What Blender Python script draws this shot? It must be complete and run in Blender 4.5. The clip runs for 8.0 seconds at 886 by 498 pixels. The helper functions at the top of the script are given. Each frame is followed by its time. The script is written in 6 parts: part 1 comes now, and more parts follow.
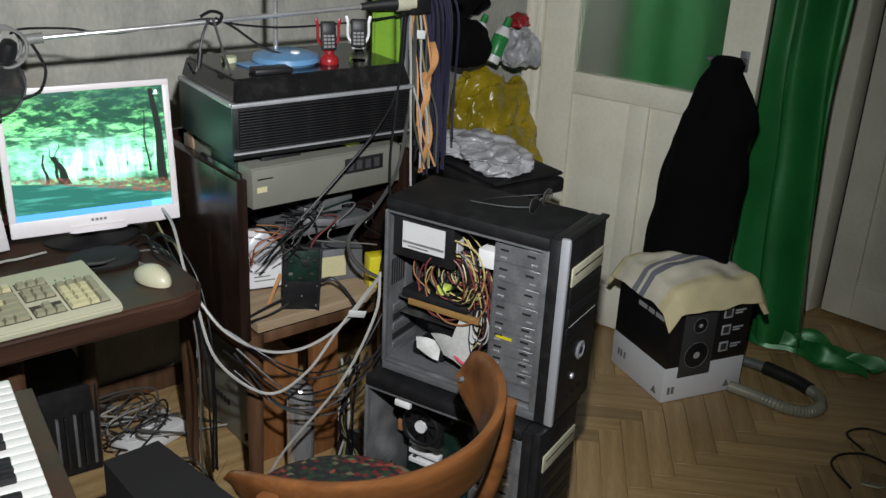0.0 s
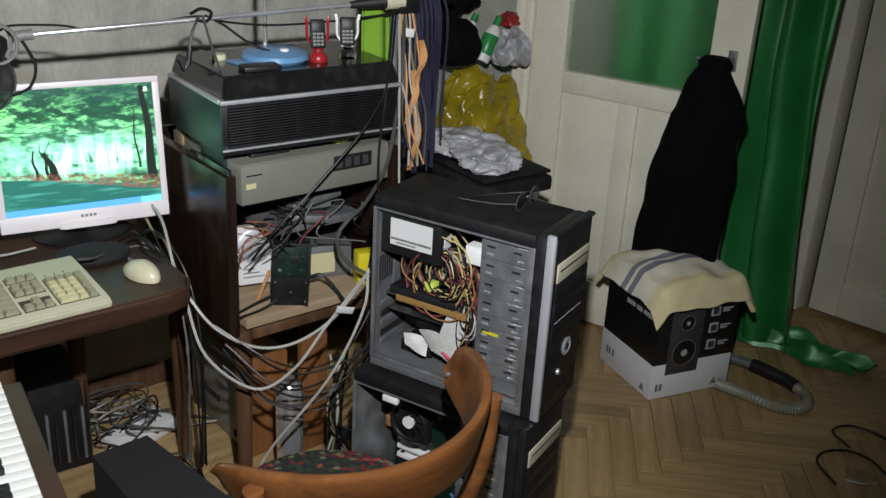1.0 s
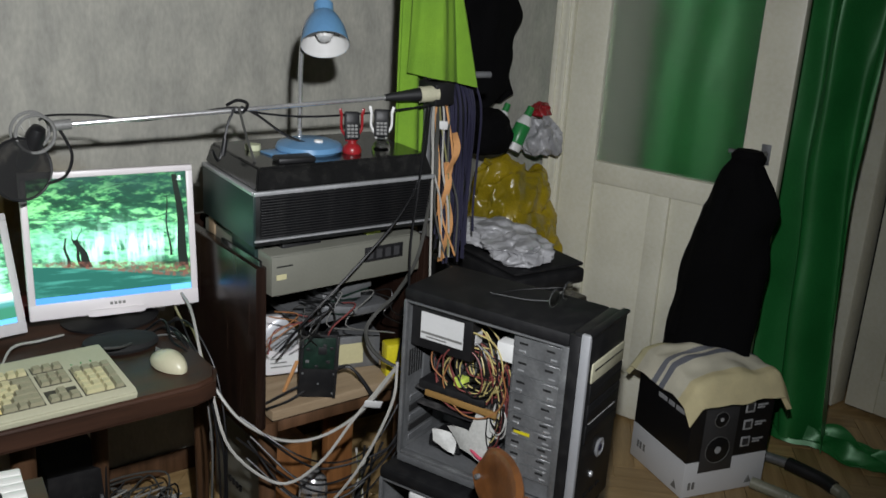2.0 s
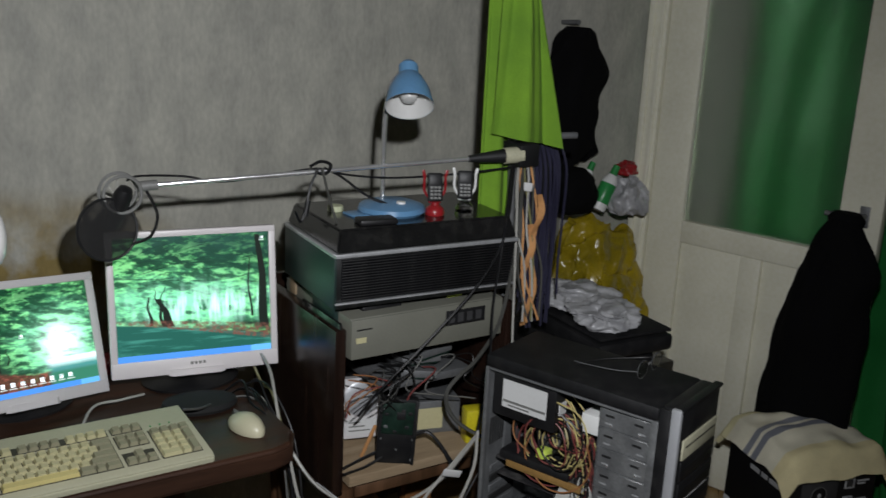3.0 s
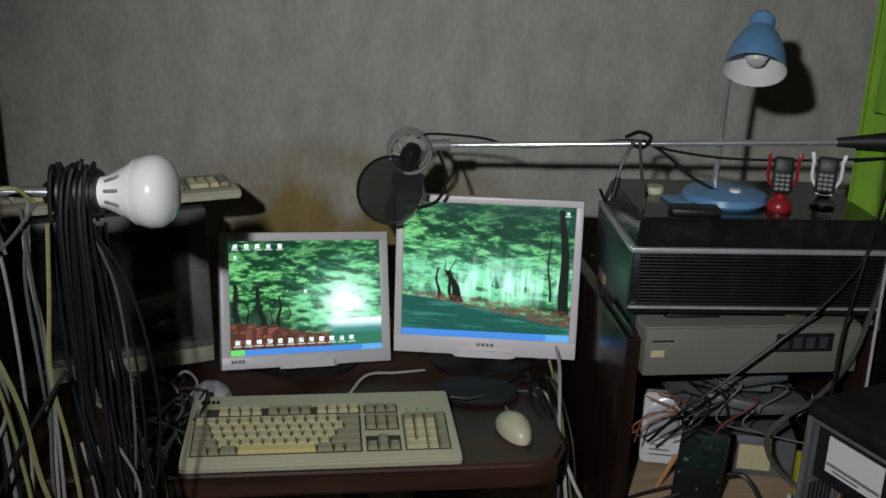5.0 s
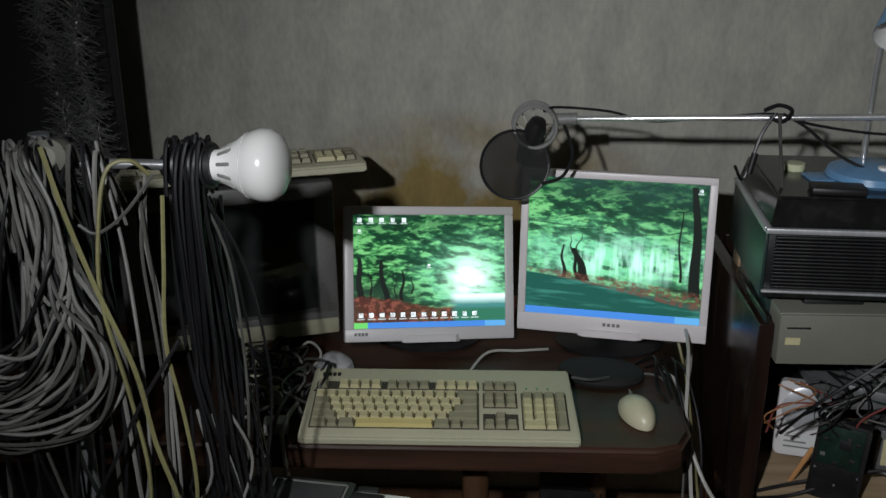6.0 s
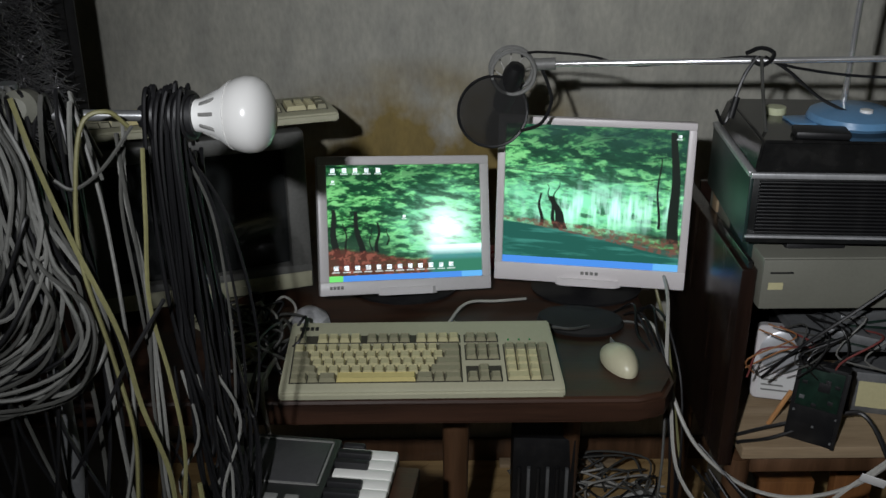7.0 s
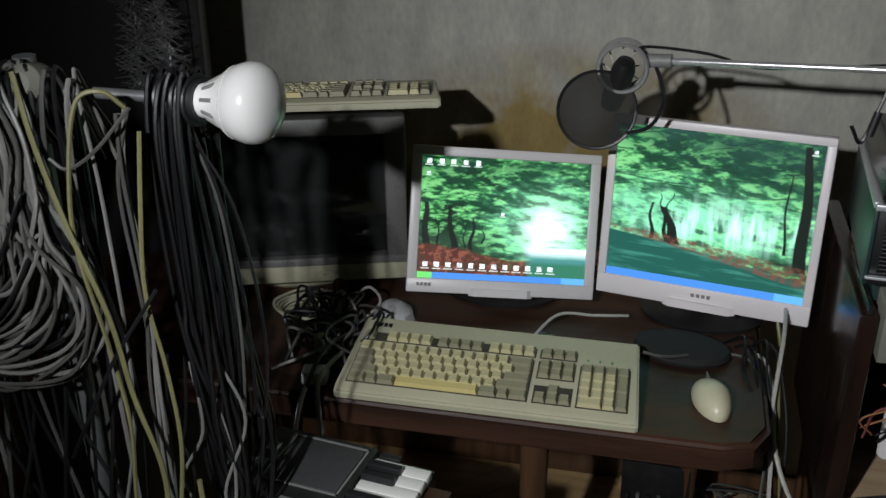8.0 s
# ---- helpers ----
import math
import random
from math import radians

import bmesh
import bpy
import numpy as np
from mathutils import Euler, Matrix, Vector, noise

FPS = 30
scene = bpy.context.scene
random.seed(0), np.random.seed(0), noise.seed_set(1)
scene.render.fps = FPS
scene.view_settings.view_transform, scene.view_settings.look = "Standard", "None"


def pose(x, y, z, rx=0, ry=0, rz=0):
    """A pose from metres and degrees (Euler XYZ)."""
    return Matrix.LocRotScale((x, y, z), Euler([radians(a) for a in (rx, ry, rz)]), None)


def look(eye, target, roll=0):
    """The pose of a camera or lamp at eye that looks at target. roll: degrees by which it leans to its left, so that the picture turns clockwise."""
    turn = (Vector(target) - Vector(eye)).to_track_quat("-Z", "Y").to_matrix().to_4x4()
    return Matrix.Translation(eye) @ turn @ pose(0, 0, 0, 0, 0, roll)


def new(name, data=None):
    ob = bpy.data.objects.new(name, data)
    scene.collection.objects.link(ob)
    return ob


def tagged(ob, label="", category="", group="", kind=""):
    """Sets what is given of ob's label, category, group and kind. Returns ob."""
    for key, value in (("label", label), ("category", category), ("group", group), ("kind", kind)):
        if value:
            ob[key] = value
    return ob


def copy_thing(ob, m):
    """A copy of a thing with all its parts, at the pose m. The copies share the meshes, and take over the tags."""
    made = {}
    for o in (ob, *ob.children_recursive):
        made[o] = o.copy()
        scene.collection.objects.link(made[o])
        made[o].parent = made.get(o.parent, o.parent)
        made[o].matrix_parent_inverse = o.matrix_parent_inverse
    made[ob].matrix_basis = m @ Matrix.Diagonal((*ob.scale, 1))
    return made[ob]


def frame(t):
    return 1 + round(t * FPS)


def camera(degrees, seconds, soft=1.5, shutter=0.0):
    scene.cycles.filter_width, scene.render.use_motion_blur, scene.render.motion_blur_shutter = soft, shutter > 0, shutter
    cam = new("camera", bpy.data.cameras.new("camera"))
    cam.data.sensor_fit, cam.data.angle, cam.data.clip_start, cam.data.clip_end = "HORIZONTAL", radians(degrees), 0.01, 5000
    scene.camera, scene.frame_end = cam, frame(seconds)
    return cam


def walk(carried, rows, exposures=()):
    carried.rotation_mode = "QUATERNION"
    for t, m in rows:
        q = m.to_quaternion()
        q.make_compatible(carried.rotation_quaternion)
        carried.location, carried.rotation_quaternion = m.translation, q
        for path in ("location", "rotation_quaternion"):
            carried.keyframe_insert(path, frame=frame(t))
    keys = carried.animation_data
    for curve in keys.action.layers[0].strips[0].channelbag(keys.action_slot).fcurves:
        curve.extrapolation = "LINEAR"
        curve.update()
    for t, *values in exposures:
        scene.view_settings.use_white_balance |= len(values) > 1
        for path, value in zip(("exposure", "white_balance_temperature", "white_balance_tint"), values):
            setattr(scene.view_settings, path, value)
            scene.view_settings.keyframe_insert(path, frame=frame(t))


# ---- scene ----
cam = camera(48.0, 8.0, shutter=0.3)
EXPOSURES = [(0.0, 0.74), (1.5, 0.68), (3.0, -0.03), (4.0, -0.38), (5.5, -0.45), (7.0, -0.35), (8.0, -0.15)]
PATH = [
    (0, (-0.374, -0.389, 1.651), (0.811, 1.027, 0.884), 3.0),
    (0.5, (-0.374, -0.4, 1.648), (0.803, 1.024, 0.883), 2.9),
    (1, (-0.375, -0.411, 1.653), (0.82, 0.997, 0.885), 3.3),
    (1.5, (-0.373, -0.388, 1.663), (0.83, 1.048, 0.96), 3.9),
    (3, (-0.337, -0.322, 1.686), (0.728, 1.284, 1.151), 3.0),
    (3.5, (-0.305, -0.258, 1.679), (0.588, 1.444, 1.123), 2.8),
    (4, (-0.188, -0.202, 1.642), (0.422, 1.62, 1.086), 1.7),
    (5.5, (0.106, -0.09, 1.654), (0.161, 1.788, 0.969), 1.1),
    (6, (0.107, -0.082, 1.645), (0.029, 1.788, 0.941), -0.2),
    (6.5, (0.078, -0.066, 1.644), (0.049, 1.776, 0.865), 0.4),
    (7, (0.052, -0.048, 1.634), (0.079, 1.785, 0.835), -0.0),
    (7.5, (0.183, 0.073, 1.619), (-0.033, 1.887, 0.805), -0.6),
    (8, (0.274, 0.101, 1.625), (-0.139, 1.868, 0.783), -0.3),
]
walk(cam, [(t, look(eye, target, roll)) for t, eye, target, roll in PATH], exposures=EXPOSURES)

# ---- light: one white torch held beside the camera, a dark closed room ----
world = bpy.data.worlds.new("dark_room")
world.use_nodes = True
world.node_tree.nodes["Background"].inputs[0].default_value = (0.6, 0.65, 0.6, 1)
world.node_tree.nodes["Background"].inputs[1].default_value = 0.004
scene.world = world
torch_data = bpy.data.lights.new("torch", "SPOT")
torch_data.energy, torch_data.color = 126, (0.98, 1.0, 1.04)
torch_data.spot_size, torch_data.spot_blend, torch_data.shadow_soft_size = radians(97), 1.0, 0.02
torch = new("torch", torch_data)
torch.matrix_world = look((-0.16, -0.18, 1.83), (0.68, 1.6, 1.04))


# ---- mesh helpers ----
def mesh_of(name, bm, sharp=38):
    me = bpy.data.meshes.new(name)
    bmesh.ops.recalc_face_normals(bm, faces=bm.faces)
    bm.to_mesh(me)
    bm.free()
    me.shade_smooth()
    me.set_sharp_from_angle(angle=radians(sharp))
    return me


def part(name, bm, material, parent, label="", m=None, kind=""):
    """One mesh object under a thing or a part."""
    me = bm if isinstance(bm, bpy.types.Mesh) else mesh_of(name, bm)
    if not me.materials:
        for one in material if isinstance(material, (list, tuple)) else [material]:
            me.materials.append(one)
    ob = new(name, me)
    ob.parent = parent
    if m is not None:
        ob.matrix_basis = m
    return tagged(ob, label, kind=kind)


def thing(name, label, category, m=None, group="", kind=""):
    ob = new(name)
    ob.empty_display_size = 0.05
    if m is not None:
        ob.matrix_basis = m
    return tagged(ob, label, category, group, kind)


def solo(name, bm, material, label, category, group="", kind="", m=None):
    """A thing that is a single mesh."""
    ob = new(name, bm if isinstance(bm, bpy.types.Mesh) else mesh_of(name, bm))
    if not ob.data.materials:
        for one in material if isinstance(material, (list, tuple)) else [material]:
            ob.data.materials.append(one)
    if m is not None:
        ob.matrix_basis = m
    return tagged(ob, label, category, group, kind)


def B():
    return bmesh.new()


def box(bm, lo, hi, bevel=0.0, m=None, seg=2):
    """A box between two corners, with rounded edges."""
    lo, hi = Vector(lo), Vector(hi)
    got = bmesh.ops.create_cube(bm, size=1.0)
    size = hi - lo
    t = Matrix.Translation((lo + hi) / 2) @ Matrix.Diagonal((*size, 1))
    bmesh.ops.transform(bm, matrix=t, verts=got["verts"])
    verts = got["verts"]
    if bevel:
        edges = list({e for v in verts for e in v.link_edges})
        res = bmesh.ops.bevel(bm, geom=edges, offset=min(bevel, min(abs(c) for c in size) * 0.45), segments=seg, profile=0.5, affect="EDGES")
        verts = list({v for f in res["faces"] for v in f.verts} | {v for v in verts if v.is_valid})
    if m is not None:
        bmesh.ops.transform(bm, matrix=m, verts=verts)
    return bm


def rod(bm, a, b, r, r2=None, seg=14):
    a, b = Vector(a), Vector(b)
    d = b - a
    t = Matrix.Translation((a + b) / 2) @ d.to_track_quat("Z", "Y").to_matrix().to_4x4()
    bmesh.ops.create_cone(bm, cap_ends=True, segments=seg, radius1=r, radius2=r if r2 is None else r2, depth=d.length, matrix=t)
    return bm


def lathe(bm, profile, seg=24, m=None):
    """Turn a list of (radius, height) round z."""
    rings = []
    for r, z in profile:
        rings.append([bm.verts.new((max(r, 1e-4) * math.cos(2 * math.pi * k / seg), max(r, 1e-4) * math.sin(2 * math.pi * k / seg), z)) for k in range(seg)])
    for p, q in zip(rings, rings[1:]):
        for k in range(seg):
            bm.faces.new((p[k], p[(k + 1) % seg], q[(k + 1) % seg], q[k]))
    bm.faces.new(rings[0][::-1])
    bm.faces.new(rings[-1])
    if m is not None:
        bmesh.ops.transform(bm, matrix=m, verts=[v for ring in rings for v in ring])
    return bm


def smooth_line(pts, per=6):
    pts = [Vector(p) for p in pts]
    if len(pts) < 3:
        return pts
    out = []
    ext = [2 * pts[0] - pts[1], *pts, 2 * pts[-1] - pts[-2]]
    for i in range(1, len(ext) - 2):
        a, b, c, d = ext[i - 1 : i + 3]
        for k in range(per):
            t = k / per
            out.append(0.5 * (2 * b + (c - a) * t + (2 * a - 5 * b + 4 * c - d) * t * t + (3 * b - a - 3 * c + d) * t**3))
    return out + [pts[-1]]


def tube(bm, pts, r, seg=6, per=6, taper=None):
    """A cable or bent bar along a smooth line; taper(u) scales its radius."""
    line = smooth_line(pts, per)
    rings, side = [], None
    for i, p in enumerate(line):
        d = (line[min(i + 1, len(line) - 1)] - line[max(i - 1, 0)]).normalized()
        side = d.orthogonal() if side is None else side - d * side.dot(d)
        side.normalize()
        up = d.cross(side)
        rr = r * (taper(i / (len(line) - 1)) if taper else 1)
        rings.append([bm.verts.new(p + rr * (math.cos(2 * math.pi * k / seg) * side + math.sin(2 * math.pi * k / seg) * up)) for k in range(seg)])
    for a, b in zip(rings, rings[1:]):
        for k in range(seg):
            bm.faces.new((a[k], a[(k + 1) % seg], b[(k + 1) % seg], b[k]))
    bm.faces.new(rings[0][::-1])
    bm.faces.new(rings[-1])
    return bm


def prism(bm, outline, z0, z1, m=None):
    """An outline in x, y pulled up from z0 to z1."""
    low = [bm.verts.new((x, y, z0)) for x, y in outline]
    top = [bm.verts.new((x, y, z1)) for x, y in outline]
    n = len(outline)
    for k in range(n):
        bm.faces.new((low[k], low[(k + 1) % n], top[(k + 1) % n], top[k]))
    bm.faces.new(low[::-1])
    bm.faces.new(top)
    if m is not None:
        bmesh.ops.transform(bm, matrix=m, verts=low + top)
    return bm


def sheet(bm, nu, nv, place, thick=0.0):
    """A grid placed by place(u, v), with an optional thickness along its normals."""
    grid = [[bm.verts.new(place(i / nu, j / nv)) for j in range(nv + 1)] for i in range(nu + 1)]
    faces = [bm.faces.new((grid[i][j], grid[i + 1][j], grid[i + 1][j + 1], grid[i][j + 1])) for i in range(nu) for j in range(nv)]
    if thick:
        bm.normal_update()
        bmesh.ops.solidify(bm, geom=faces, thickness=thick)
    return bm


def rounded(w, h, r, seg=5):
    """Outline of a rectangle with round corners, from the origin."""
    out = []
    for cx, cy, a in ((w - r, h - r, 0), (r, h - r, 90), (r, r, 180), (w - r, r, 270)):
        out += [(cx + r * math.cos(radians(a + 90 * k / seg)), cy + r * math.sin(radians(a + 90 * k / seg))) for k in range(seg + 1)]
    return out


# ---- materials ----
def shade(name, color, rough=0.5, metal=0.0, var=0.25, scale=9.0, bump=0.06, fine=160.0, stretch=(1, 1, 1), second=None, dust=0.0, gloss=0.5):
    """A surface with broad blotches, fine grain, uneven gloss and an optional film of dust."""
    mat = bpy.data.materials.new(name)
    mat.use_nodes = True
    nt = mat.node_tree
    n, link = nt.nodes, nt.links
    bsdf = n["Principled BSDF"]
    bsdf.inputs["Metallic"].default_value = metal
    bsdf.inputs["Specular IOR Level"].default_value = gloss
    coord, mapping = n.new("ShaderNodeTexCoord"), n.new("ShaderNodeMapping")
    mapping.inputs["Scale"].default_value = stretch
    link.new(coord.outputs["Object"], mapping.inputs[0])
    broad, grain = n.new("ShaderNodeTexNoise"), n.new("ShaderNodeTexNoise")
    broad.inputs["Scale"].default_value, broad.inputs["Detail"].default_value = scale, 6
    grain.inputs["Scale"].default_value, grain.inputs["Detail"].default_value = fine, 3
    link.new(mapping.outputs[0], broad.inputs["Vector"])
    link.new(mapping.outputs[0], grain.inputs["Vector"])
    second = second or tuple(c * (1 - var) for c in color)
    ramp = n.new("ShaderNodeValToRGB")
    ramp.color_ramp.elements[0].position, ramp.color_ramp.elements[1].position = 0.32, 0.68
    ramp.color_ramp.elements[0].color, ramp.color_ramp.elements[1].color = (*second, 1), (*color, 1)
    link.new(broad.outputs["Fac"], ramp.inputs[0])
    mix = n.new("ShaderNodeMix")
    mix.data_type, mix.blend_type = "RGBA", "OVERLAY"
    mix.inputs["Factor"].default_value = min(0.25, var)
    link.new(ramp.outputs[0], mix.inputs["A"])
    link.new(grain.outputs["Fac"], mix.inputs["B"])
    last = mix.outputs["Result"]
    if dust:
        spots, film = n.new("ShaderNodeTexNoise"), n.new("ShaderNodeMix")
        spots.inputs["Scale"].default_value, spots.inputs["Detail"].default_value = 35, 8
        link.new(coord.outputs["Object"], spots.inputs["Vector"])
        amount = n.new("ShaderNodeMapRange")
        amount.inputs["From Min"].default_value, amount.inputs["From Max"].default_value, amount.inputs["To Max"].default_value = 0.45, 0.8, dust
        link.new(spots.outputs["Fac"], amount.inputs["Value"])
        film.data_type = "RGBA"
        link.new(amount.outputs[0], film.inputs["Factor"])
        link.new(last, film.inputs["A"])
        film.inputs["B"].default_value = (0.32, 0.31, 0.28, 1)
        last = film.outputs["Result"]
    link.new(last, bsdf.inputs["Base Color"])
    span = n.new("ShaderNodeMapRange")
    span.inputs["To Min"].default_value, span.inputs["To Max"].default_value = max(0.03, rough - 0.12), min(1, rough + 0.12)
    link.new(broad.outputs["Fac"], span.inputs["Value"])
    link.new(span.outputs[0], bsdf.inputs["Roughness"])
    relief = n.new("ShaderNodeBump")
    relief.inputs["Strength"].default_value, relief.inputs["Distance"].default_value = bump, 0.004
    link.new(grain.outputs["Fac"], relief.inputs["Height"])
    link.new(relief.outputs[0], bsdf.inputs["Normal"])
    return mat


def timber(name, dark, light, rough=0.4, along="x", scale=6.0, vary=0.0):
    """Wood with long grain along one axis; vary shifts the tone from board to board."""
    stretch = {"x": (0.08, 1, 1), "y": (1, 0.08, 1), "z": (1, 1, 0.08)}[along]
    mat = shade(name, light, rough, 0, scale=scale * 5, bump=0.08, fine=scale * 45, stretch=stretch, second=dark)
    if vary:
        nt = mat.node_tree
        bsdf = nt.nodes["Principled BSDF"]
        src = bsdf.inputs["Base Color"].links[0].from_socket
        info, hsv, span = nt.nodes.new("ShaderNodeObjectInfo"), nt.nodes.new("ShaderNodeHueSaturation"), nt.nodes.new("ShaderNodeMapRange")
        span.inputs["To Min"].default_value, span.inputs["To Max"].default_value = 1 - vary, 1 + vary
        nt.links.new(info.outputs["Random"], span.inputs["Value"])
        nt.links.new(span.outputs[0], hsv.inputs["Value"])
        nt.links.new(src, hsv.inputs["Color"])
        nt.links.new(hsv.outputs[0], bsdf.inputs["Base Color"])
    return mat


def glass(name, color, rough):
    mat = bpy.data.materials.new(name)
    mat.use_nodes = True
    bsdf = mat.node_tree.nodes["Principled BSDF"]
    bsdf.inputs["Base Color"].default_value = (*color, 1)
    bsdf.inputs["Roughness"].default_value = rough
    bsdf.inputs["Transmission Weight"].default_value = 1.0
    bsdf.inputs["IOR"].default_value = 1.45
    return mat


def wallpaper():
    """Old grey embossed wallpaper: soft upright streaks, scuffs and one yellowed smoke stain low behind the screens."""
    mat = shade("wallpaper", (0.46, 0.45, 0.39), 0.62, 0, scale=11, bump=0.3, fine=60, stretch=(1.5, 1, 0.7), second=(0.345, 0.34, 0.30))
    nt = mat.node_tree
    n, link = nt.nodes, nt.links
    bsdf = n["Principled BSDF"]
    src = bsdf.inputs["Base Color"].links[0].from_socket
    coord, mapping, ball, rag = n.new("ShaderNodeTexCoord"), n.new("ShaderNodeMapping"), n.new("ShaderNodeTexGradient"), n.new("ShaderNodeTexNoise")
    ball.gradient_type = "SPHERICAL"
    rag.inputs["Scale"].default_value, rag.inputs["Detail"].default_value = 9, 5
    link.new(coord.outputs["Object"], rag.inputs["Vector"])
    mapping.inputs["Location"].default_value = (-0.06 / 0.52, -2.25 / 0.5, -0.86 / 0.27)
    mapping.inputs["Scale"].default_value = (1 / 0.52, 1 / 0.5, 1 / 0.27)
    link.new(coord.outputs["Object"], mapping.inputs[0])
    link.new(mapping.outputs[0], ball.inputs[0])
    mul = n.new("ShaderNodeMath")
    mul.operation, mul.use_clamp = "MULTIPLY", True
    span = n.new("ShaderNodeMapRange")
    span.inputs["From Min"].default_value, span.inputs["From Max"].default_value, span.inputs["To Max"].default_value = 0.3, 0.65, 2.6
    link.new(rag.outputs["Fac"], span.inputs["Value"])
    link.new(span.outputs[0], mul.inputs[0])
    link.new(ball.outputs["Fac"], mul.inputs[1])
    stain = n.new("ShaderNodeMix")
    stain.data_type, stain.blend_type = "RGBA", "MULTIPLY"
    link.new(mul.outputs[0], stain.inputs["Factor"])
    link.new(src, stain.inputs["A"])
    stain.inputs["B"].default_value = (0.62, 0.46, 0.16, 1)
    link.new(stain.outputs["Result"], bsdf.inputs["Base Color"])
    return mat


M_WALL = wallpaper()
M_PLAIN = shade("plaster", (0.42, 0.41, 0.37), 0.8)
M_CEIL = shade("whitewash", (0.7, 0.69, 0.66), 0.85)
M_DOOR = shade("cream_gloss_paint", (0.8, 0.78, 0.64), 0.38, scale=5, second=(0.7, 0.68, 0.55), bump=0.12, fine=70)
M_DESK = timber("dark_veneer", (0.018, 0.008, 0.0045), (0.055, 0.023, 0.012), 0.5, "x")
M_CAB = timber("walnut_polish", (0.008, 0.005, 0.004), (0.02, 0.01, 0.007), 0.24, "z")
M_PLY = timber("raw_plywood", (0.24, 0.17, 0.10), (0.36, 0.27, 0.17), 0.7, "x")
M_CHAIR = timber("bent_beech", (0.075, 0.028, 0.01), (0.22, 0.085, 0.026), 0.33, "x", 3)
M_LEG = timber("old_leg_wood", (0.05, 0.025, 0.012), (0.12, 0.06, 0.03), 0.45, "z")
M_TEAK = timber("teak_sides", (0.15, 0.06, 0.02), (0.26, 0.11, 0.035), 0.5, "z")
M_PARQ = timber("oak_parquet", (0.29, 0.185, 0.075), (0.46, 0.315, 0.15), 0.33, "x", 7, vary=0.2)
M_BLACK = shade("black_plastic", (0.011, 0.011, 0.012), 0.42, dust=0.03)
M_BLACKDUST = shade("dusty_black_plastic", (0.008, 0.008, 0.009), 0.6, dust=0.03, gloss=0.3)
M_MATTE = shade("matt_black", (0.008, 0.008, 0.008), 0.8)
M_RUB = shade("black_rubber", (0.01, 0.01, 0.011), 0.5)
M_GREY = shade("grey_plastic", (0.2, 0.2, 0.19), 0.5)
M_BEZ = shade("light_bezel", (0.6, 0.58, 0.58), 0.4, var=0.06)
M_BEZW = shade("white_bezel", (0.72, 0.68, 0.68), 0.38, var=0.05)
M_BEIGE = shade("beige_plastic", (0.42, 0.41, 0.29), 0.55, var=0.07)
M_CREAM = shade("cream_keycap", (0.54, 0.5, 0.29), 0.5, var=0.1)
M_MODKEY = shade("grey_keycap", (0.29, 0.275, 0.18), 0.55, var=0.1)
M_SPACE = shade("yellowed_spacebar", (0.62, 0.53, 0.22), 0.5, var=0.08)
M_MOUSE = shade("yellowed_mouse", (0.56, 0.53, 0.37), 0.35, var=0.06)
M_WHITE = shade("white_plastic", (0.75, 0.75, 0.73), 0.4, var=0.06)
M_OPAL = shade("opal_dome", (0.55, 0.546, 0.53), 0.22, var=0.01, bump=0.0)
M_STEEL = shade("galvanised_steel", (0.32, 0.33, 0.335), 0.36, 0.6, scale=18, dust=0.15, second=(0.2, 0.205, 0.21))
M_STEELD = shade("dull_steel", (0.17, 0.175, 0.18), 0.5, 0.35, scale=16, dust=0.1)
M_CHROME = shade("chrome", (0.8, 0.8, 0.8), 0.2, 0.8, var=0.05)
M_ALU = shade("brushed_aluminium", (0.55, 0.56, 0.57), 0.35, 0.5, stretch=(1, 1, 0.1))
M_SILVER = shade("silver_paint", (0.5, 0.51, 0.53), 0.32, 0.4, var=0.08)
M_VCR = shade("grey_green_enamel", (0.17, 0.17, 0.14), 0.45, var=0.1)
M_RADIO = shade("black_vinyl", (0.010, 0.011, 0.011), 0.4, dust=0.03)
M_TEAL = shade("dark_teal_panel", (0.016, 0.036, 0.032), 0.42)
M_LID = shade("smoked_acrylic", (0.012, 0.012, 0.012), 0.14, dust=0.04)
M_BLUE = shade("pale_blue_enamel", (0.12, 0.27, 0.46), 0.32, var=0.1)
M_RED = shade("red_plastic", (0.3, 0.016, 0.02), 0.3)
M_TOWEL = shade("lime_terry", (0.17, 0.33, 0.022), 0.95, bump=0.6, fine=420, second=(0.12, 0.25, 0.017))
M_LIME = shade("lime_plastic", (0.25, 0.5, 0.03), 0.4)
M_COAT = shade("black_wool", (0.004, 0.004, 0.0045), 0.95, bump=0.3, fine=300, gloss=0.1)
M_SATIN = shade("green_satin", (0.022, 0.225, 0.05), 0.4, 0.18, scale=3, second=(0.014, 0.15, 0.032), bump=0.03, gloss=0.8)
M_NAVY = shade("navy_cable", (0.022, 0.021, 0.045), 0.5)
M_CBLACK = shade("black_cable", (0.008, 0.008, 0.009), 0.42)
M_CGREY = shade("grey_cable", (0.085, 0.085, 0.078), 0.5, second=(0.045, 0.045, 0.04))
M_CSILV = shade("pale_grey_cable", (0.2, 0.2, 0.185), 0.45, second=(0.13, 0.13, 0.12))
M_CWHITE = shade("white_cable", (0.42, 0.41, 0.375), 0.45)
M_CYEL = shade("yellowish_cable", (0.2, 0.19, 0.085), 0.5)
M_WYEL = shade("yellow_wire", (0.5, 0.42, 0.17), 0.45)
M_WRED = shade("red_wire", (0.2, 0.05, 0.045), 0.45)
M_WBLK = shade("black_wire", (0.012, 0.012, 0.012), 0.4)
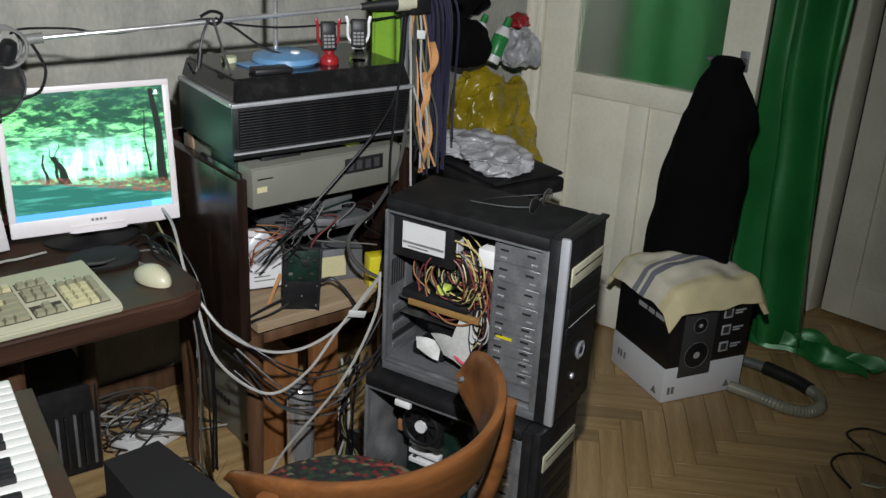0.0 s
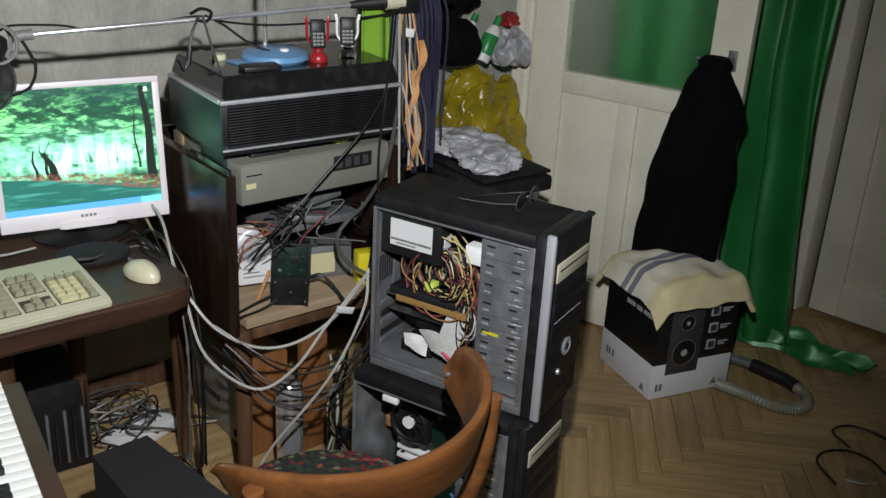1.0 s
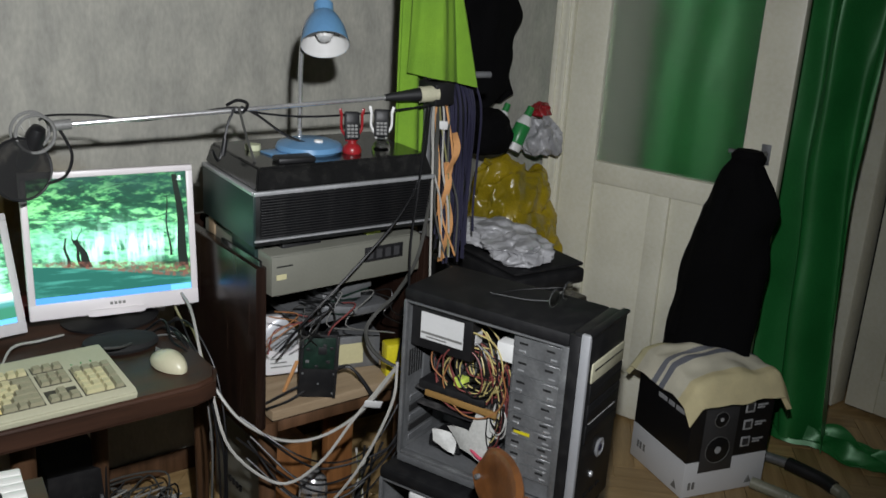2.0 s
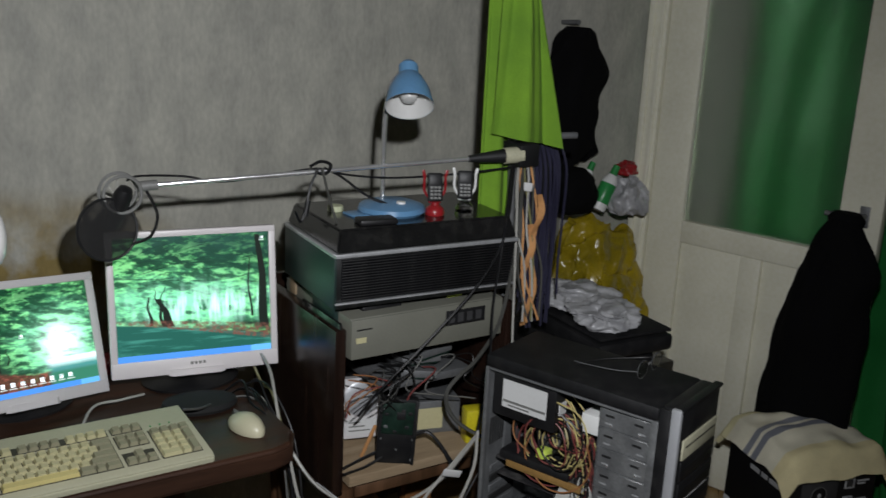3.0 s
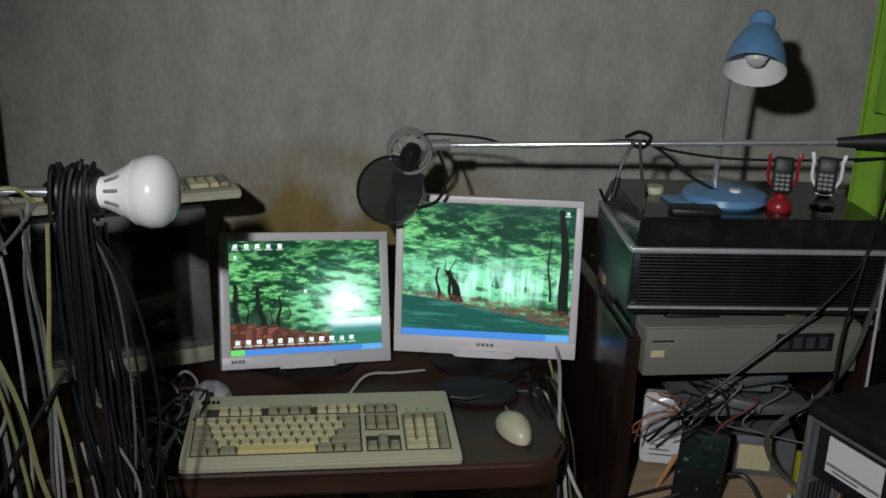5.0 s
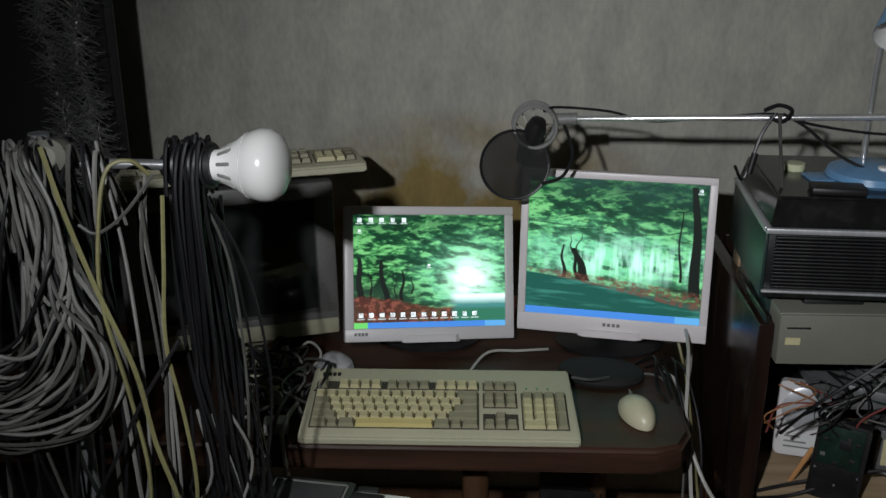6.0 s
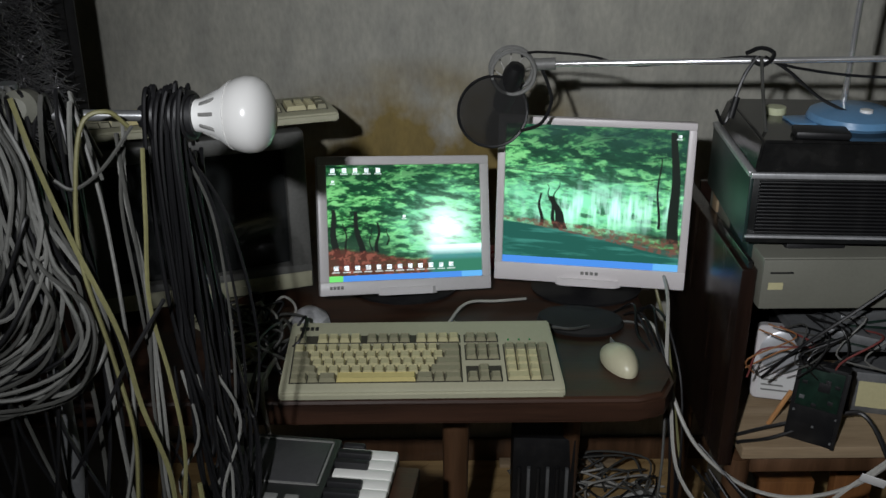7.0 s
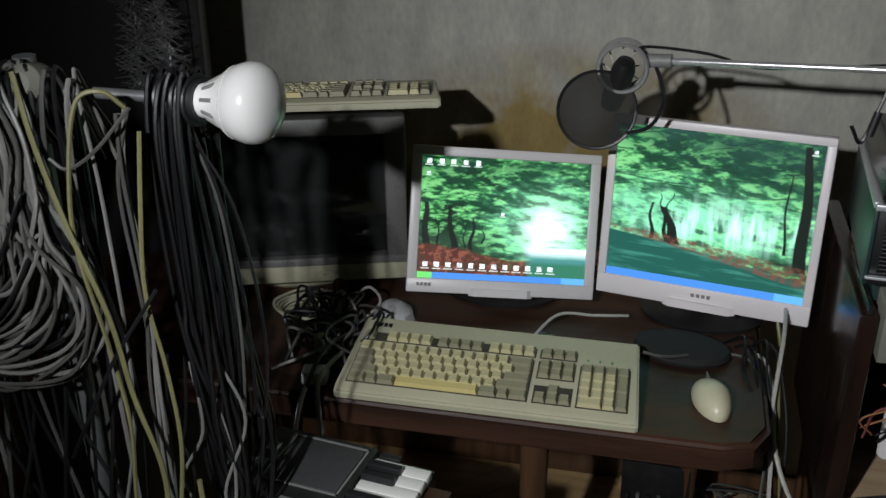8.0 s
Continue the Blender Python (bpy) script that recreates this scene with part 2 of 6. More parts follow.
M_WORG = shade("orange_wire", (0.34, 0.15, 0.06), 0.5)
M_PINK = shade("pink_cable", (0.6, 0.07, 0.13), 0.45)
M_RIBBON = shade("ribbon_cable", (0.5, 0.5, 0.47), 0.5)
M_PCB = shade("green_circuit_board", (0.008, 0.028, 0.018), 0.4, scale=60, second=(0.005, 0.014, 0.01))
M_PCBB = shade("dark_circuit_board", (0.03, 0.028, 0.03), 0.45, scale=70, second=(0.012, 0.012, 0.013), dust=0.2)
M_PCBO = shade("ochre_board_edge", (0.28, 0.16, 0.05), 0.5)
M_YELLOW = shade("yellow_plastic", (0.65, 0.56, 0.02), 0.4)
M_NEON = shade("neon_yellow_plug", (0.6, 0.75, 0.12), 0.4)
M_BAGY = shade("yellow_bag_film", (0.42, 0.3, 0.012), 0.27, second=(0.17, 0.135, 0.01), scale=5)
M_BAGW = shade("white_bag_film", (0.5, 0.5, 0.51), 0.35, second=(0.25, 0.25, 0.26), scale=14)
M_CARDW = shade("white_carton", (0.68, 0.69, 0.7), 0.5, var=0.05)
M_CARDB = shade("black_carton", (0.012, 0.012, 0.013), 0.38)
M_CARDG = shade("grey_print", (0.05, 0.05, 0.052), 0.4)
M_PRINT = shade("pale_print", (0.45, 0.46, 0.47), 0.5)
M_LABEL = shade("paper_label", (0.6, 0.6, 0.59), 0.6, var=0.06)
M_CREAMP = shade("cream_front", (0.55, 0.53, 0.38), 0.45)
M_HOSE = shade("hose_plastic", (0.27, 0.27, 0.2), 0.4)
M_GREEN = shade("green_bottle", (0.03, 0.28, 0.07), 0.35)
M_TINSEL = shade("silver_tinsel", (0.55, 0.55, 0.56), 0.26, 0.8, var=0.5)
M_FOAM = shade("dark_foam", (0.012, 0.012, 0.012), 0.9, bump=0.7, fine=300)
M_KEYGAP = shade("key_gap_shade", (0.05, 0.046, 0.034), 0.7)
M_PUCK = shade("pale_green_plastic", (0.55, 0.58, 0.38), 0.5)
M_PEACH = shade("peach_ribbon", (0.6, 0.3, 0.12), 0.5)
M_IVORY = shade("white_piano_key", (0.72, 0.72, 0.68), 0.3, var=0.03)
M_GLASS = glass("frosted_glass", (0.62, 0.68, 0.62), 0.3)
M_CLEAR = glass("clear_plastic", (0.95, 0.95, 0.95), 0.08)
M_CRT = shade("dark_tube_glass", (0.02, 0.022, 0.022), 0.07, var=0.05, bump=0.0)


def cloth_stripes():
    """A faded cream towel with grey-blue stripes and yellow ends."""
    mat = shade("striped_towel", (0.84, 0.82, 0.74), 0.9, bump=0.5, fine=350)
    nt = mat.node_tree
    n, link = nt.nodes, nt.links
    bsdf = n["Principled BSDF"]
    src = bsdf.inputs["Base Color"].links[0].from_socket
    coord, split, ramp, mix = n.new("ShaderNodeUVMap"), n.new("ShaderNodeSeparateXYZ"), n.new("ShaderNodeValToRGB"), n.new("ShaderNodeMix")
    link.new(coord.outputs[0], split.inputs[0])
    link.new(split.outputs["X"], ramp.inputs[0])
    r = ramp.color_ramp
    r.interpolation = "CONSTANT"
    stops = [(0.0, (1, 0.9, 0.58)), (0.2, (1, 0.97, 0.85)), (0.42, (0.26, 0.28, 0.36)), (0.49, (1, 0.97, 0.88)), (0.53, (0.3, 0.32, 0.4)), (0.60, (1, 0.97, 0.85)), (0.85, (0.95, 0.9, 0.6))]
    while len(r.elements) < len(stops):
        r.elements.new(0.5)
    for e, (p, c) in zip(r.elements, stops):
        e.position, e.color = p, (*c, 1)
    mix.data_type, mix.blend_type = "RGBA", "MULTIPLY"
    mix.inputs["Factor"].default_value = 1
    link.new(src, mix.inputs["A"])
    link.new(ramp.outputs[0], mix.inputs["B"])
    link.new(mix.outputs["Result"], bsdf.inputs["Base Color"])
    return mat


def upholstery():
    """Woven red, green and black cushion cloth in small squares."""
    mat = shade("woven_cushion", (0.3, 0.03, 0.025), 0.9, bump=0.5, fine=400)
    nt = mat.node_tree
    n, link = nt.nodes, nt.links
    bsdf = n["Principled BSDF"]
    coord, cells, ramp = n.new("ShaderNodeTexCoord"), n.new("ShaderNodeTexVoronoi"), n.new("ShaderNodeValToRGB")
    cells.distance, cells.inputs["Scale"].default_value, cells.inputs["Randomness"].default_value = "CHEBYCHEV", 85, 0.45
    link.new(coord.outputs["Object"], cells.inputs["Vector"])
    split = n.new("ShaderNodeSeparateColor")
    link.new(cells.outputs["Color"], split.inputs[0])
    link.new(split.outputs[0], ramp.inputs[0])
    r = ramp.color_ramp
    r.interpolation = "CONSTANT"
    stops = [(0.0, (0.012, 0.014, 0.012)), (0.34, (0.016, 0.035, 0.016)), (0.56, (0.13, 0.013, 0.013)), (0.72, (0.012, 0.012, 0.011)), (0.86, (0.13, 0.12, 0.06)), (0.94, (0.26, 0.05, 0.03))]
    while len(r.elements) < len(stops):
        r.elements.new(0.5)
    for e, (p, c) in zip(r.elements, stops):
        e.position, e.color = p, (*c, 1)
    link.new(ramp.outputs[0], bsdf.inputs["Base Color"])
    return mat


M_STRIPE, M_SEAT = cloth_stripes(), upholstery()


def screen_light(name, strength):
    """What a lit screen shows, from the colours of its picture cells."""
    mat = bpy.data.materials.new(name)
    mat.use_nodes = True
    nt = mat.node_tree
    bsdf = nt.nodes["Principled BSDF"]
    cells = nt.nodes.new("ShaderNodeVertexColor")
    cells.layer_name = "picture"
    nt.links.new(cells.outputs[0], bsdf.inputs["Emission Color"])
    bsdf.inputs["Emission Strength"].default_value = strength
    bsdf.inputs["Base Color"].default_value = (0.003, 0.003, 0.003, 1)
    bsdf.inputs["Roughness"].default_value = 0.4
    bsdf.inputs["Specular IOR Level"].default_value = 0.15
    return mat


M_CRTB = shade("charcoal_plastic", (0.12, 0.12, 0.112), 0.5)
M_SCREEN = screen_light("lit_screen", 2.0)

# ---- the room ----
bm = box(B(), (-2.2, 2.25, 0), (3.3, 2.40, 2.9))
solo("wall_north", bm, M_WALL, "grey embossed wallpaper wall, scuffed and stained yellow", "wall", kind="structure")
bm = box(B(), (-2.2, -2.0, 0), (-2.05, 2.25, 2.9))
solo("wall_west", bm, M_PLAIN, "plain dim plastered side wall", "wall", kind="structure")
bm = box(B(), (-2.2, -2.15, 0), (3.3, -2.0, 2.9))
solo("wall_south", bm, M_PLAIN, "plain dim plastered rear wall", "wall", kind="structure")
bm = B()
box(bm, (3.08, 1.5, 0), (3.23, 2.25, 2.9))
box(bm, (3.08, -2.0, 0), (3.23, 0.42, 2.9))
box(bm, (3.08, 0.42, 2.12), (3.23, 1.5, 2.9))
solo("wall_east", bm, M_PLAIN, "plain plastered wall with a tall doorway", "wall", kind="structure")
solo("ceiling", box(B(), (-2.2, -2.15, 2.9), (3.3, 2.4, 3.0)), M_CEIL, "plain whitewashed ceiling", "ceiling", kind="structure")
floor = solo("floor", box(B(), (-2.2, -2.15, -0.12), (3.3, 2.4, -0.006)), M_PARQ, "worn oak herringbone parquet floor", "floor", kind="structure")
bm = B()
box(bm, (-2.05, 2.235, 0), (3.08, 2.25, 0.07), 0.004)
solo("baseboard", bm, M_LEG, "narrow brown skirting board", "skirting", kind="structure")

# tall white door in the east wall, with its casing
door = thing("door_2", "closed cream-painted panelled door", "door", pose(3.02, 1.36, 0, 0, 0, 8), kind="structure")
part("stile", box(B(), (0, -0.11, 0.02), (0.045, 0, 2.06), 0.004), M_DOOR, door)
part("stile", box(B(), (0, -0.86, 0.02), (0.045, -0.75, 2.06), 0.004), M_DOOR, door)
for z0, z1 in ((0.02, 0.16), (0.78, 0.92), (1.95, 2.06)):
    part("rail", box(B(), (0.002, -0.75, z0), (0.043, -0.11, z1), 0.003), M_DOOR, door)
for z0, z1 in ((0.16, 0.78), (0.92, 1.95)):
    part("panel", box(B(), (0.014, -0.75, z0), (0.032, -0.11, z1), 0.004), M_DOOR, door)
bm = box(B(), (2.99, 1.395, 0), (3.085, 1.52, 2.12), 0.006)
solo("trim", bm, M_DOOR, "cream-painted door casing", "trim", kind="structure")

# open glazed door leaf
leaf = thing("door_1", "half-open cream door with frosted glass and two lower panels", "door", pose(2.105, 2.085, 0, 0, 0, -73.5), kind="structure")
LW = 0.76
part("stile", box(B(), (0, 0, 0.01), (0.125, 0.045, 2.05), 0.004), M_DOOR, leaf)
part("stile", box(B(), (LW - 0.125, 0, 0.01), (LW, 0.045, 2.05), 0.004), M_DOOR, leaf)
for z0, z1 in ((0.01, 0.17), (0.845, 0.92), (1.93, 2.05)):
    part("rail", box(B(), (0.125, 0.001, z0), (LW - 0.125, 0.044, z1), 0.003), M_DOOR, leaf)
part("mullion", box(B(), (0.345, 0.001, 0.17), (0.415, 0.044, 0.845), 0.003), M_DOOR, leaf)
for x0, x1 in ((0.125, 0.345), (0.415, LW - 0.125)):
    part("panel", box(B(), (x0, 0.014, 0.17), (x1, 0.033, 0.845), 0.005), M_DOOR, leaf)
pane = part("pane", box(B(), (0.125, 0.02, 0.92), (LW - 0.125, 0.025, 1.93)), M_GLASS, leaf, "frosted glass pane")
pane.visible_shadow = False
bm = B()
rod(bm, (LW - 0.05, 0.0, 1.05), (LW - 0.05, -0.055, 1.05), 0.009)
rod(bm, (LW - 0.05, -0.05, 1.05), (LW - 0.15, -0.05, 1.05), 0.008)
box(bm, (LW - 0.065, -0.004, 1.015), (LW - 0.035, 0, 1.08), 0.002)
part("handle", bm, M_STEELD, leaf, "dull metal lever handle")
bm = B()
box(bm, (-0.075, -0.012, 0), (-0.004, 0.06, 2.12), 0.005)
box(bm, (-0.068, -0.02, 0), (-0.048, -0.0115, 2.12), 0.003)
box(bm, (-0.03, -0.02, 0), (-0.014, -0.0115, 2.12), 0.003)
solo("trim", bm, M_DOOR, "cream-painted moulded door post", "trim", kind="structure", m=leaf.matrix_basis.copy())


def curtain_place(u, v):
    z = 0.015 + 2.2 * v
    y = 2.1 - 0.87 * u
    near = 1 / (1 + math.exp(-(u - 0.66) * 22))
    twist = u + 0.05 * math.sin(v * 2.6 + 0.6)
    fold = (0.018 + 0.05 * near) * math.sin(twist * 34 + 0.8 * math.sin(v * 3)) + 0.012 * math.sin(u * 11 + v * 2) + 0.009 * near * math.sin(u * 83 + v * 9) + 0.006 * noise.noise((u * 22, v * 7, 5))
    pull = 0.09 * max(0, 0.45 - v) * u
    return Vector((2.62 - 0.1 * max(0.0, 0.4 - u) / 0.4 + fold * (0.6 + 0.4 * (1 - v)) + 0.03 * noise.noise((u * 6, v * 4, 3)), y - pull, z))


curtain = thing("curtain", "emerald green satin curtain hanging to the floor in folds", "curtain")
part("drape", sheet(B(), 150, 40, curtain_place, 0.003), M_SATIN, curtain)
bm = rod(B(), (2.62, 0.95, 2.23), (2.62, 2.2, 2.23), 0.012)
part("curtain_rod", bm, M_LEG, curtain)


def hem_place(u, v):
    y = 1.42 - 0.46 * u
    x = 2.56 + 0.16 * v + 0.1 * u
    body = math.sin(math.pi * v) ** 0.6 * (1 - 0.45 * u**3)
    z = 0.01 + body * (0.035 + 0.022 * math.sin(v * 17 + u * 5) + 0.016 * math.sin(v * 9 - u * 11)) + 0.012 * abs(noise.noise((u * 7, v * 9, 1)))
    return Vector((x + 0.018 * math.sin(u * 13 + 2), y + 0.025 * math.sin(v * 8) * u, z))


part("hem", sheet(B(), 40, 24, hem_place, 0.003), M_SATIN, curtain, "bunched hem trailing on the floor")

# ---- desk and what stands on it ----
desk = thing("desk", "dark veneered writing desk with a worn rounded front edge", "desk")
outline = [(-1.0, 1.352), (0.40, 1.356), (0.445, 1.372), (0.47, 1.42), (0.475, 2.05), (-1.0, 2.05)]
bm = prism(B(), outline, 0.7, 0.75)
bmesh.ops.bevel(bm, geom=[e for e in bm.edges if abs(e.verts[0].co.z - e.verts[1].co.z) < 0.001], offset=0.009, segments=3, affect="EDGES")
part("desktop", bm, M_DESK, desk)
part("apron", box(B(), (-0.95, 1.6, 0.62), (0.41, 1.62, 0.7), 0.003), M_DESK, desk)
for x, y in ((-0.93, 1.42), (0.1, 1.55), (-0.93, 1.96), (0.39, 1.96)):
    part("leg", rod(B(), (x, y, 0), (x, y, 0.7), 0.017, 0.028, 12), M_LEG, desk)

rng = random.Random(4)


def key_mesh(name, w, d, mat):
    """A keycap with sloped sides and a dished top."""
    bm = B()
    h, s = 0.009, 0.0031
    rows = [((0.0006, 0.0006), (w - 0.0006, d - 0.0006), 0), ((s, 0.0015), (w - s, d - s * 1.2), h), ((s + 0.0012, 0.0028), (w - s - 0.0012, d - s * 1.2 - 0.0012), h - 0.0006)]
    rings = [[bm.verts.new((x, y, z)) for x, y in ((a[0], a[1]), (b[0], a[1]), (b[0], b[1]), (a[0], b[1]))] for a, b, z in rows]
    for p, q in zip(rings, rings[1:]):
        for k in range(4):
            bm.faces.new((p[k], p[(k + 1) % 4], q[(k + 1) % 4], q[k]))
    bm.faces.new(rings[-1])
    me = mesh_of(name, bm, 20)
    me.materials.append(mat)
    return me


CAPS = {}


def key_for(w, h, mat):
    if (w, h, mat.name) not in CAPS:
        CAPS[(w, h, mat.name)] = key_mesh("key", w * 0.019, h * 0.019, mat)
    return CAPS[(w, h, mat.name)]


def keyboard(m, label):
    kb = thing("keyboard", label, "keyboard", m)
    W, D = 0.472, 0.19
    side = [(0, 0), (D, 0), (D, 0.03), (D - 0.045, 0.029), (0.012, 0.021), (0, 0.014)]
    bm = B()
    prism(bm, side, 0, W, Matrix(((0, 0, 1, 0), (1, 0, 0, 0), (0, 1, 0, 0), (0, 0, 0, 1))))
    bmesh.ops.bevel(bm, geom=list(bm.edges), offset=0.003, segments=2, affect="EDGES")
    for v in bm.verts:
        v.co.x = W / 2 + (v.co.x - W / 2) * (1 - 0.028 * v.co.y / D)
    case = part("case", bm, M_BEIGE, kb)
    slope = math.atan2(0.008, D - 0.057)
    top = Matrix.Translation((0, 0.012, 0.0212)) @ Matrix.Rotation(slope, 4, "X")

    # dark slabs on the case: the shade between the keys, put in as colour
    for a, b, c, d in ((0.0155, 0.0065, 0.3035, 0.1045), (0.0155, 0.112, 0.304, 0.1335), (0.31, 0.0065, 0.37, 0.047), (0.31, 0.0635, 0.37, 0.1045), (0.31, 0.112, 0.37, 0.1335), (0.3765, 0.0065, 0.4555, 0.1045)):
        part("gap_shade_slab", box(B(), (a, b, -0.002), (c, d, 0.0008)), M_KEYGAP, kb, m=top)

    def put(x, y, w, h, mat):
        part("key", key_for(w, h, mat), mat, kb, m=top @ Matrix.Translation((x, y, 0.0005)))

    u, x0, y0 = 0.019, 0.017, 0.008
    rows = [
        [(1.5, 1), (1, 1), (1.5, 1), (7, 2), (1.5, 1), (1, 1), (1.5, 1)],
        [(2.25, 1)] + [(1, 0)] * 10 + [(2.75, 1)],
        [(1.75, 1)] + [(1, 0)] * 11 + [(2.25, 1)],
        [(1.5, 1)] + [(1, 0)] * 12 + [(1.5, 1)],
        [(1, 0)] * 13 + [(2, 1)],
    ]
    tone = (M_CREAM, M_MODKEY, M_SPACE)
    for r, row in enumerate(rows):
        x = x0
        for w, t in row:
            put(x, y0 + r * u, w, 1, tone[t])
            x += w * u
    fy = y0 + 5.55 * u
    put(x0, fy, 1, 1, M_MODKEY)
    for g, t in ((0, 0), (1, 1), (2, 0)):
        for k in range(4):
            put(x0 + (2 + g * 4.5 + k) * u, fy, 1, 1, tone[t])
    xn = x0 + 15.5 * u
    for k in range(3):
        put(xn + k * u, fy, 1, 1, M_MODKEY)
        put(xn + k * u, y0 + 3 * u, 1, 1, M_MODKEY)
        put(xn + k * u, y0 + 4 * u, 1, 1, M_MODKEY)
        put(xn + k * u, y0, 1, 1, M_MODKEY)
    put(xn + u, y0 + u, 1, 1, M_MODKEY)
    xp = xn + 3.5 * u
    for r in range(1, 5):
        for k in range(3):
            put(xp + k * u, y0 + r * u, 1, 1, M_CREAM if r < 4 else M_MODKEY)
    put(xp, y0, 2, 1, M_CREAM)
    put(xp + 2 * u, y0, 1, 1, M_CREAM)
    put(xp + 3 * u, y0, 1, 2, M_MODKEY)
    put(xp + 3 * u, y0 + 2 * u, 1, 2, M_MODKEY)
    put(xp + 3 * u, y0 + 4 * u, 1, 1, M_MODKEY)
    for k in range(3):
        part("indicator", box(B(), (xp + (0.4 + k) * u, 0.128, 0.0285), (xp + (0.55 + k) * u, 0.131, 0.0305)), M_GREEN, kb)
    bm = B()
    x = 0.022
    for w in (0.008, 0.006, 0.006, 0.006):
        box(bm, (x, 0.163, 0.028), (x + w, 0.172, 0.0312))
        x += w + 0.0022
    part("maker_mark", bm, M_BLACK, kb, "dark maker's mark")
    for x in (0.05, 0.4):
        part("foot", box(B(), (x, 0.165, -0.012), (x + 0.03, 0.175, 0.003), 0.001), M_BEIGE, kb)
    return kb


kb = keyboard(pose(-0.197, 1.351, 0.753, 5.6, 0.3, 1.0), "yellowed beige computer keyboard lying on the desk")

# mouse and black mouse pad rest
bm = B()
got = bmesh.ops.create_uvsphere(bm, u_segments=28, v_segments=16, radius=1)
for v in bm.verts:
    x, y, z = v.co
    wx = 0.033 * (1 + 0.12 * y)
    v.co = (x * wx, y * 0.058, max(z, -0.25) * 0.034 * (1 - 0.25 * max(y, 0)) + 0.0085)
mouse = thing("mouse", "yellowed rounded computer mouse on the desk", "mouse", pose(0.384, 1.466, 0.75, 0, 0, 12) @ Matrix.Scale(0.9, 4))
part("shell", bm, M_MOUSE, mouse)
part("button_seam", box(B(), (-0.0006, 0.02, 0.02), (0.0006, 0.054, 0.034)), M_GREY, mouse)
bm = B()
lathe(bm, [(0.0, 0.0), (0.075, 0.0), (0.082, 0.008), (0.078, 0.018), (0.05, 0.026), (0.0, 0.028)], 28)
bmesh.ops.scale(bm, vec=(1.0, 0.62, 1), verts=bm.verts)
solo("webcam_base", bm, M_MATTE, "black oval plastic base lying on the desk", "base", m=pose(0.335, 1.615, 0.75, 0, 0, -10))


# ---- pictures on the lit screens ----
def fbm(x, y, seed, octaves=5, scale=4.0, sx=1.0):
    """Layered value noise on arrays."""
    gen = np.random.default_rng(seed)
    out, amp, total = 0, 1.0, 0
    for o in range(octaves):
        g = gen.random((97, 97))
        fx, fy = x * scale * sx * 2**o % 96, y * scale * 2**o % 96
        ix, iy = np.minimum(fx.astype(int), 95), np.minimum(fy.astype(int), 95)
        tx, ty = fx - ix, fy - iy
        tx, ty = tx * tx * (3 - 2 * tx), ty * ty * (3 - 2 * ty)
        val = (g[iy, ix] * (1 - tx) + g[iy, ix + 1] * tx) * (1 - ty) + (g[iy + 1, ix] * (1 - tx) + g[iy + 1, ix + 1] * tx) * ty
        out, total, amp = out + amp * val, total + amp, amp * 0.6
    return out / total


def lay(img, color, a):
    return img * (1 - a[..., None]) + np.array(color) * a[..., None]


def ramp01(v, lo, hi):
    return np.clip((v - lo) / (hi - lo), 0, 1)


def trunk(img, x, y, x0, y0, x1, y1, w, color=(0.008, 0.012, 0.01)):
    t = np.clip((y - y0) / (y1 - y0), 0, 1)
    cx = x0 + (x1 - x0) * t + 0.008 * np.sin(t * 7 + x0 * 30)
    inside = (y > y0) & (y < y1)
    return lay(img, color, np.clip((w * (1.25 - 0.6 * t) - np.abs(x - cx)) / 0.004, 0, 1) * inside)


def wood_scene(x, y):
    """Foliage shared by both desktop pictures: green tiers of leaves with dark gaps."""
    a = np.clip((fbm(x, y, 1, 6, 9, 0.7) - 0.5) * 2.6 + 0.5, 0, 1)
    b = np.clip((fbm(x + 3, y + 0.15 * x, 2, 5, 25, 0.45) - 0.5) * 3.0 + 0.5, 0, 1)
    img = np.zeros((*x.shape, 3)) + np.array((0.003, 0.02, 0.01))
    c = np.clip((fbm(x + 7, y - 0.1 * x, 3, 4, 44, 0.5) - 0.5) * 3.2 + 0.5, 0, 1)
    img = lay(img, (0.01, 0.085, 0.035), ramp01(a, 0.3, 0.6))
    img = lay(img, (0.05, 0.24, 0.07), ramp01(b * 0.5 + a * 0.25 + c * 0.25, 0.4, 0.75))
    img = lay(img, (0.16, 0.43, 0.17), ramp01(b * 0.3 + a * 0.2 + c * 0.5, 0.56, 0.85) * 0.85)
    img = lay(img, (0.003, 0.022, 0.01), ramp01(0.4 - c, 0, 0.25) * 0.7)
    img = lay(img, (0.004, 0.03, 0.014), ramp01(0.32 - b, 0, 0.2) * 0.8)
    return img, a, b


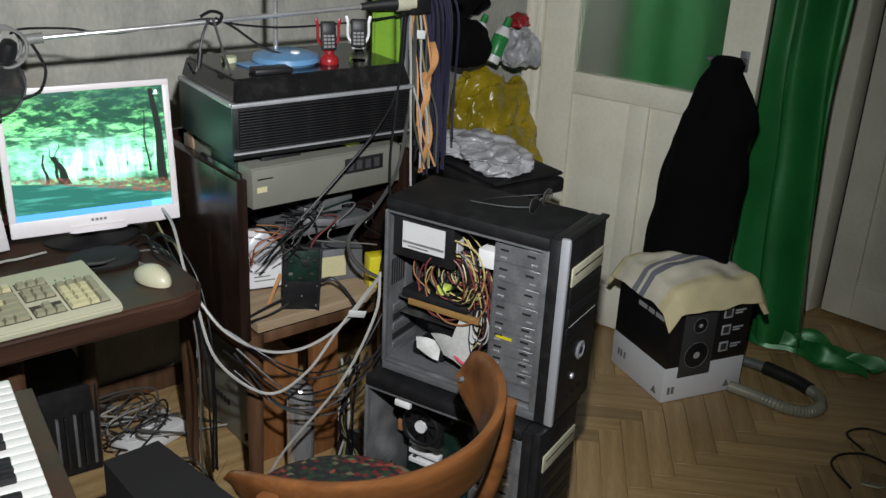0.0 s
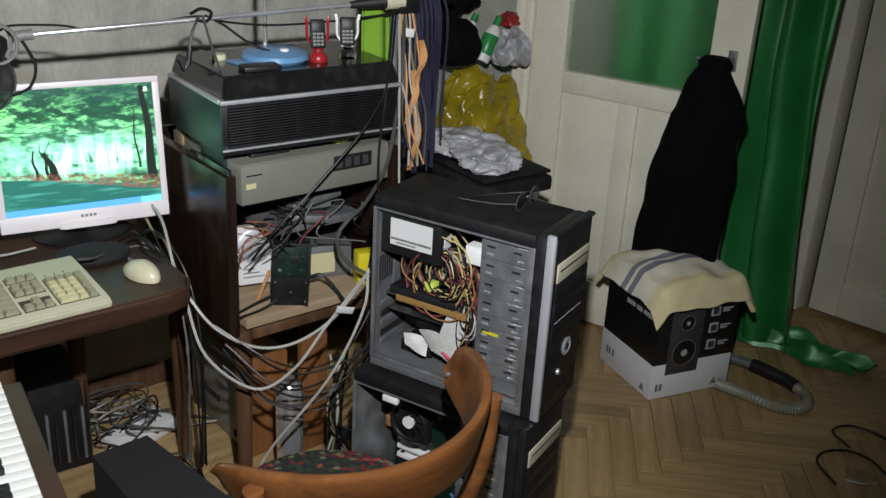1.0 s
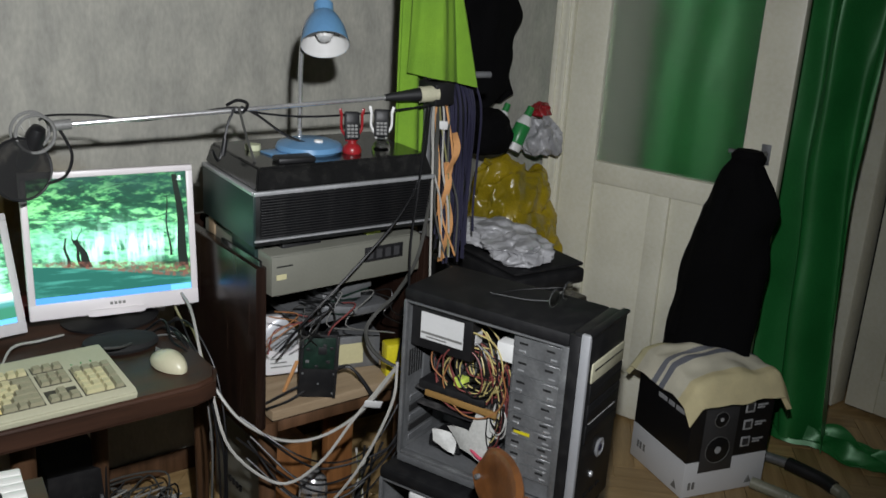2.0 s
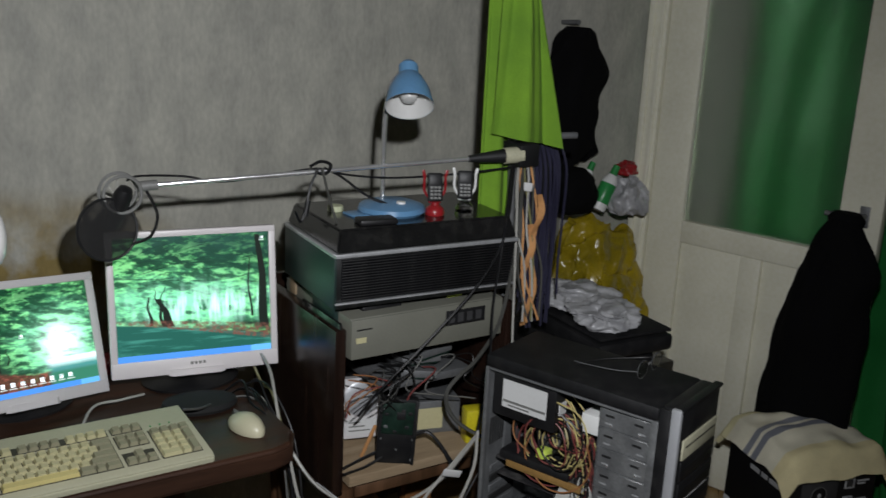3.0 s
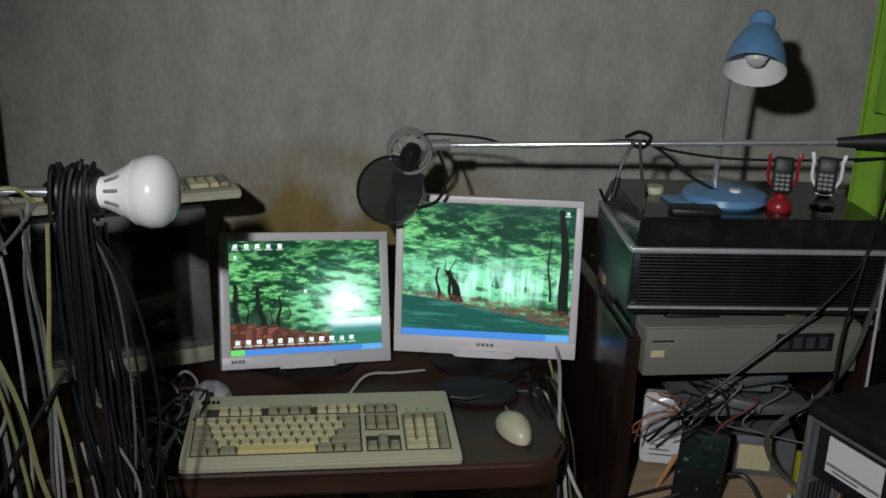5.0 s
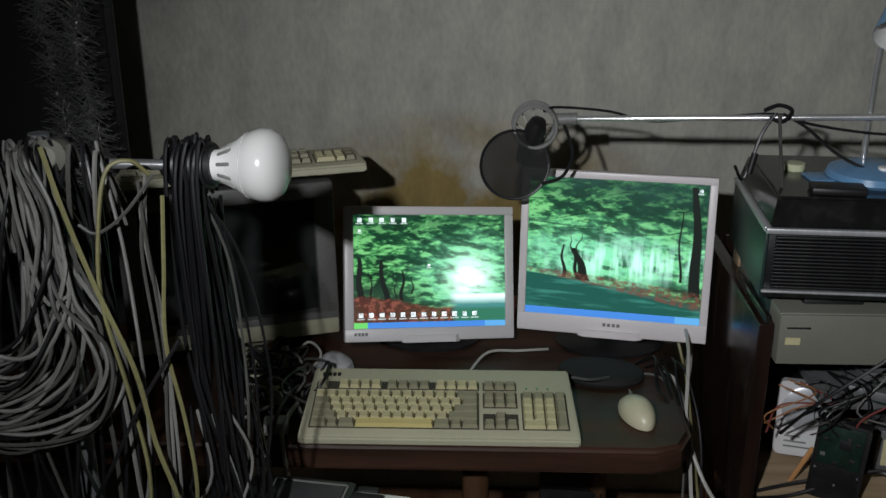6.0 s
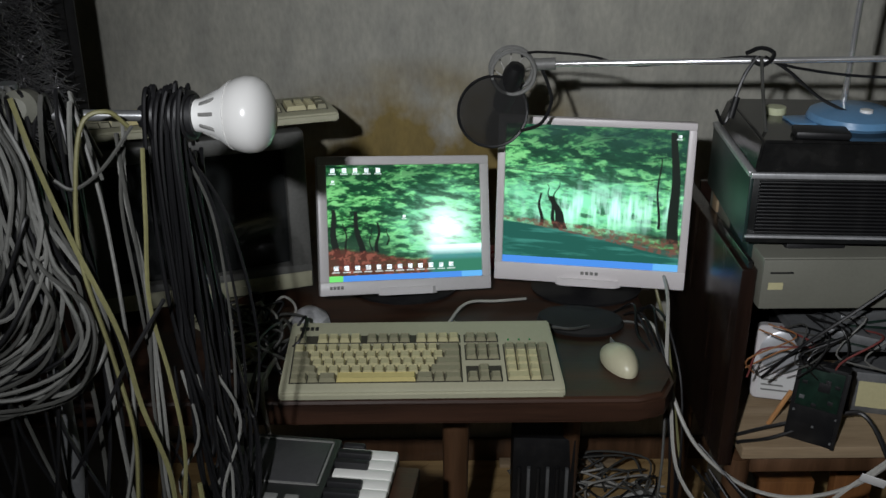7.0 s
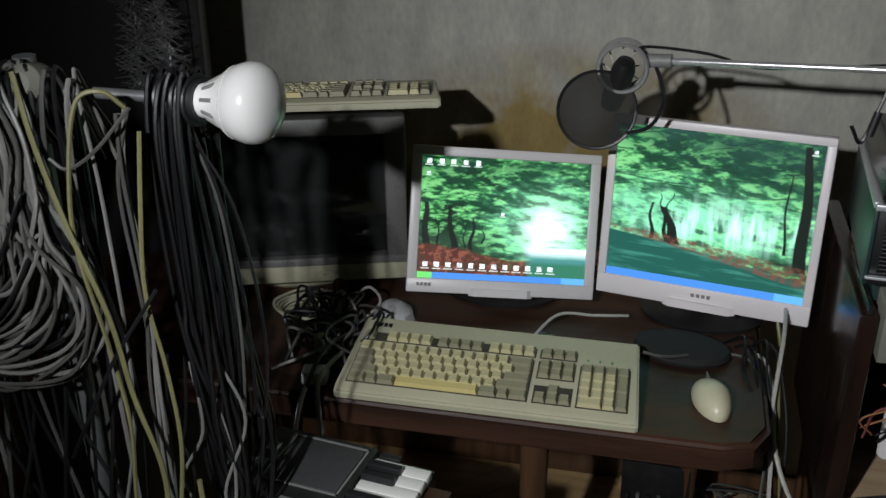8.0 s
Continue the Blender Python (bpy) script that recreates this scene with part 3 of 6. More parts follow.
def picture_left(x, y):
    img, a, b = wood_scene(x, y)
    glow = np.exp(-(((x - 0.76) / 0.26) ** 2 + ((y - 0.46) / 0.3) ** 2))
    img = lay(img, (0.25, 0.75, 0.46), np.clip(glow * 1.2 * (0.15 + 0.9 * b), 0, 0.9))
    img = lay(img, (0.8, 1.0, 0.92), np.clip(np.exp(-(((x - 0.76) / 0.12) ** 2 + ((y - 0.43) / 0.17) ** 2)) * 1.05 * (0.3 + 0.5 * a + 0.5 * b), 0, 1))
    img = lay(img, (0.008, 0.04, 0.02), ramp01(y, 0.75, 1.0) * ramp01(a, 0.35, 0.55) * 0.75)
    under = ramp01(0.42 - y, 0, 0.1) * ramp01(0.5 - x, 0, 0.2)
    img = lay(img, (0.02, 0.05, 0.03), under * 0.75)
    for x0, y0, x1, y1, w in ((0.05, 0.2, 0.03, 0.62, 0.022), (0.22, 0.18, 0.17, 0.6, 0.02), (0.12, 0.24, 0.1, 0.5, 0.008), (0.31, 0.24, 0.32, 0.5, 0.012), (0.27, 0.26, 0.27, 0.45, 0.006), (0.38, 0.3, 0.38, 0.45, 0.007)):
        img = trunk(img, x, y, x0, y0, x1, y1, w)
    ground = ramp01(0.27 - 0.12 * np.abs(x - 0.75) - 0.06 * ramp01(x, 0.3, 0.6) - y + 0.03 * (a - 0.5) + 0.12 * ramp01(0.45 - x, 0, 0.4), 0, 0.03)
    img = lay(img, (0.07, 0.024, 0.018), ground * (0.75 + 0.25 * b))
    img = lay(img, (0.2, 0.07, 0.05), ground * ramp01(fbm(x, y, 5, 4, 40), 0.52, 0.62) * 0.8)
    road = ramp01(x - 0.62 - (0.27 - y) * 0.1, 0, 0.05) * ramp01(0.3 - y, 0, 0.02)
    img = lay(img, (0.05, 0.2, 0.2), road * 0.9)
    img = lay(img, (0.75, 0.95, 0.95), road * ramp01(y, 0.2, 0.28))
    img = lay(img, (0.03, 0.14, 0.09), road * ramp01(0.18 - y, 0, 0.03))
    return img


def picture_right(x, y):
    img, a, b = wood_scene(x, y)
    img = lay(img, (0.2, 0.62, 0.38), np.exp(-(((x - 0.4) / 0.55) ** 2 + ((y - 0.44) / 0.22) ** 2)) * (0.15 + 0.85 * b))
    light = np.exp(-(((x - 0.6) / 0.42) ** 2 + ((y - 0.42) / 0.12) ** 2)) * np.clip((fbm(x, y * 0.12, 8, 4, 26) - 0.42) * 3.2, 0, 1)
    img = lay(img, (0.5, 0.92, 0.76), np.clip(light * 1.15, 0, 0.9))
    img = lay(img, (0.014, 0.05, 0.04), ramp01(y + 0.25 * (x - 0.4), 0.72, 1.0) * (0.5 + 0.6 * a))
    for k in range(7):
        c = 0.62 + 0.055 * k + 0.12 * (x - 0.2) * (0.5 + 0.2 * k) + 0.025 * np.sin(x * (7 + k) + k * 2)
        img = lay(img, (0.006, 0.03, 0.02), np.clip((0.006 - np.abs(y - c)) / 0.004, 0, 1) * ramp01(fbm(x, y, 20 + k, 3, 9), 0.42, 0.55) * 0.8)
    for x0, y0, x1, y1, w in ((0.345, 0.265, 0.27, 0.5, 0.026), (0.3, 0.27, 0.26, 0.5, 0.012), (0.28, 0.46, 0.31, 0.6, 0.006), (0.27, 0.46, 0.24, 0.58, 0.006), (0.215, 0.28, 0.205, 0.52, 0.011), (0.965, 0.2, 0.93, 0.98, 0.028), (0.87, 0.3, 0.86, 0.8, 0.008)):
        img = trunk(img, x, y, x0, y0, x1, y1, w)
    edge = 0.31 - 0.17 * x**1.2
    img = lay(img, (0.012, 0.075, 0.06), ramp01(edge - y, 0, 0.008))
    img = lay(img, (0.05, 0.22, 0.18), ramp01(edge - y, 0, 0.008) * ramp01(fbm(x * 0.4 + y, y * 3, 9, 4, 12), 0.5, 0.75) * 0.6)
    band = ramp01(y - edge + 0.05 * x, 0, 0.006) * ramp01(edge + 0.035 + 0.055 * x - y, 0, 0.012)
    img = lay(img, (0.13, 0.055, 0.042), band * (0.2 + 0.6 * ramp01(fbm(x, y, 12, 4, 45), 0.4, 0.6)))
    img = lay(img, (0.01, 0.03, 0.02), np.exp(-(((x - 0.86) / 0.06) ** 2 + ((y - 0.24) / 0.02) ** 2)))
    return img


def screen_mesh(name, w, h, nx, ny, picture, icons):
    """A flat grid whose cells carry the desktop picture, its icons and task bar."""
    xs, ys = np.meshgrid((np.arange(nx) + 0.5) / nx, (np.arange(ny) + 0.5) / ny)
    img = np.clip(picture(xs, ys), 0, 1) ** 1.05 * 1.1
    for cx, cy, r in icons:
        spot = (np.abs(xs - cx) < r * 0.75) & (np.abs(ys - cy) < r)
        img = lay(img, (0.75, 0.85, 0.9), spot * (0.5 + 0.5 * (fbm(xs, ys, 31, 2, 60) > 0.5)))
        text = (np.abs(xs - cx) < r * 1.3) & (np.abs(ys - cy + r * 1.7) < r * 0.28)
        img = lay(img, (0.6, 0.7, 0.7), text * 0.6)
    bar = ys < 0.05
    img = lay(img, (0.05, 0.19, 0.55), bar * 1.0)
    if len(icons) > 6:
        img = lay(img, (0.12, 0.5, 0.12), (bar & (xs < 0.09)) * 1.0)
    img = lay(img, (0.1, 0.34, 0.62), (bar & (xs > 0.86)) * 0.8)
    me = bpy.data.meshes.new(name)
    gx, gz = np.meshgrid(np.linspace(0, w, nx + 1), np.linspace(0, h, ny + 1))
    verts = np.stack([gx.ravel(), np.zeros(gx.size), gz.ravel()], 1)
    k = (np.arange(ny)[:, None] * (nx + 1) + np.arange(nx)[None]).ravel()
    faces = np.stack([k, k + 1, k + nx + 2, k + nx + 1], 1)
    me.from_pydata(verts.tolist(), [], faces.tolist())
    col = me.color_attributes.new("picture", "FLOAT_COLOR", "CORNER")
    flat = np.concatenate([img.reshape(-1, 3), np.ones((nx * ny, 1))], 1)
    col.data.foreach_set("color", np.repeat(flat, 4, 0).astype(np.float32).ravel())
    return me


def monitor(name, label, m, W, H, sw, sh, bottom, bezel_mat, picture, icons, depth, base_at):
    """A flat screen: frame, lit panel, back shell, control bar, neck and foot. Origin at the lower left front corner."""
    mon = thing(name, label, "monitor", m)
    sx, sz = (W - sw) / 2, bottom
    bm = B()
    for lo, hi in (((0, 0, 0), (W, 0.022, sz)), ((0, 0, sz + sh), (W, 0.022, H)), ((0, 0, sz - 0.001), (sx, 0.022, sz + sh + 0.001)), ((W - sx, 0, sz - 0.001), (W, 0.022, sz + sh + 0.001))):
        box(bm, lo, hi, 0.0025)
    part("bezel", bm, bezel_mat, mon)
    part("screen", screen_mesh("screen", sw, sh, 260, 200, picture, icons), M_SCREEN, mon, "lit screen showing a green woodland picture", m=Matrix.Translation((sx, 0.0035, sz)))
    bm = box(B(), (0.012, 0.0222, 0.012), (W - 0.012, depth, H - 0.012), 0.015, seg=3)
    part("back_shell", bm, M_GREY, mon)
    bm = prism(B(), [(W * 0.33, 0.002), (W * 0.36, -0.006), (W * 0.64, -0.006), (W * 0.67, 0.002)], -0.003, 0.011)
    part("button_bar", bm, bezel_mat, mon)
    bm = B()
    for k in range(4):
        box(bm, (W * 0.46 + k * 0.009, -0.0015, sz * 0.55), (W * 0.46 + k * 0.009 + 0.006, 0.001, sz * 0.55 + 0.006)) if bottom > 0.03 else box(bm, (0.018 + k * 0.007, -0.0015, 0.012), (0.018 + k * 0.007 + 0.005, 0.001, 0.018))
    part("maker_mark", bm, M_GREY, mon)
    inv = m.inverted()
    bx, by = base_at
    foot = inv @ Matrix.Translation((bx, by, 0.75))
    bm = lathe(B(), [(0.0, 0), (0.1, 0), (0.102, 0.006), (0.085, 0.014), (0.0, 0.02)], 32)
    bmesh.ops.scale(bm, vec=(1.1, 0.85, 1), verts=bm.verts)
    part("foot", bm, M_BLACK, mon, "black foot", m=foot)
    bm = box(B(), (-0.035, 0.02, 0.01), (0.035, 0.05, 0.2), 0.006)
    part("neck", bm, M_BLACK, mon, m=foot)
    return mon


icons = [(0.045 + 0.068 * k, 0.115, 0.02) for k in range(12)] + [(0.04 + 0.072 * k, 0.955, 0.018) for k in range(5)] + [(0.04, 0.86, 0.012), (0.49, 0.55, 0.012)]
m_left = pose(-0.153, 1.632, 0.805, -21, 4.8, 15.7)
monitor("lcd_monitor", "light grey square monitor leaning back, woodland desktop lit", m_left, 0.341, 0.263, 0.305, 0.22, 0.026, M_BEZ, picture_left, icons, 0.05, (0.0, 1.79))
m_right = pose(0.178, 1.721, 0.799, -6.8, -0.3, -10.3)
monitor("lcd_monitor", "white square monitor upright, woodland desktop lit", m_right, 0.365, 0.322, 0.335, 0.272, 0.036, M_BEZW, picture_right, [(0.955, 0.955, 0.012)], 0.055, (0.37, 1.775))

# tube monitor with a spare keyboard on top
m_crt = pose(-0.568, 1.615, 0.75, -4, 0, 18.5) @ Matrix.Diagonal((1, 1, 0.955, 1))
crt = thing("tube_monitor", "switched-off old tube monitor with a black screen", "monitor", m_crt)
bm = B()
CW, CH = 0.412, 0.345
for lo, hi in (((0, 0, 0.025), (CW, 0.05, 0.075)), ((0, 0, 0.32), (CW, 0.05, CH + 0.01)), ((0, 0.001, 0.07), (0.04, 0.05, 0.325)), ((CW - 0.04, 0.001, 0.07), (CW, 0.05, 0.325))):
    box(bm, lo, hi, 0.006)
part("bezel", bm, M_CRTB, crt)
part("chin", box(B(), (0.004, -0.004, 0.027), (CW - 0.004, 0.0, 0.06), 0.0015), M_BEIGE, crt, "beige lower strip with buttons")
for k in range(5):
    part("button", box(B(), (0.25 + 0.02 * k, -0.007, 0.04), (0.264 + 0.02 * k, -0.003, 0.047), 0.001), M_BEIGE, crt)


def bulge(u, v):
    return Vector((0.038 + (CW - 0.076) * u, 0.03 - 0.022 * (1 - 0.5 * (2 * u - 1) ** 2 - 0.5 * (2 * v - 1) ** 2), 0.072 + 0.25 * v))


part("tube", sheet(B(), 20, 16, bulge, 0.004), M_CRT, crt, "dark curved glass tube")
bm = B()
prism(bm, [(0.01, 0.05), (CW - 0.01, 0.05), (CW - 0.08, 0.36), (0.08, 0.36)], 0.035, CH)
part("rear_shell", bm, M_BEIGE, crt)
part("swivel_foot", lathe(B(), [(0.13, 0), (0.14, 0.008), (0.1, 0.024), (0.09, 0.037)], 28), M_BEIGE, crt, m=Matrix.Translation((CW / 2, 0.16, 0)))
spare = keyboard(pose(-0.573, 1.64, 1.102, -9, -1.2, 14), "spare beige keyboard lying on the tube monitor")

# ---- boom microphone ----
mic = thing("boom_microphone", "chrome boom arm with shock-mounted microphone and pop filter", "microphone")
part("boom_tube", rod(B(), (0.262, 1.682, 1.2335), (0.944, 1.508, 1.2825), 0.0056, seg=16), M_CHROME, mic, "chrome tube")
part("grip", rod(B(), (0.935, 1.5103, 1.2818), (1.018, 1.489, 1.288), 0.008, 0.017), M_RUB, mic, "black rubber grip")
part("clutch", rod(B(), (1.018, 1.489, 1.288), (1.062, 1.478, 1.291), 0.019), M_CREAMP, mic, "grey clutch")
part("end_clip", rod(B(), (0.235, 1.684, 1.232), (0.275, 1.678, 1.235), 0.011), M_GREY, mic)
for dy in (0.0, 0.035):
    ring = [(0.2 + 0.038 * math.cos(a), 1.70 - dy, 1.222 + 0.038 * math.sin(a)) for a in [2 * math.pi * k / 20 for k in range(21)]]
    part("shock_ring", tube(B(), ring, 0.004, 6, 2), M_GREY, mic)
for k in range(8):
    a = 2 * math.pi * k / 8
    bm = rod(B(), (0.2 + 0.037 * math.cos(a), 1.70, 1.222 + 0.037 * math.sin(a)), (0.2 + 0.013 * math.cos(a + 0.5), 1.68, 1.215 + 0.013 * math.sin(a + 0.5)), 0.0016, seg=5)
    part("elastic", bm, M_CWHITE, mic)
part("capsule", lathe(B(), [(0, -0.05), (0.016, -0.05), (0.019, -0.03), (0.019, 0.03), (0.014, 0.045), (0, 0.05)], 20, pose(0.195, 1.68, 1.195, 25, 15, 0)), M_BLACK, mic)
fr = pose(0.165, 1.655, 1.155, 82, 0, 8)
mesh_mat = bpy.data.materials.new("nylon_mesh")
mesh_mat.use_nodes = True
mb = mesh_mat.node_tree.nodes["Principled BSDF"]
mb.inputs["Base Color"].default_value = (0.01, 0.01, 0.01, 1)
mb.inputs["Roughness"].default_value = 0.8
mb.inputs["Alpha"].default_value = 0.66
part("pop_filter", lathe(B(), [(0.0, 0), (0.062, 0), (0.062, 0.0012), (0, 0.0012)], 40, fr), mesh_mat, mic, "black nylon mesh disc")
rim = [fr @ Vector((0.062 * math.cos(2 * math.pi * k / 24), 0.062 * math.sin(2 * math.pi * k / 24), 0)) for k in range(25)]
part("filter_rim", tube(B(), rim, 0.003, 6, 2), M_BLACK, mic)
part("gooseneck", tube(B(), [(0.215, 1.655, 1.12), (0.25, 1.65, 1.135), (0.268, 1.66, 1.17), (0.262, 1.67, 1.2), (0.25, 1.68, 1.228)], 0.0035), M_BLACK, mic)
part("mic_cable", tube(B(), [(0.215, 1.69, 1.245), (0.24, 1.685, 1.254), (0.33, 1.672, 1.25), (0.4, 1.65, 1.238), (0.5, 1.625, 1.25), (0.6, 1.596, 1.264), (0.66, 1.58, 1.25), (0.76, 1.56, 1.24), (0.88, 1.53, 1.244), (1.0, 1.5, 1.255), (1.06, 1.49, 1.262)], 0.0027), M_CBLACK, mic)
part("mic_cable", tube(B(), [(0.6, 1.592, 1.266), (0.58, 1.585, 1.235), (0.568, 1.58, 1.2), (0.552, 1.575, 1.155), (0.535, 1.57, 1.18)], 0.003), M_CBLACK, mic)
part("plug", rod(B(), (0.57, 1.58, 1.2), (0.562, 1.577, 1.165), 0.006), M_RUB, mic)
part("mic_cable", tube(B(), [(0.606, 1.588, 1.266), (0.602, 1.55, 1.22), (0.595, 1.49, 1.165), (0.588, 1.43, 1.13)], 0.003), M_CGREY, mic)
part("mic_cable", tube(B(), [(0.612, 1.59, 1.266), (0.65, 1.58, 1.245), (0.7, 1.55, 1.205), (0.76, 1.51, 1.18)], 0.003), M_CBLACK, mic)
part("tie", tube(B(), [(0.585, 1.605, 1.268), (0.605, 1.592, 1.28), (0.625, 1.585, 1.272), (0.61, 1.582, 1.254), (0.588, 1.6, 1.26)], 0.004), M_CBLACK, mic)

# ---- record-player cabinet with the radio on top ----
cab = thing("cabinet", "open dark walnut cabinet on legs, stuffed with parts", "cabinet")
CX0, CX1, CY0, CY1 = 0.582, 1.035, 1.425, 1.87
part("side_panel", box(B(), (CX0 - 0.018, CY0, 0.565), (CX0 + 0.008, CY1, 0.952), 0.003), M_CAB, cab)
part("side_panel", box(B(), (CX1 - 0.026, CY0, 0.565), (CX1, CY1, 0.952), 0.003), M_CAB, cab)
part("shelf", box(B(), (CX0 + 0.026, CY0 + 0.004, 0.575), (CX1 - 0.026, CY1 - 0.01, 0.6), 0.003), M_PLY, cab, "raw plywood shelf")
part("shelf", box(B(), (CX0 + 0.026, CY0 + 0.02, 0.87), (CX1 - 0.026, CY1 - 0.01, 0.884), 0.002), M_CAB, cab)
part("back_panel", box(B(), (CX0 + 0.026, CY1 - 0.01, 0.575), (CX1 - 0.026, CY1, 0.95)), M_CAB, cab)
for x, y in ((CX0 + 0.03, CY0 + 0.035), (CX1 - 0.04, CY0 + 0.035), (CX0 + 0.03, CY1 - 0.05), (CX1 - 0.04, CY1 - 0.05)):
    part("leg", rod(B(), (x, y, 0), (x, y, 0.566), 0.014, 0.024, 14), M_LEG, cab)
part("rail", box(B(), (CX0 + 0.05, CY0 + 0.02, 0.535), (CX1 - 0.06, CY0 + 0.045, 0.565), 0.003), M_LEG, cab)
part("glossy_panel", box(B(), (CX0 - 0.008, CY0 + 0.004, 0.862), (CX0 - 0.0005, CY0 + 0.19, 0.966), 0.002), M_LID, cab, "glossy dark panel mirroring the screens")
solo("wood_stick", box(B(), (0.588, 1.68, 0.952), (0.606, 1.71, 0.9985), 0.002), M_PLY, "short pale wooden prop under the radio", "wood block")
solo("green_block", box(B(), (0.584, 1.47, 0.952), (0.606, 1.58, 0.9985), 0.003), M_TEAL, "green block propping up the radio", "block")
solo("wood_stick", box(B(), (0.975, 1.47, 0.968), (0.998, 1.56, 0.9985), 0.002), M_LEG, "dark wooden prop under the radio", "wood block")

deck = thing("video_recorder", "grey-green tape deck with a small dark window", "video recorder", pose(0.5925, 1.408, 0.884))
part("body", box(B(), (0, 0.006, 0.003), (0.39, 0.33, 0.094), 0.003), M_VCR, deck)
part("front_panel", box(B(), (0, 0, 0.004), (0.39, 0.006, 0.092), 0.002), M_VCR, deck)
part("display_window", box(B(), (0.235, -0.002, 0.045), (0.34, 0.001, 0.08), 0.001), M_BLACK, deck)
for k in range(4):
    part("display_digit", box(B(), (0.242 + 0.024 * k, -0.003, 0.052), (0.257 + 0.024 * k, -0.0015, 0.073)), M_CARDG, deck)
part("label", box(B(), (0.011, -0.0015, 0.04), (0.035, 0.0005, 0.052)), M_CREAM, deck, "small pale label")
part("tape_slot", box(B(), (0.012, -0.001, 0.068), (0.05, 0.001, 0.071)), M_BLACK, deck)

# loose adapters and leads on the tape deck
bm = B()
for k in range(9):
    x = 0.64 + 0.045 * k
    tube(bm, [(x, 1.5 + 0.01 * (k % 3), 0.974), (x + 0.02, 1.47, 0.99 - 0.003 * (k % 2)), (x + 0.05, 1.46, 0.985), (x + 0.07, 1.5, 0.974)], 0.004)
solo("lead_coil", bm, M_CBLACK, "tangle of short black leads on the deck", "cable")
solo("adapter_plug", box(B(), (0.64, 1.45, 0.971), (0.74, 1.52, 0.99), 0.006), M_RUB, "black adapter lying on the deck", "adapter")
solo("connector", box(B(), (0.86, 1.452, 0.971), (0.9, 1.48, 0.985), 0.004), M_NEON, "pale connector lying on the deck", "connector")

radio = thing("radio", "black tabletop radio with louvred front and smoked lid", "radio", pose(0.563, 1.42, 0.9985, 0, 0, -3.5))
RW, RD = 0.44, 0.29
part("body", box(B(), (0, 0.008, 0.0), (RW, RD, 0.113), 0.003), M_RADIO, radio)
part("side_panel", box(B(), (-0.006, 0.004, 0.002), (0, RD, 0.113), 0.002), M_TEAL, radio, "dark teal side panel")
part("front_strip", box(B(), (-0.006, -0.002, 0.113), (RW, 0.008, 0.122), 0.002), M_ALU, radio, "aluminium strip")
part("side_strip", box(B(), (-0.008, 0.008, 0.113), (0.004, RD, 0.122), 0.002), M_ALU, radio, "aluminium strip")
part("lower_strip", box(B(), (-0.004, -0.001, 0.012), (RW, 0.008, 0.016), 0.001), M_ALU, radio, "aluminium strip")
louvre = mesh_of("louvre", box(B(), (0, -0.001, 0), (RW - 0.02, 0.0075, 0.0032), 0.0008))
louvre.materials.append(M_BLACK)
for k in range(15):
    part("louvre", louvre, M_BLACK, radio, m=Matrix.Translation((0.01, 0.0, 0.021 + 0.006 * k)))
bm = B()
low, top = [(0, 0.004), (RW, 0.004), (RW, RD), (0, RD)], [(0.012, 0.022), (RW - 0.012, 0.022), (RW - 0.012, RD - 0.01), (0.012, RD - 0.01)]
va = [bm.verts.new((x, y, 0.122)) for x, y in low]
vb = [bm.verts.new((x, y, 0.168)) for x, y in top]
for k in range(4):
    bm.faces.new((va[k], va[(k + 1) % 4], vb[(k + 1) % 4], vb[k]))
bm.faces.new(va[::-1]), bm.faces.new(vb)
bmesh.ops.bevel(bm, geom=list(bm.edges), offset=0.004, segments=2, affect="EDGES")
part("lid", bm, M_LID, radio, "dusty smoked lid")
for x in (0.03, RW - 0.04):
    part("foot", rod(B(), (x, 0.05, -0.0), (x, 0.05, 0.003), 0.012), M_RUB, radio)
LT = 0.9985 + 0.168

# things on the radio
lamp = thing("desk_lamp", "pale blue enamel desk lamp, switched off", "lamp", pose(0.758, 1.545, LT))
bm = lathe(B(), [(0, 0), (0.07, 0), (0.076, 0.006), (0.072, 0.016), (0.05, 0.024), (0, 0.027)], 36)
part("base", bm, M_BLUE, lamp)
part("switch", lathe(B(), [(0, 0.024), (0.011, 0.024), (0.01, 0.031), (0, 0.032)], 16, pose(0.006, -0.03, -0.002)), M_WHITE, lamp, "white switch")
part("stem", tube(B(), [(-0.008, 0.03, 0.02), (-0.008, 0.03, 0.1), (-0.008, 0.028, 0.2), (-0.003, 0.02, 0.275), (0.018, 0.006, 0.312)], 0.0055, 10), M_CHROME, lamp, "chrome stem")
head = pose(-0.002, -0.062, 0.243, -40, 0, -26) @ Matrix.Scale(0.9, 4)
prof = [(0.058, 0.0), (0.056, 0.012), (0.049, 0.045), (0.035, 0.075), (0.024, 0.088), (0.024, 0.112), (0.016, 0.122), (0.0, 0.123)]
inner = [(0.0, 0.08), (0.03, 0.072), (0.046, 0.044), (0.0545, 0.008), (0.0575, 0.0)]
bm = B()
seg = 36
ring_list = []
for r, z in prof:
    ring_list.append([bm.verts.new((max(r, 1e-4) * math.cos(2 * math.pi * k / seg), max(r, 1e-4) * math.sin(2 * math.pi * k / seg), z)) for k in range(seg)])
for p, q in zip(ring_list, ring_list[1:]):
    for k in range(seg):
        bm.faces.new((p[k], p[(k + 1) % seg], q[(k + 1) % seg], q[k]))
bmesh.ops.transform(bm, matrix=head, verts=bm.verts)
part("shade", bm, M_BLUE, lamp)
bm = B()
ring_list = []
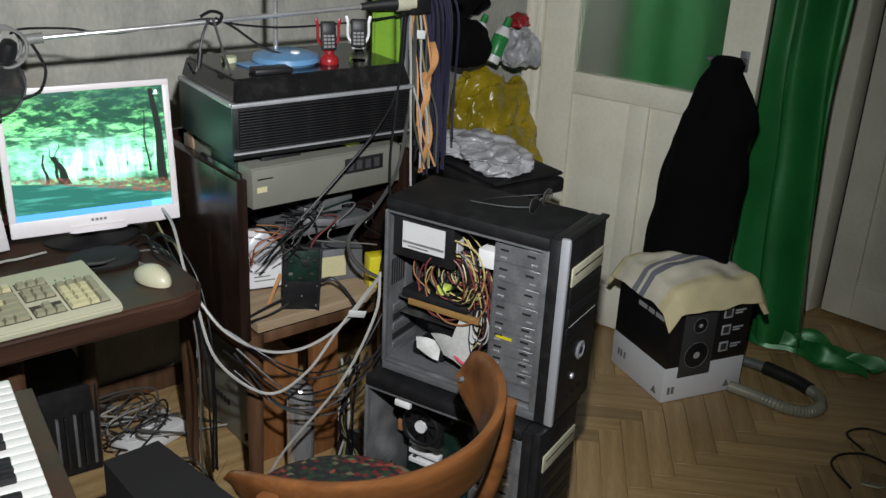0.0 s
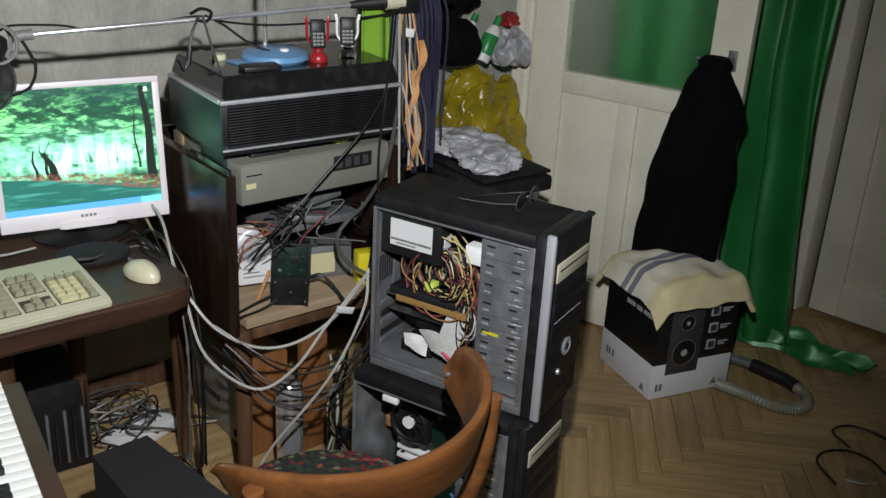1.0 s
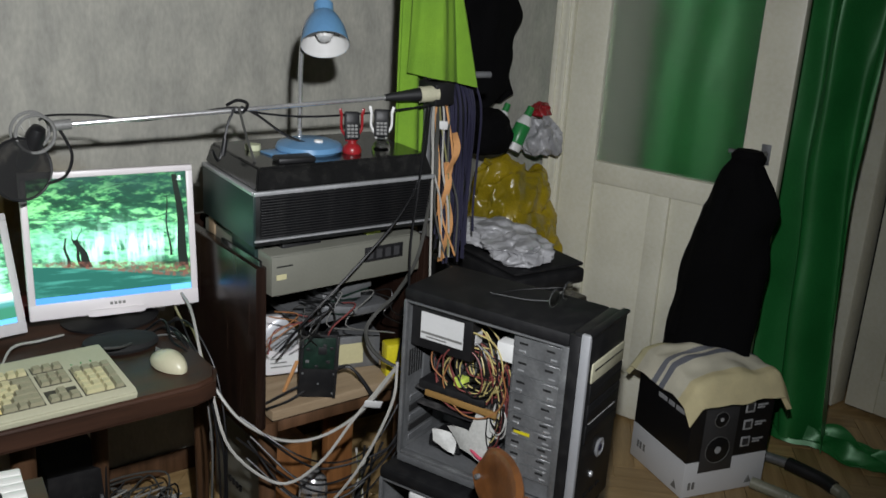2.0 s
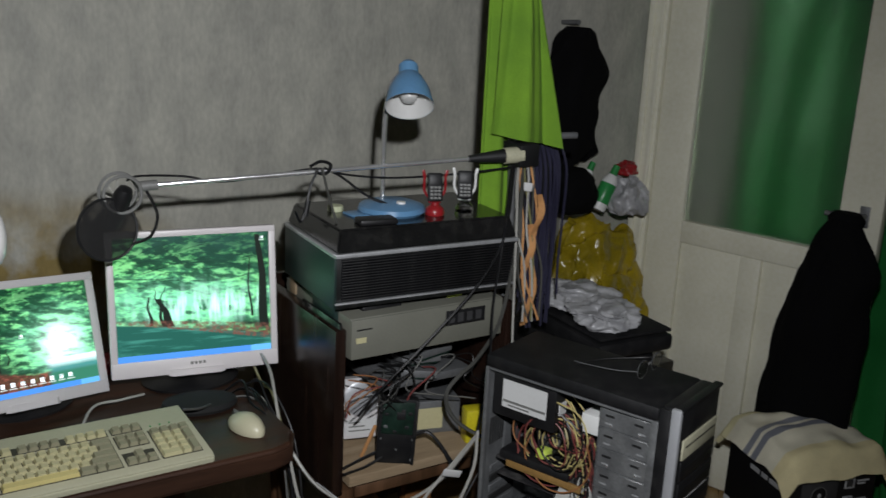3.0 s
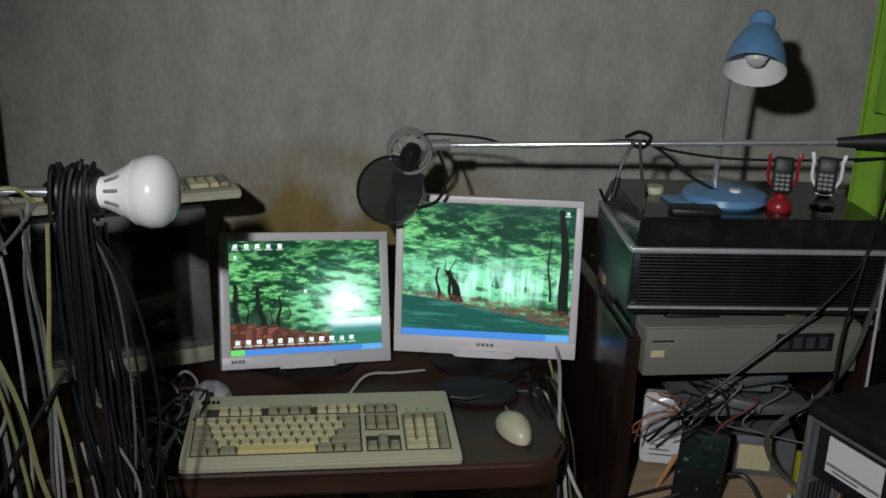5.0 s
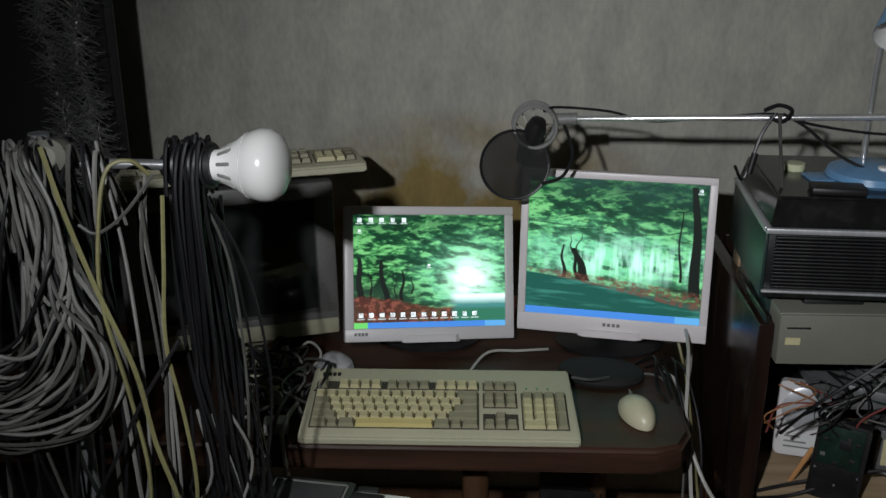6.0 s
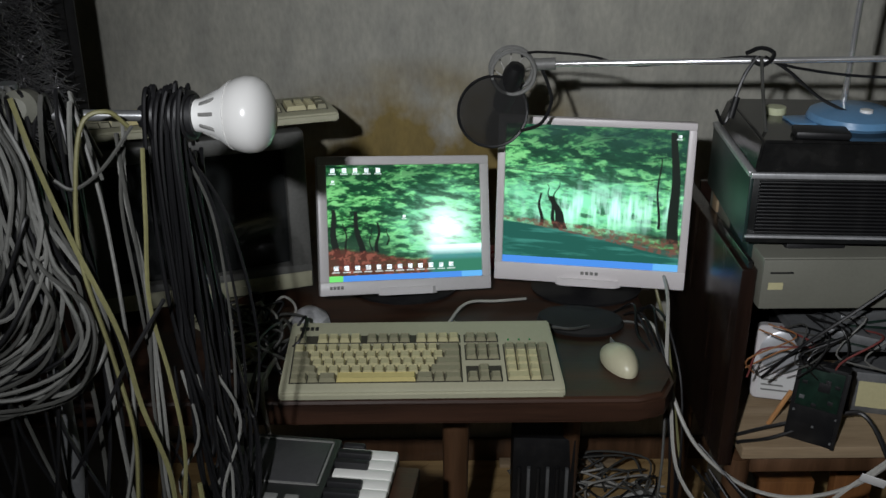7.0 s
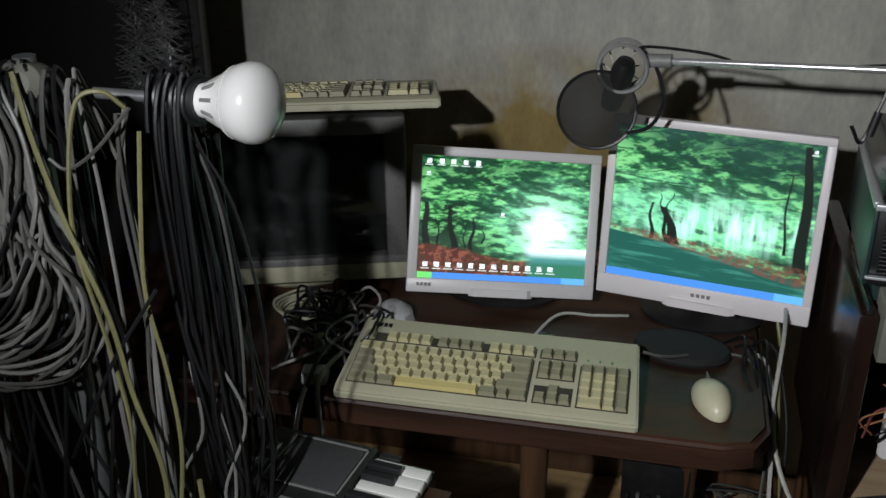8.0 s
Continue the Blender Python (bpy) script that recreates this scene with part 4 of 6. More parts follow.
for r, z in inner:
    ring_list.append([bm.verts.new((max(r, 1e-4) * math.cos(2 * math.pi * k / seg), max(r, 1e-4) * math.sin(2 * math.pi * k / seg), z)) for k in range(seg)])
for p, q in zip(ring_list, ring_list[1:]):
    for k in range(seg):
        bm.faces.new((p[k], p[(k + 1) % seg], q[(k + 1) % seg], q[k]))
bmesh.ops.transform(bm, matrix=head, verts=bm.verts)
part("reflector", bm, M_OPAL, lamp, "white inside of the shade")
part("bulb", lathe(B(), [(0, 0.012), (0.015, 0.016), (0.022, 0.03), (0.015, 0.055), (0.012, 0.08)], 20, head), M_OPAL, lamp)

solo("plastic_puck", lathe(B(), [(0, 0), (0.017, 0), (0.018, 0.004), (0.017, 0.012), (0, 0.013)], 24), M_PUCK, "small pale green plastic puck on the radio", "puck", m=pose(0.645, 1.598, LT))
solo("phone", box(B(), (0, 0, 0), (0.085, 0.045, 0.012), 0.004), M_RUB, "black phone lying on the radio", "phone", m=pose(0.63, 1.45, LT, 0, 0, -8))
solo("blue_sticker", box(B(), (0, 0, 0), (0.05, 0.05, 0.004), 0.001), M_BLUE, "pale blue coaster on the radio", "coaster", m=pose(0.652, 1.52, LT, 0, 0, 5))


def phone_holder(label, at, mat, base_mat, turn):
    """A novelty holder with two raised prongs round a keypad phone."""
    h = thing("phone_holder", label, "phone holder", pose(*at, 0, 0, turn) @ Matrix.Scale(0.86, 4))
    part("base", lathe(B(), [(0, 0), (0.024, 0), (0.026, 0.006), (0.022, 0.018), (0.012, 0.026), (0.011, 0.034), (0, 0.036)], 24), base_mat, h)
    tilt = pose(0, 0, 0.03, -14, 0, 0)
    part("back", box(B(), (-0.017, 0.004, 0), (0.017, 0.011, 0.06), 0.004, tilt), mat, h)
    part("phone_body", box(B(), (-0.02, -0.008, 0.004), (0.02, 0.004, 0.078), 0.005, tilt), M_BLACKDUST, h, "small keypad phone")
    part("phone_screen", box(B(), (-0.015, -0.0095, 0.048), (0.015, -0.0078, 0.072), 0.001, tilt), M_RUB, h)
    for r in range(4):
        for c in range(3):
            part("phone_button", box(B(), (-0.014 + c * 0.01, -0.0095, 0.01 + r * 0.009), (-0.006 + c * 0.01, -0.0078, 0.016 + r * 0.009), 0.0008, tilt), M_GREY, h)
    for s in (-1, 1):
        pts = [tilt @ Vector(p) for p in ((s * 0.012, 0.006, 0.01), (s * 0.026, 0.004, 0.03), (s * 0.028, 0, 0.052), (s * 0.027, -0.004, 0.07))]
        part("prong", tube(B(), pts, 0.0036, 8, 5), mat, h)
        part("thumb", box(B(), (-0.004, -0.003, 0), (0.004, 0.003, 0.02), 0.002, Matrix.Translation(pts[-1]) @ pose(0, 0, -0.004, 0, s * 14, 0)), mat, h)
    return h


phone_holder("red plastic holder with raised prongs holding a black phone", (0.835, 1.487, LT), M_RED, M_RED, -20)
phone_holder("white holder on a clear base holding a black phone", (0.914, 1.487, LT), M_WHITE, M_CLEAR, -28)

# ---- stand with towel and hanging cable bundles ----
stand = thing("stand", "tall dark stand carrying a boom arm and cable bundles", "stand", pose(1.075, 1.525, 0))
part("pole", rod(B(), (0, 0, 0.02), (0, 0, 2.05), 0.012), M_STEELD, stand)
for k in range(3):
    a = radians(100 + 120 * k)
    part("foot", rod(B(), (0, 0, 0.1), (0.16 * math.cos(a), 0.16 * math.sin(a), 0.01), 0.01), M_STEELD, stand)
part("clamp", box(B(), (-0.028, -0.06, 1.262), (0.03, 0.02, 1.315), 0.006), M_RUB, stand)
part("cross_bar", rod(B(), (-0.11, -0.06, 1.93), (0.14, -0.05, 1.93), 0.009), M_STEELD, stand)
part("cable_hook", rod(B(), (-0.01, 0, 1.325), (0.16, -0.03, 1.325), 0.008), M_STEELD, stand)


def towel_place(u, v):
    """One layer of the hung towel, drawn together at the top and flaring to the hem."""
    z = 1.93 - 0.59 * v - 0.035 * v * u
    w = 0.03 + 0.148 * v
    x = 1.008 + 0.064 * v + (u - 0.5) * w
    y = 1.478 + 0.016 * math.sin(u * 8 + v * 1.5) * (0.4 + v) + 0.006 * math.sin(u * 19 + v * 5) - 0.02 * u * v
    return Vector((x, y, z))


towel = thing("towel", "lime green terry towel hanging in folds", "towel")
part("front_fold", sheet(B(), 26, 30, towel_place, 0.005), M_TOWEL, towel)


def towel_back(u, v):
    z = 1.93 - 0.80 * v
    return Vector((1.0 + 0.032 * v + (u - 0.5) * (0.04 + 0.045 * v), 1.53 + 0.012 * math.sin(u * 8 + v), z))


part("back_fold", sheet(B(), 20, 30, towel_back, 0.005), M_TOWEL, towel)

rng = random.Random(11)


def strand(points, r, mat, label, group, jitter=0.0, seg=6):
    pts = [Vector(p) + Vector((rng.uniform(-1, 1), rng.uniform(-1, 1), rng.uniform(-1, 1))) * jitter for p in points]
    return solo("cable", tube(B(), pts, r, seg, 6), mat, label, "cable", group)


for k in range(46):
    x, y = 1.105 + 0.12 * rng.random(), 1.49 + 0.06 * rng.random()
    end = 0.87 + 0.1 * rng.random()
    strand([(1.16 + (x - 1.16) * 0.6, 1.54, 1.335), (x, y - 0.01, 1.25), (x + 0.005, y - 0.01, 1.1), (x - 0.012, y - 0.03, 1.0), (x - 0.03, y - 0.05, end)], 0.0023 + 0.001 * rng.random(), M_NAVY if k % 6 else M_CBLACK, "dark navy cable hanging from the stand", "cables on the tall stand", 0.004)
for k in range(7):
    x = 1.055 + 0.008 * k
    strand([(1.11, 1.53, 1.3), (x, 1.48, 1.24), (x - 0.014 + 0.02 * (k % 2), 1.455, 1.12), (x + 0.014 - 0.02 * (k % 3), 1.44, 1.02), (x, 1.42, 0.9)], 0.0027, (M_CWHITE, M_PEACH, M_CGREY, M_CYEL)[k % 4], "thin pale cable hanging from the stand", "cables on the tall stand", 0.004)
for z0, z1, dx in ((1.13, 1.0, 0.0), (1.03, 0.88, 0.012), (1.2, 1.1, 0.02)):
    def peel(u, v, z0=z0, z1=z1, dx=dx):
        return Vector((1.068 + dx + 0.018 * u + 0.01 * math.sin(v * 5), 1.447 + 0.004 * math.sin(v * 7 + u), z0 + (z1 - z0) * v))
    solo("ribbon_cable", sheet(B(), 3, 14, peel, 0.0015), M_PEACH, "peach flat ribbon cable hanging with the bundle", "ribbon cable")
# long white and black leads sweeping down to the tower
strand([(1.1, 1.53, 1.29), (1.04, 1.44, 1.2), (1.0, 1.4, 1.08), (0.965, 1.39, 0.93), (0.915, 1.4, 0.841), (0.871, 1.4, 0.81), (0.837, 1.4, 0.775), (0.841, 1.4, 0.731), (0.874, 1.39, 0.687), (0.93, 1.36, 0.65)], 0.0048, M_CGREY, "thick grey lead looping down from the stand", "long leads")
strand([(1.07, 1.5, 1.27), (1.015, 1.42, 1.15), (0.99, 1.38, 1.02), (0.98, 1.36, 0.9), (0.97, 1.34, 0.8)], 0.0028, M_CWHITE, "thin white lead hanging from the stand", "long leads")
strand([(1.06, 1.5, 1.26), (0.97, 1.4, 1.13), (0.88, 1.36, 1.04), (0.76, 1.36, 0.93), (0.66, 1.38, 0.83), (0.62, 1.42, 0.75)], 0.0028, M_CBLACK, "thin black lead slanting across the cabinet", "long leads")
strand([(1.03, 1.47, 1.27), (0.95, 1.38, 1.12), (0.92, 1.36, 0.98), (0.905, 1.34, 0.85), (0.87, 1.32, 0.7), (0.84, 1.3, 0.58)], 0.0028, M_CBLACK, "thin black lead hanging past the radio", "long leads")
lab = solo("cable_tag", box(B(), (-0.012, -0.001, -0.008), (0.012, 0.001, 0.012), 0.0008), M_LABEL, "white paper tag on a hanging cable", "tag", m=pose(1.072, 1.462, 1.215, 0, 5, -20))

# two white leads from the desk to the towers
strand([(0.5, 1.68, 0.83), (0.494, 1.6, 0.806), (0.482, 1.52, 0.715), (0.485, 1.48, 0.662), (0.5, 1.42, 0.542), (0.589, 1.36, 0.458), (0.669, 1.32, 0.506), (0.733, 1.28, 0.621), (0.81, 1.235, 0.749)], 0.0036, M_CWHITE, "white lead drooping from desk to tower", "long leads")
strand([(0.44, 1.66, 0.742), (0.473, 1.62, 0.748), (0.484, 1.54, 0.72), (0.49, 1.47, 0.67), (0.527, 1.42, 0.604), (0.602, 1.38, 0.554), (0.681, 1.34, 0.559), (0.748, 1.28, 0.631), (0.8, 1.225, 0.749)], 0.0036, M_CWHITE, "white lead drooping from desk to tower", "long leads")
strand([(0.79, 1.21, 0.77), (0.775, 1.205, 0.671), (0.715, 1.25, 0.496), (0.625, 1.35, 0.293), (0.58, 1.4, 0.15)], 0.0034, M_CWHITE, "white lead hanging behind the tower", "long leads")
solo("cable_tag", box(B(), (-0.02, -0.001, -0.01), (0.02, 0.001, 0.01), 0.0008), M_LABEL, "white paper tag on a drooping lead", "tag", m=pose(0.758, 1.25, 0.66, 20, 10, -20))
for k in range(6):
    z = 0.44 + 0.022 * k
    strand([(0.56 - 0.03 * rng.random(), 1.44, z + 0.06), (0.64, 1.36, z - 0.04), (0.72, 1.32, z - 0.055), (0.8, 1.28, z), (0.86, 1.26, z + 0.1)], 0.002 + 0.001 * rng.random(), (M_CBLACK, M_CBLACK, M_CBLACK, M_CBLACK)[k % 4], "dark lead drooping below the cabinet", "leads below the cabinet", 0.018)

# ---- loose parts in the cabinet ----
lean = pose(0.668, 1.6, 0.61, 80, 0, -14)
bm = prism(B(), rounded(0.1, 0.145, 0.012), 0, 0.026, lean)
bmesh.ops.bevel(bm, geom=list(bm.edges), offset=0.002, segments=1, affect="EDGES")
silver = thing("bare_disk_drive", "silver disk drive leaning upright in the cabinet", "disk drive")
part("shell", bm, M_BEZ, silver)
part("raised_ring", lathe(B(), [(0.0, 0.026), (0.04, 0.026), (0.042, 0.0285), (0.038, 0.03), (0.012, 0.03), (0.011, 0.033), (0, 0.033)], 30, lean @ Matrix.Translation((0.05, 0.095, 0))), M_SILVER, silver)
part("label", box(B(), (0.012, 0.01, 0.0255), (0.088, 0.048, 0.0275), 0, lean), M_LABEL, silver, "white printed label")
for k in range(3):
    part("text_bar", box(B(), (0.018, 0.018 + 0.01 * k, 0.027), (0.07 - 0.012 * k, 0.021 + 0.01 * k, 0.0282), 0, lean), M_GREY, silver)
disk = thing("hard_disk", "dusty hard disk with green board standing on edge", "hard disk", pose(0.69, 1.462, 0.602, 0, 3, -28))
part("body", box(B(), (0, 0, 0), (0.086, 0.024, 0.16), 0.003), M_BLACKDUST, disk)
part("circuit_board", box(B(), (0.007, -0.003, 0.075), (0.079, 0, 0.154), 0.001), M_PCB, disk)
part("frame_edge", box(B(), (0.081, -0.005, 0.002), (0.088, 0.0, 0.159), 0.001), M_BLACK, disk)
for k in range(7):
    x, z = (0.012, 0.04, 0.06, 0.012, 0.034, 0.066, 0.05)[k], (0.12, 0.112, 0.09, 0.09, 0.078, 0.124, 0.13)[k]
    part("chip", box(B(), (x, -0.0052, z), (x + (0.02 if k == 1 else 0.009), -0.0028, z + (0.018 if k == 1 else 0.007)), 0.0006), (M_RUB, M_RUB, M_PCBB, M_STEELD)[k % 4], disk)
for x, z in ((0.008, 0.012), (0.08, 0.012), (0.008, 0.062), (0.08, 0.062), (0.045, 0.036)):
    part("screw", rod(B(), (x, 0.001, z), (x, -0.0015, z), 0.0024, seg=8), M_STEEL, disk)
psu = thing("power_supply", "grey metal power supply with a pale label", "power supply", pose(0.84, 1.545, 0.6, 0, 0, -14))
part("case", box(B(), (0, 0, 0), (0.12, 0.13, 0.086), 0.003), M_STEELD, psu)
part("label", box(B(), (0.012, -0.001, 0.014), (0.075, 0.0005, 0.068)), M_CREAM, psu, "pale paper label")
solo("yellow_box", box(B(), (0, 0, 0), (0.06, 0.04, 0.085), 0.004), M_YELLOW, "bright yellow plastic box in the cabinet", "box", m=pose(0.93, 1.448, 0.6, 0, 0, -15))
solo("orange_strip", box(B(), (0, 0, 0), (0.009, 0.005, 0.085), 0.002), M_PEACH, "orange flat connector strip leaning on the disk", "connector", m=pose(0.672, 1.5, 0.602, 8, 20, 0))
for k in range(4):
    d = thing("disk_drive", "steel disk drive stacked in the cabinet", "disk drive", pose(0.74 + 0.03 * k, 1.47 + 0.02 * (k % 2), 0.8 + 0.014 * k, 3 * k - 4, 6 - 5 * k, 12 * k - 18), "drives in the cabinet")
    part("case", box(B(), (0, 0, 0), (0.1, 0.12, 0.018), 0.003), M_STEEL if k % 2 else M_STEELD, d)
    part("circuit_board", box(B(), (0.01, -0.002, -0.002), (0.09, 0.09, 0.0), 0.0006), M_PCB, d)
solo("drive_shelf", box(B(), (0.70, 1.46, 0.775), (0.94, 1.7, 0.795), 0.003), M_STEELD, "dull steel plate under loose drives", "plate")
box_leg = solo("drive_stand", box(B(), (0.72, 1.6, 0.6), (0.76, 1.69, 0.775), 0.004), M_RUB, "black block under the steel plate", "block")
for k in range(18):
    x = 0.63 + 0.3 * rng.random()
    strand([(x, 1.5, 0.8 + 0.03 * rng.random()), (x + 0.03, 1.44, 0.81 + 0.03 * rng.random()), (x + 0.06 * rng.uniform(-1, 1), 1.43, 0.77 + 0.04 * rng.random()), (x + 0.09 * rng.uniform(-1, 1), 1.45, 0.71 + 0.05 * rng.random())], 0.0013 + 0.0006 * rng.random(), (M_WBLK, M_WRED, M_WBLK, M_CGREY, M_WBLK, M_WORG, M_WBLK, M_CSILV, M_WBLK)[k % 9], "loose coloured wire hanging in the cabinet", "wires in the cabinet", 0.012)
for k in range(2):
    strand([(0.6, 1.44 + 0.02 * k, 0.608), (0.68, 1.46 + 0.02 * k, 0.608), (0.8, 1.47, 0.65 - 0.01 * k), (0.84, 1.45, 0.64), (0.87, 1.4, 0.56)], 0.0035, M_CBLACK, "black lead lying on the plywood shelf", "wires in the cabinet", 0.008)

# ---- computer towers ----
def wire_nest(parent, centre, size, count, mats, r=0.0014):
    for k in range(count):
        pts = []
        a0 = rng.uniform(0, 6.3)
        mid = Vector(centre) + Vector((rng.uniform(-0.4, 0.4) * size[0], rng.uniform(-0.3, 0.3) * size[1], rng.uniform(-0.3, 0.3) * size[2]))
        s, turn, wide = rng.uniform(0.35, 0.8), rng.uniform(0.5, 0.8), rng.uniform(0.6, 1.1)
        for j in range(8):
            a = a0 + j * turn
            pts.append(mid + Vector((0.03 * size[0] * (j - 4) + rng.uniform(-0.08, 0.08) * size[0], math.cos(a) * size[1] * s * wide, math.sin(a) * size[2] * s + 0.004 * (4 - j))))
        part("wire", tube(B(), pts, r, 5, 6), mats[k % len(mats)], parent)


def tower(label, m, W, D, H, full):
    """An open-sided tower: the left side (x = 0) lies open, the front is y = 0."""
    pc = thing("computer_tower", label, "computer", m, "stacked computer towers")
    t = 0.03
    part("top_cover", box(B(), (-0.004, 0.03, H - t), (W + 0.004, D, H), 0.008), M_BLACKDUST, pc, "dusty black top")
    part("base", box(B(), (0, 0.03, 0.0), (W, D, 0.022), 0.003), M_STEELD, pc)
    part("side_panel", box(B(), (W - 0.004, 0.03, 0.022), (W, D, H - t)), M_STEEL, pc)
    part("back_plate", box(B(), (0.004, D - 0.006, 0.022), (W - 0.004, D, H - t), 0.001), M_STEEL, pc)
    part("rear_post", box(B(), (-0.001, D - 0.007, 0.02), (0.012, D + 0.001, H - t), 0.002), M_STEEL, pc)
    part("front_post", box(B(), (-0.001, 0.0305, 0.02), (0.012, 0.046, H - t), 0.002), M_STEEL, pc)
    part("sill", box(B(), (-0.001, 0.042, 0.02), (0.014, D - 0.008, 0.027), 0.001), M_STEEL, pc)
    part("header", box(B(), (-0.0005, 0.042, H - t - 0.005), (0.012, D - 0.008, H - t), 0.001), M_STEELD, pc)
    # front bezel with silver corner strips
    bez = part("front_bezel", box(B(), (0.006, -0.012, 0.004), (W - 0.006, 0.03, H + 0.004), 0.008), M_BLACK, pc)
    trim_mat = M_SILVER if full else M_BLACK
    part("corner_strip", box(B(), (-0.004, -0.012, 0.002), (0.008, 0.008, H + 0.006), 0.004), trim_mat, bez, "silver corner strip" if full else "")
    part("brow", box(B(), (0.0, -0.014, H - 0.002), (W, 0.004, H + 0.006), 0.004), M_BLACK, bez)
    part("black_side", box(B(), (-0.0035, 0.008, 0.002), (0.003, 0.0305, H), 0.002), M_BLACK, pc)
    top = H - 0.055
    for k in range(4):
        z = top - 0.044 * (k + 1)
        cover = part("drive_cover", box(B(), (0.016, -0.0155, z), (W - 0.016, -0.011, z + 0.041), 0.002), M_CREAMP if k == 0 else M_BLACK, bez, "cream disc drive front" if k == 0 else "")
        part("slot", box(B(), (0.026, -0.0165, z + 0.024), (W - 0.026, -0.0154, z + 0.0265)), M_RUB, cover)
    part("label", box(B(), (0.025, -0.0145, 0.2), (W - 0.03, -0.0115, 0.222)), M_LABEL, bez, "pale sticker")
    part("power_button", lathe(B(), [(0, 0), (0.019, 0), (0.021, 0.003), (0.016, 0.005), (0.014, 0.0035), (0, 0.0035)], 28, pose(W * 0.55, -0.012, 0.14, 90)), M_SILVER, bez, "round silver power button")
    if full:
        part("button_lamp", lathe(B(), [(0, 0), (0.008, 0), (0.007, 0.0015), (0, 0.002)], 20, pose(W * 0.55, -0.0155, 0.14, 90)), M_NAVY, bez, "dark blue button centre")
    part("reset_button", lathe(B(), [(0, 0), (0.007, 0), (0.006, 0.004), (0, 0.004)], 16, pose(W * 0.4, -0.012, 0.09, 90)), M_SILVER, bez)
    for k in range(3):
        part("socket", box(B(), (0.05 + 0.03 * k, -0.0135, 0.045), (0.066 + 0.03 * k, -0.0115, 0.051)), M_RUB, bez)
    # drive cage
    c0, c1 = 0.042, 0.158
    cage = part("drive_cage", box(B(), (0.0145, c0, 0.03), (W - 0.008, c1, H - t - 0.002), 0.002), M_STEELD, pc)
    z, n = H - t - 0.012, 0
    while z > 0.07:
        h = 0.042 if z > H * 0.5 else 0.027
        b = part("bay", box(B(), (0.011, c0 + 0.008, z - h + 0.004), (0.017, c1 - 0.006, z), 0.0008, seg=1), M_STEEL, cage)
        for y in (c0 + 0.022, c1 - 0.034):
            part("slot", box(B(), (0.0095, y, z - h * 0.35), (0.0115, y + 0.018, z - h * 0.35 + 0.004)), M_MATTE, b)
            if n % 2 == 0:
                part("screw", rod(B(), (0.0115, y + 0.006, z - h * 0.75), (0.009, y + 0.006, z - h * 0.75), 0.0026, seg=8), M_CHROME, b)
        if full and n == 5:
            part("sticker", box(B(), (0.009, c0 + 0.06, z - 0.014), (0.0112, c1 - 0.02, z - 0.008)), M_YELLOW, b, "yellow sticker")
        part("ridge", box(B(), (0.0095, c0 + 0.004, z - h + 0.0008), (0.0125, c1 - 0.003, z - h + 0.0036)), M_STEEL, cage)
        for y in (c0 + 0.016, c1 - 0.03):
            part("tab", box(B(), (0.0098, y, z - h * 0.72), (0.0114, y + 0.014, z - h * 0.72 + 0.003)), M_ALU, b)
        z -= h
        n += 1
    # board with cooler, cards and power supply
    board = part("motherboard", box(B(), (W - 0.02, c1 + 0.02, 0.05), (W - 0.016, D - 0.012, H - 0.11), 0.001), M_PCB if not full else M_PCBB, pc)
    for k in range(30):
        y, zz = rng.uniform(c1 + 0.03, D - 0.05), rng.uniform(0.07, H - 0.15)
        s = rng.uniform(0.006, 0.022)
        part("chip", box(B(), (W - 0.02 - rng.uniform(0.003, 0.014), y, zz), (W - 0.0195, y + s, zz + s * 0.8), 0.001), (M_RUB, M_GREY, M_STEEL, M_BLUE)[k % 4], board)
    for k in range(9):
        y, zz = rng.uniform(c1 + 0.03, D - 0.03), rng.uniform(0.1, H - 0.13)
        part("capacitor", rod(B(), (W - 0.02, y, zz), (W - 0.036, y, zz), 0.0045, seg=10), (M_ALU, M_NAVY)[k % 2], board)
    if full:
        for k in range(5):
            part("slot_cover", box(B(), (0.03, D - 0.009, 0.036 + 0.024 * k), (0.125, D - 0.0055, 0.052 + 0.024 * k), 0.0008, seg=1), M_MATTE if k % 2 else M_STEELD, pc)
        part("port_plate", box(B(), (0.075, D - 0.009, 0.17), (0.16, D - 0.0055, 0.27), 0.001), M_STEELD, pc)
        for k in range(5):
            part("port", box(B(), (0.13, D - 0.022, 0.176 + 0.019 * k), (0.16, D - 0.0085, 0.19 + 0.019 * k), 0.001), (M_STEEL, M_RUB, M_BLUE)[k % 3], pc)
        for k in range(6):
            part("vent_slot", box(B(), (0.02 + 0.009 * k, D - 0.008, 0.2), (0.024 + 0.009 * k, D - 0.0055, 0.26)), M_MATTE, pc)
        power = part("power_supply", box(B(), (0.016, D - 0.16, H - 0.135), (W - 0.02, D - 0.01, H - t - 0.004), 0.003), M_BLACK, pc, "black power supply")
        part("label", box(B(), (0.0145, D - 0.14, H - 0.112), (0.0165, D - 0.035, H - 0.052)), M_LABEL, power, "white rating label")
        part("label_bar", box(B(), (0.0135, D - 0.138, H - 0.1), (0.0147, D - 0.037, H - 0.095)), M_GREY, power)
        part("label_bar", box(B(), (0.0135, D - 0.1, H - 0.107), (0.0147, D - 0.05, H - 0.104)), M_GREY, power)
        part("tag", box(B(), (0.03, D - 0.1625, H - 0.1), (0.055, D - 0.16, H - 0.075)), M_LABEL, power)
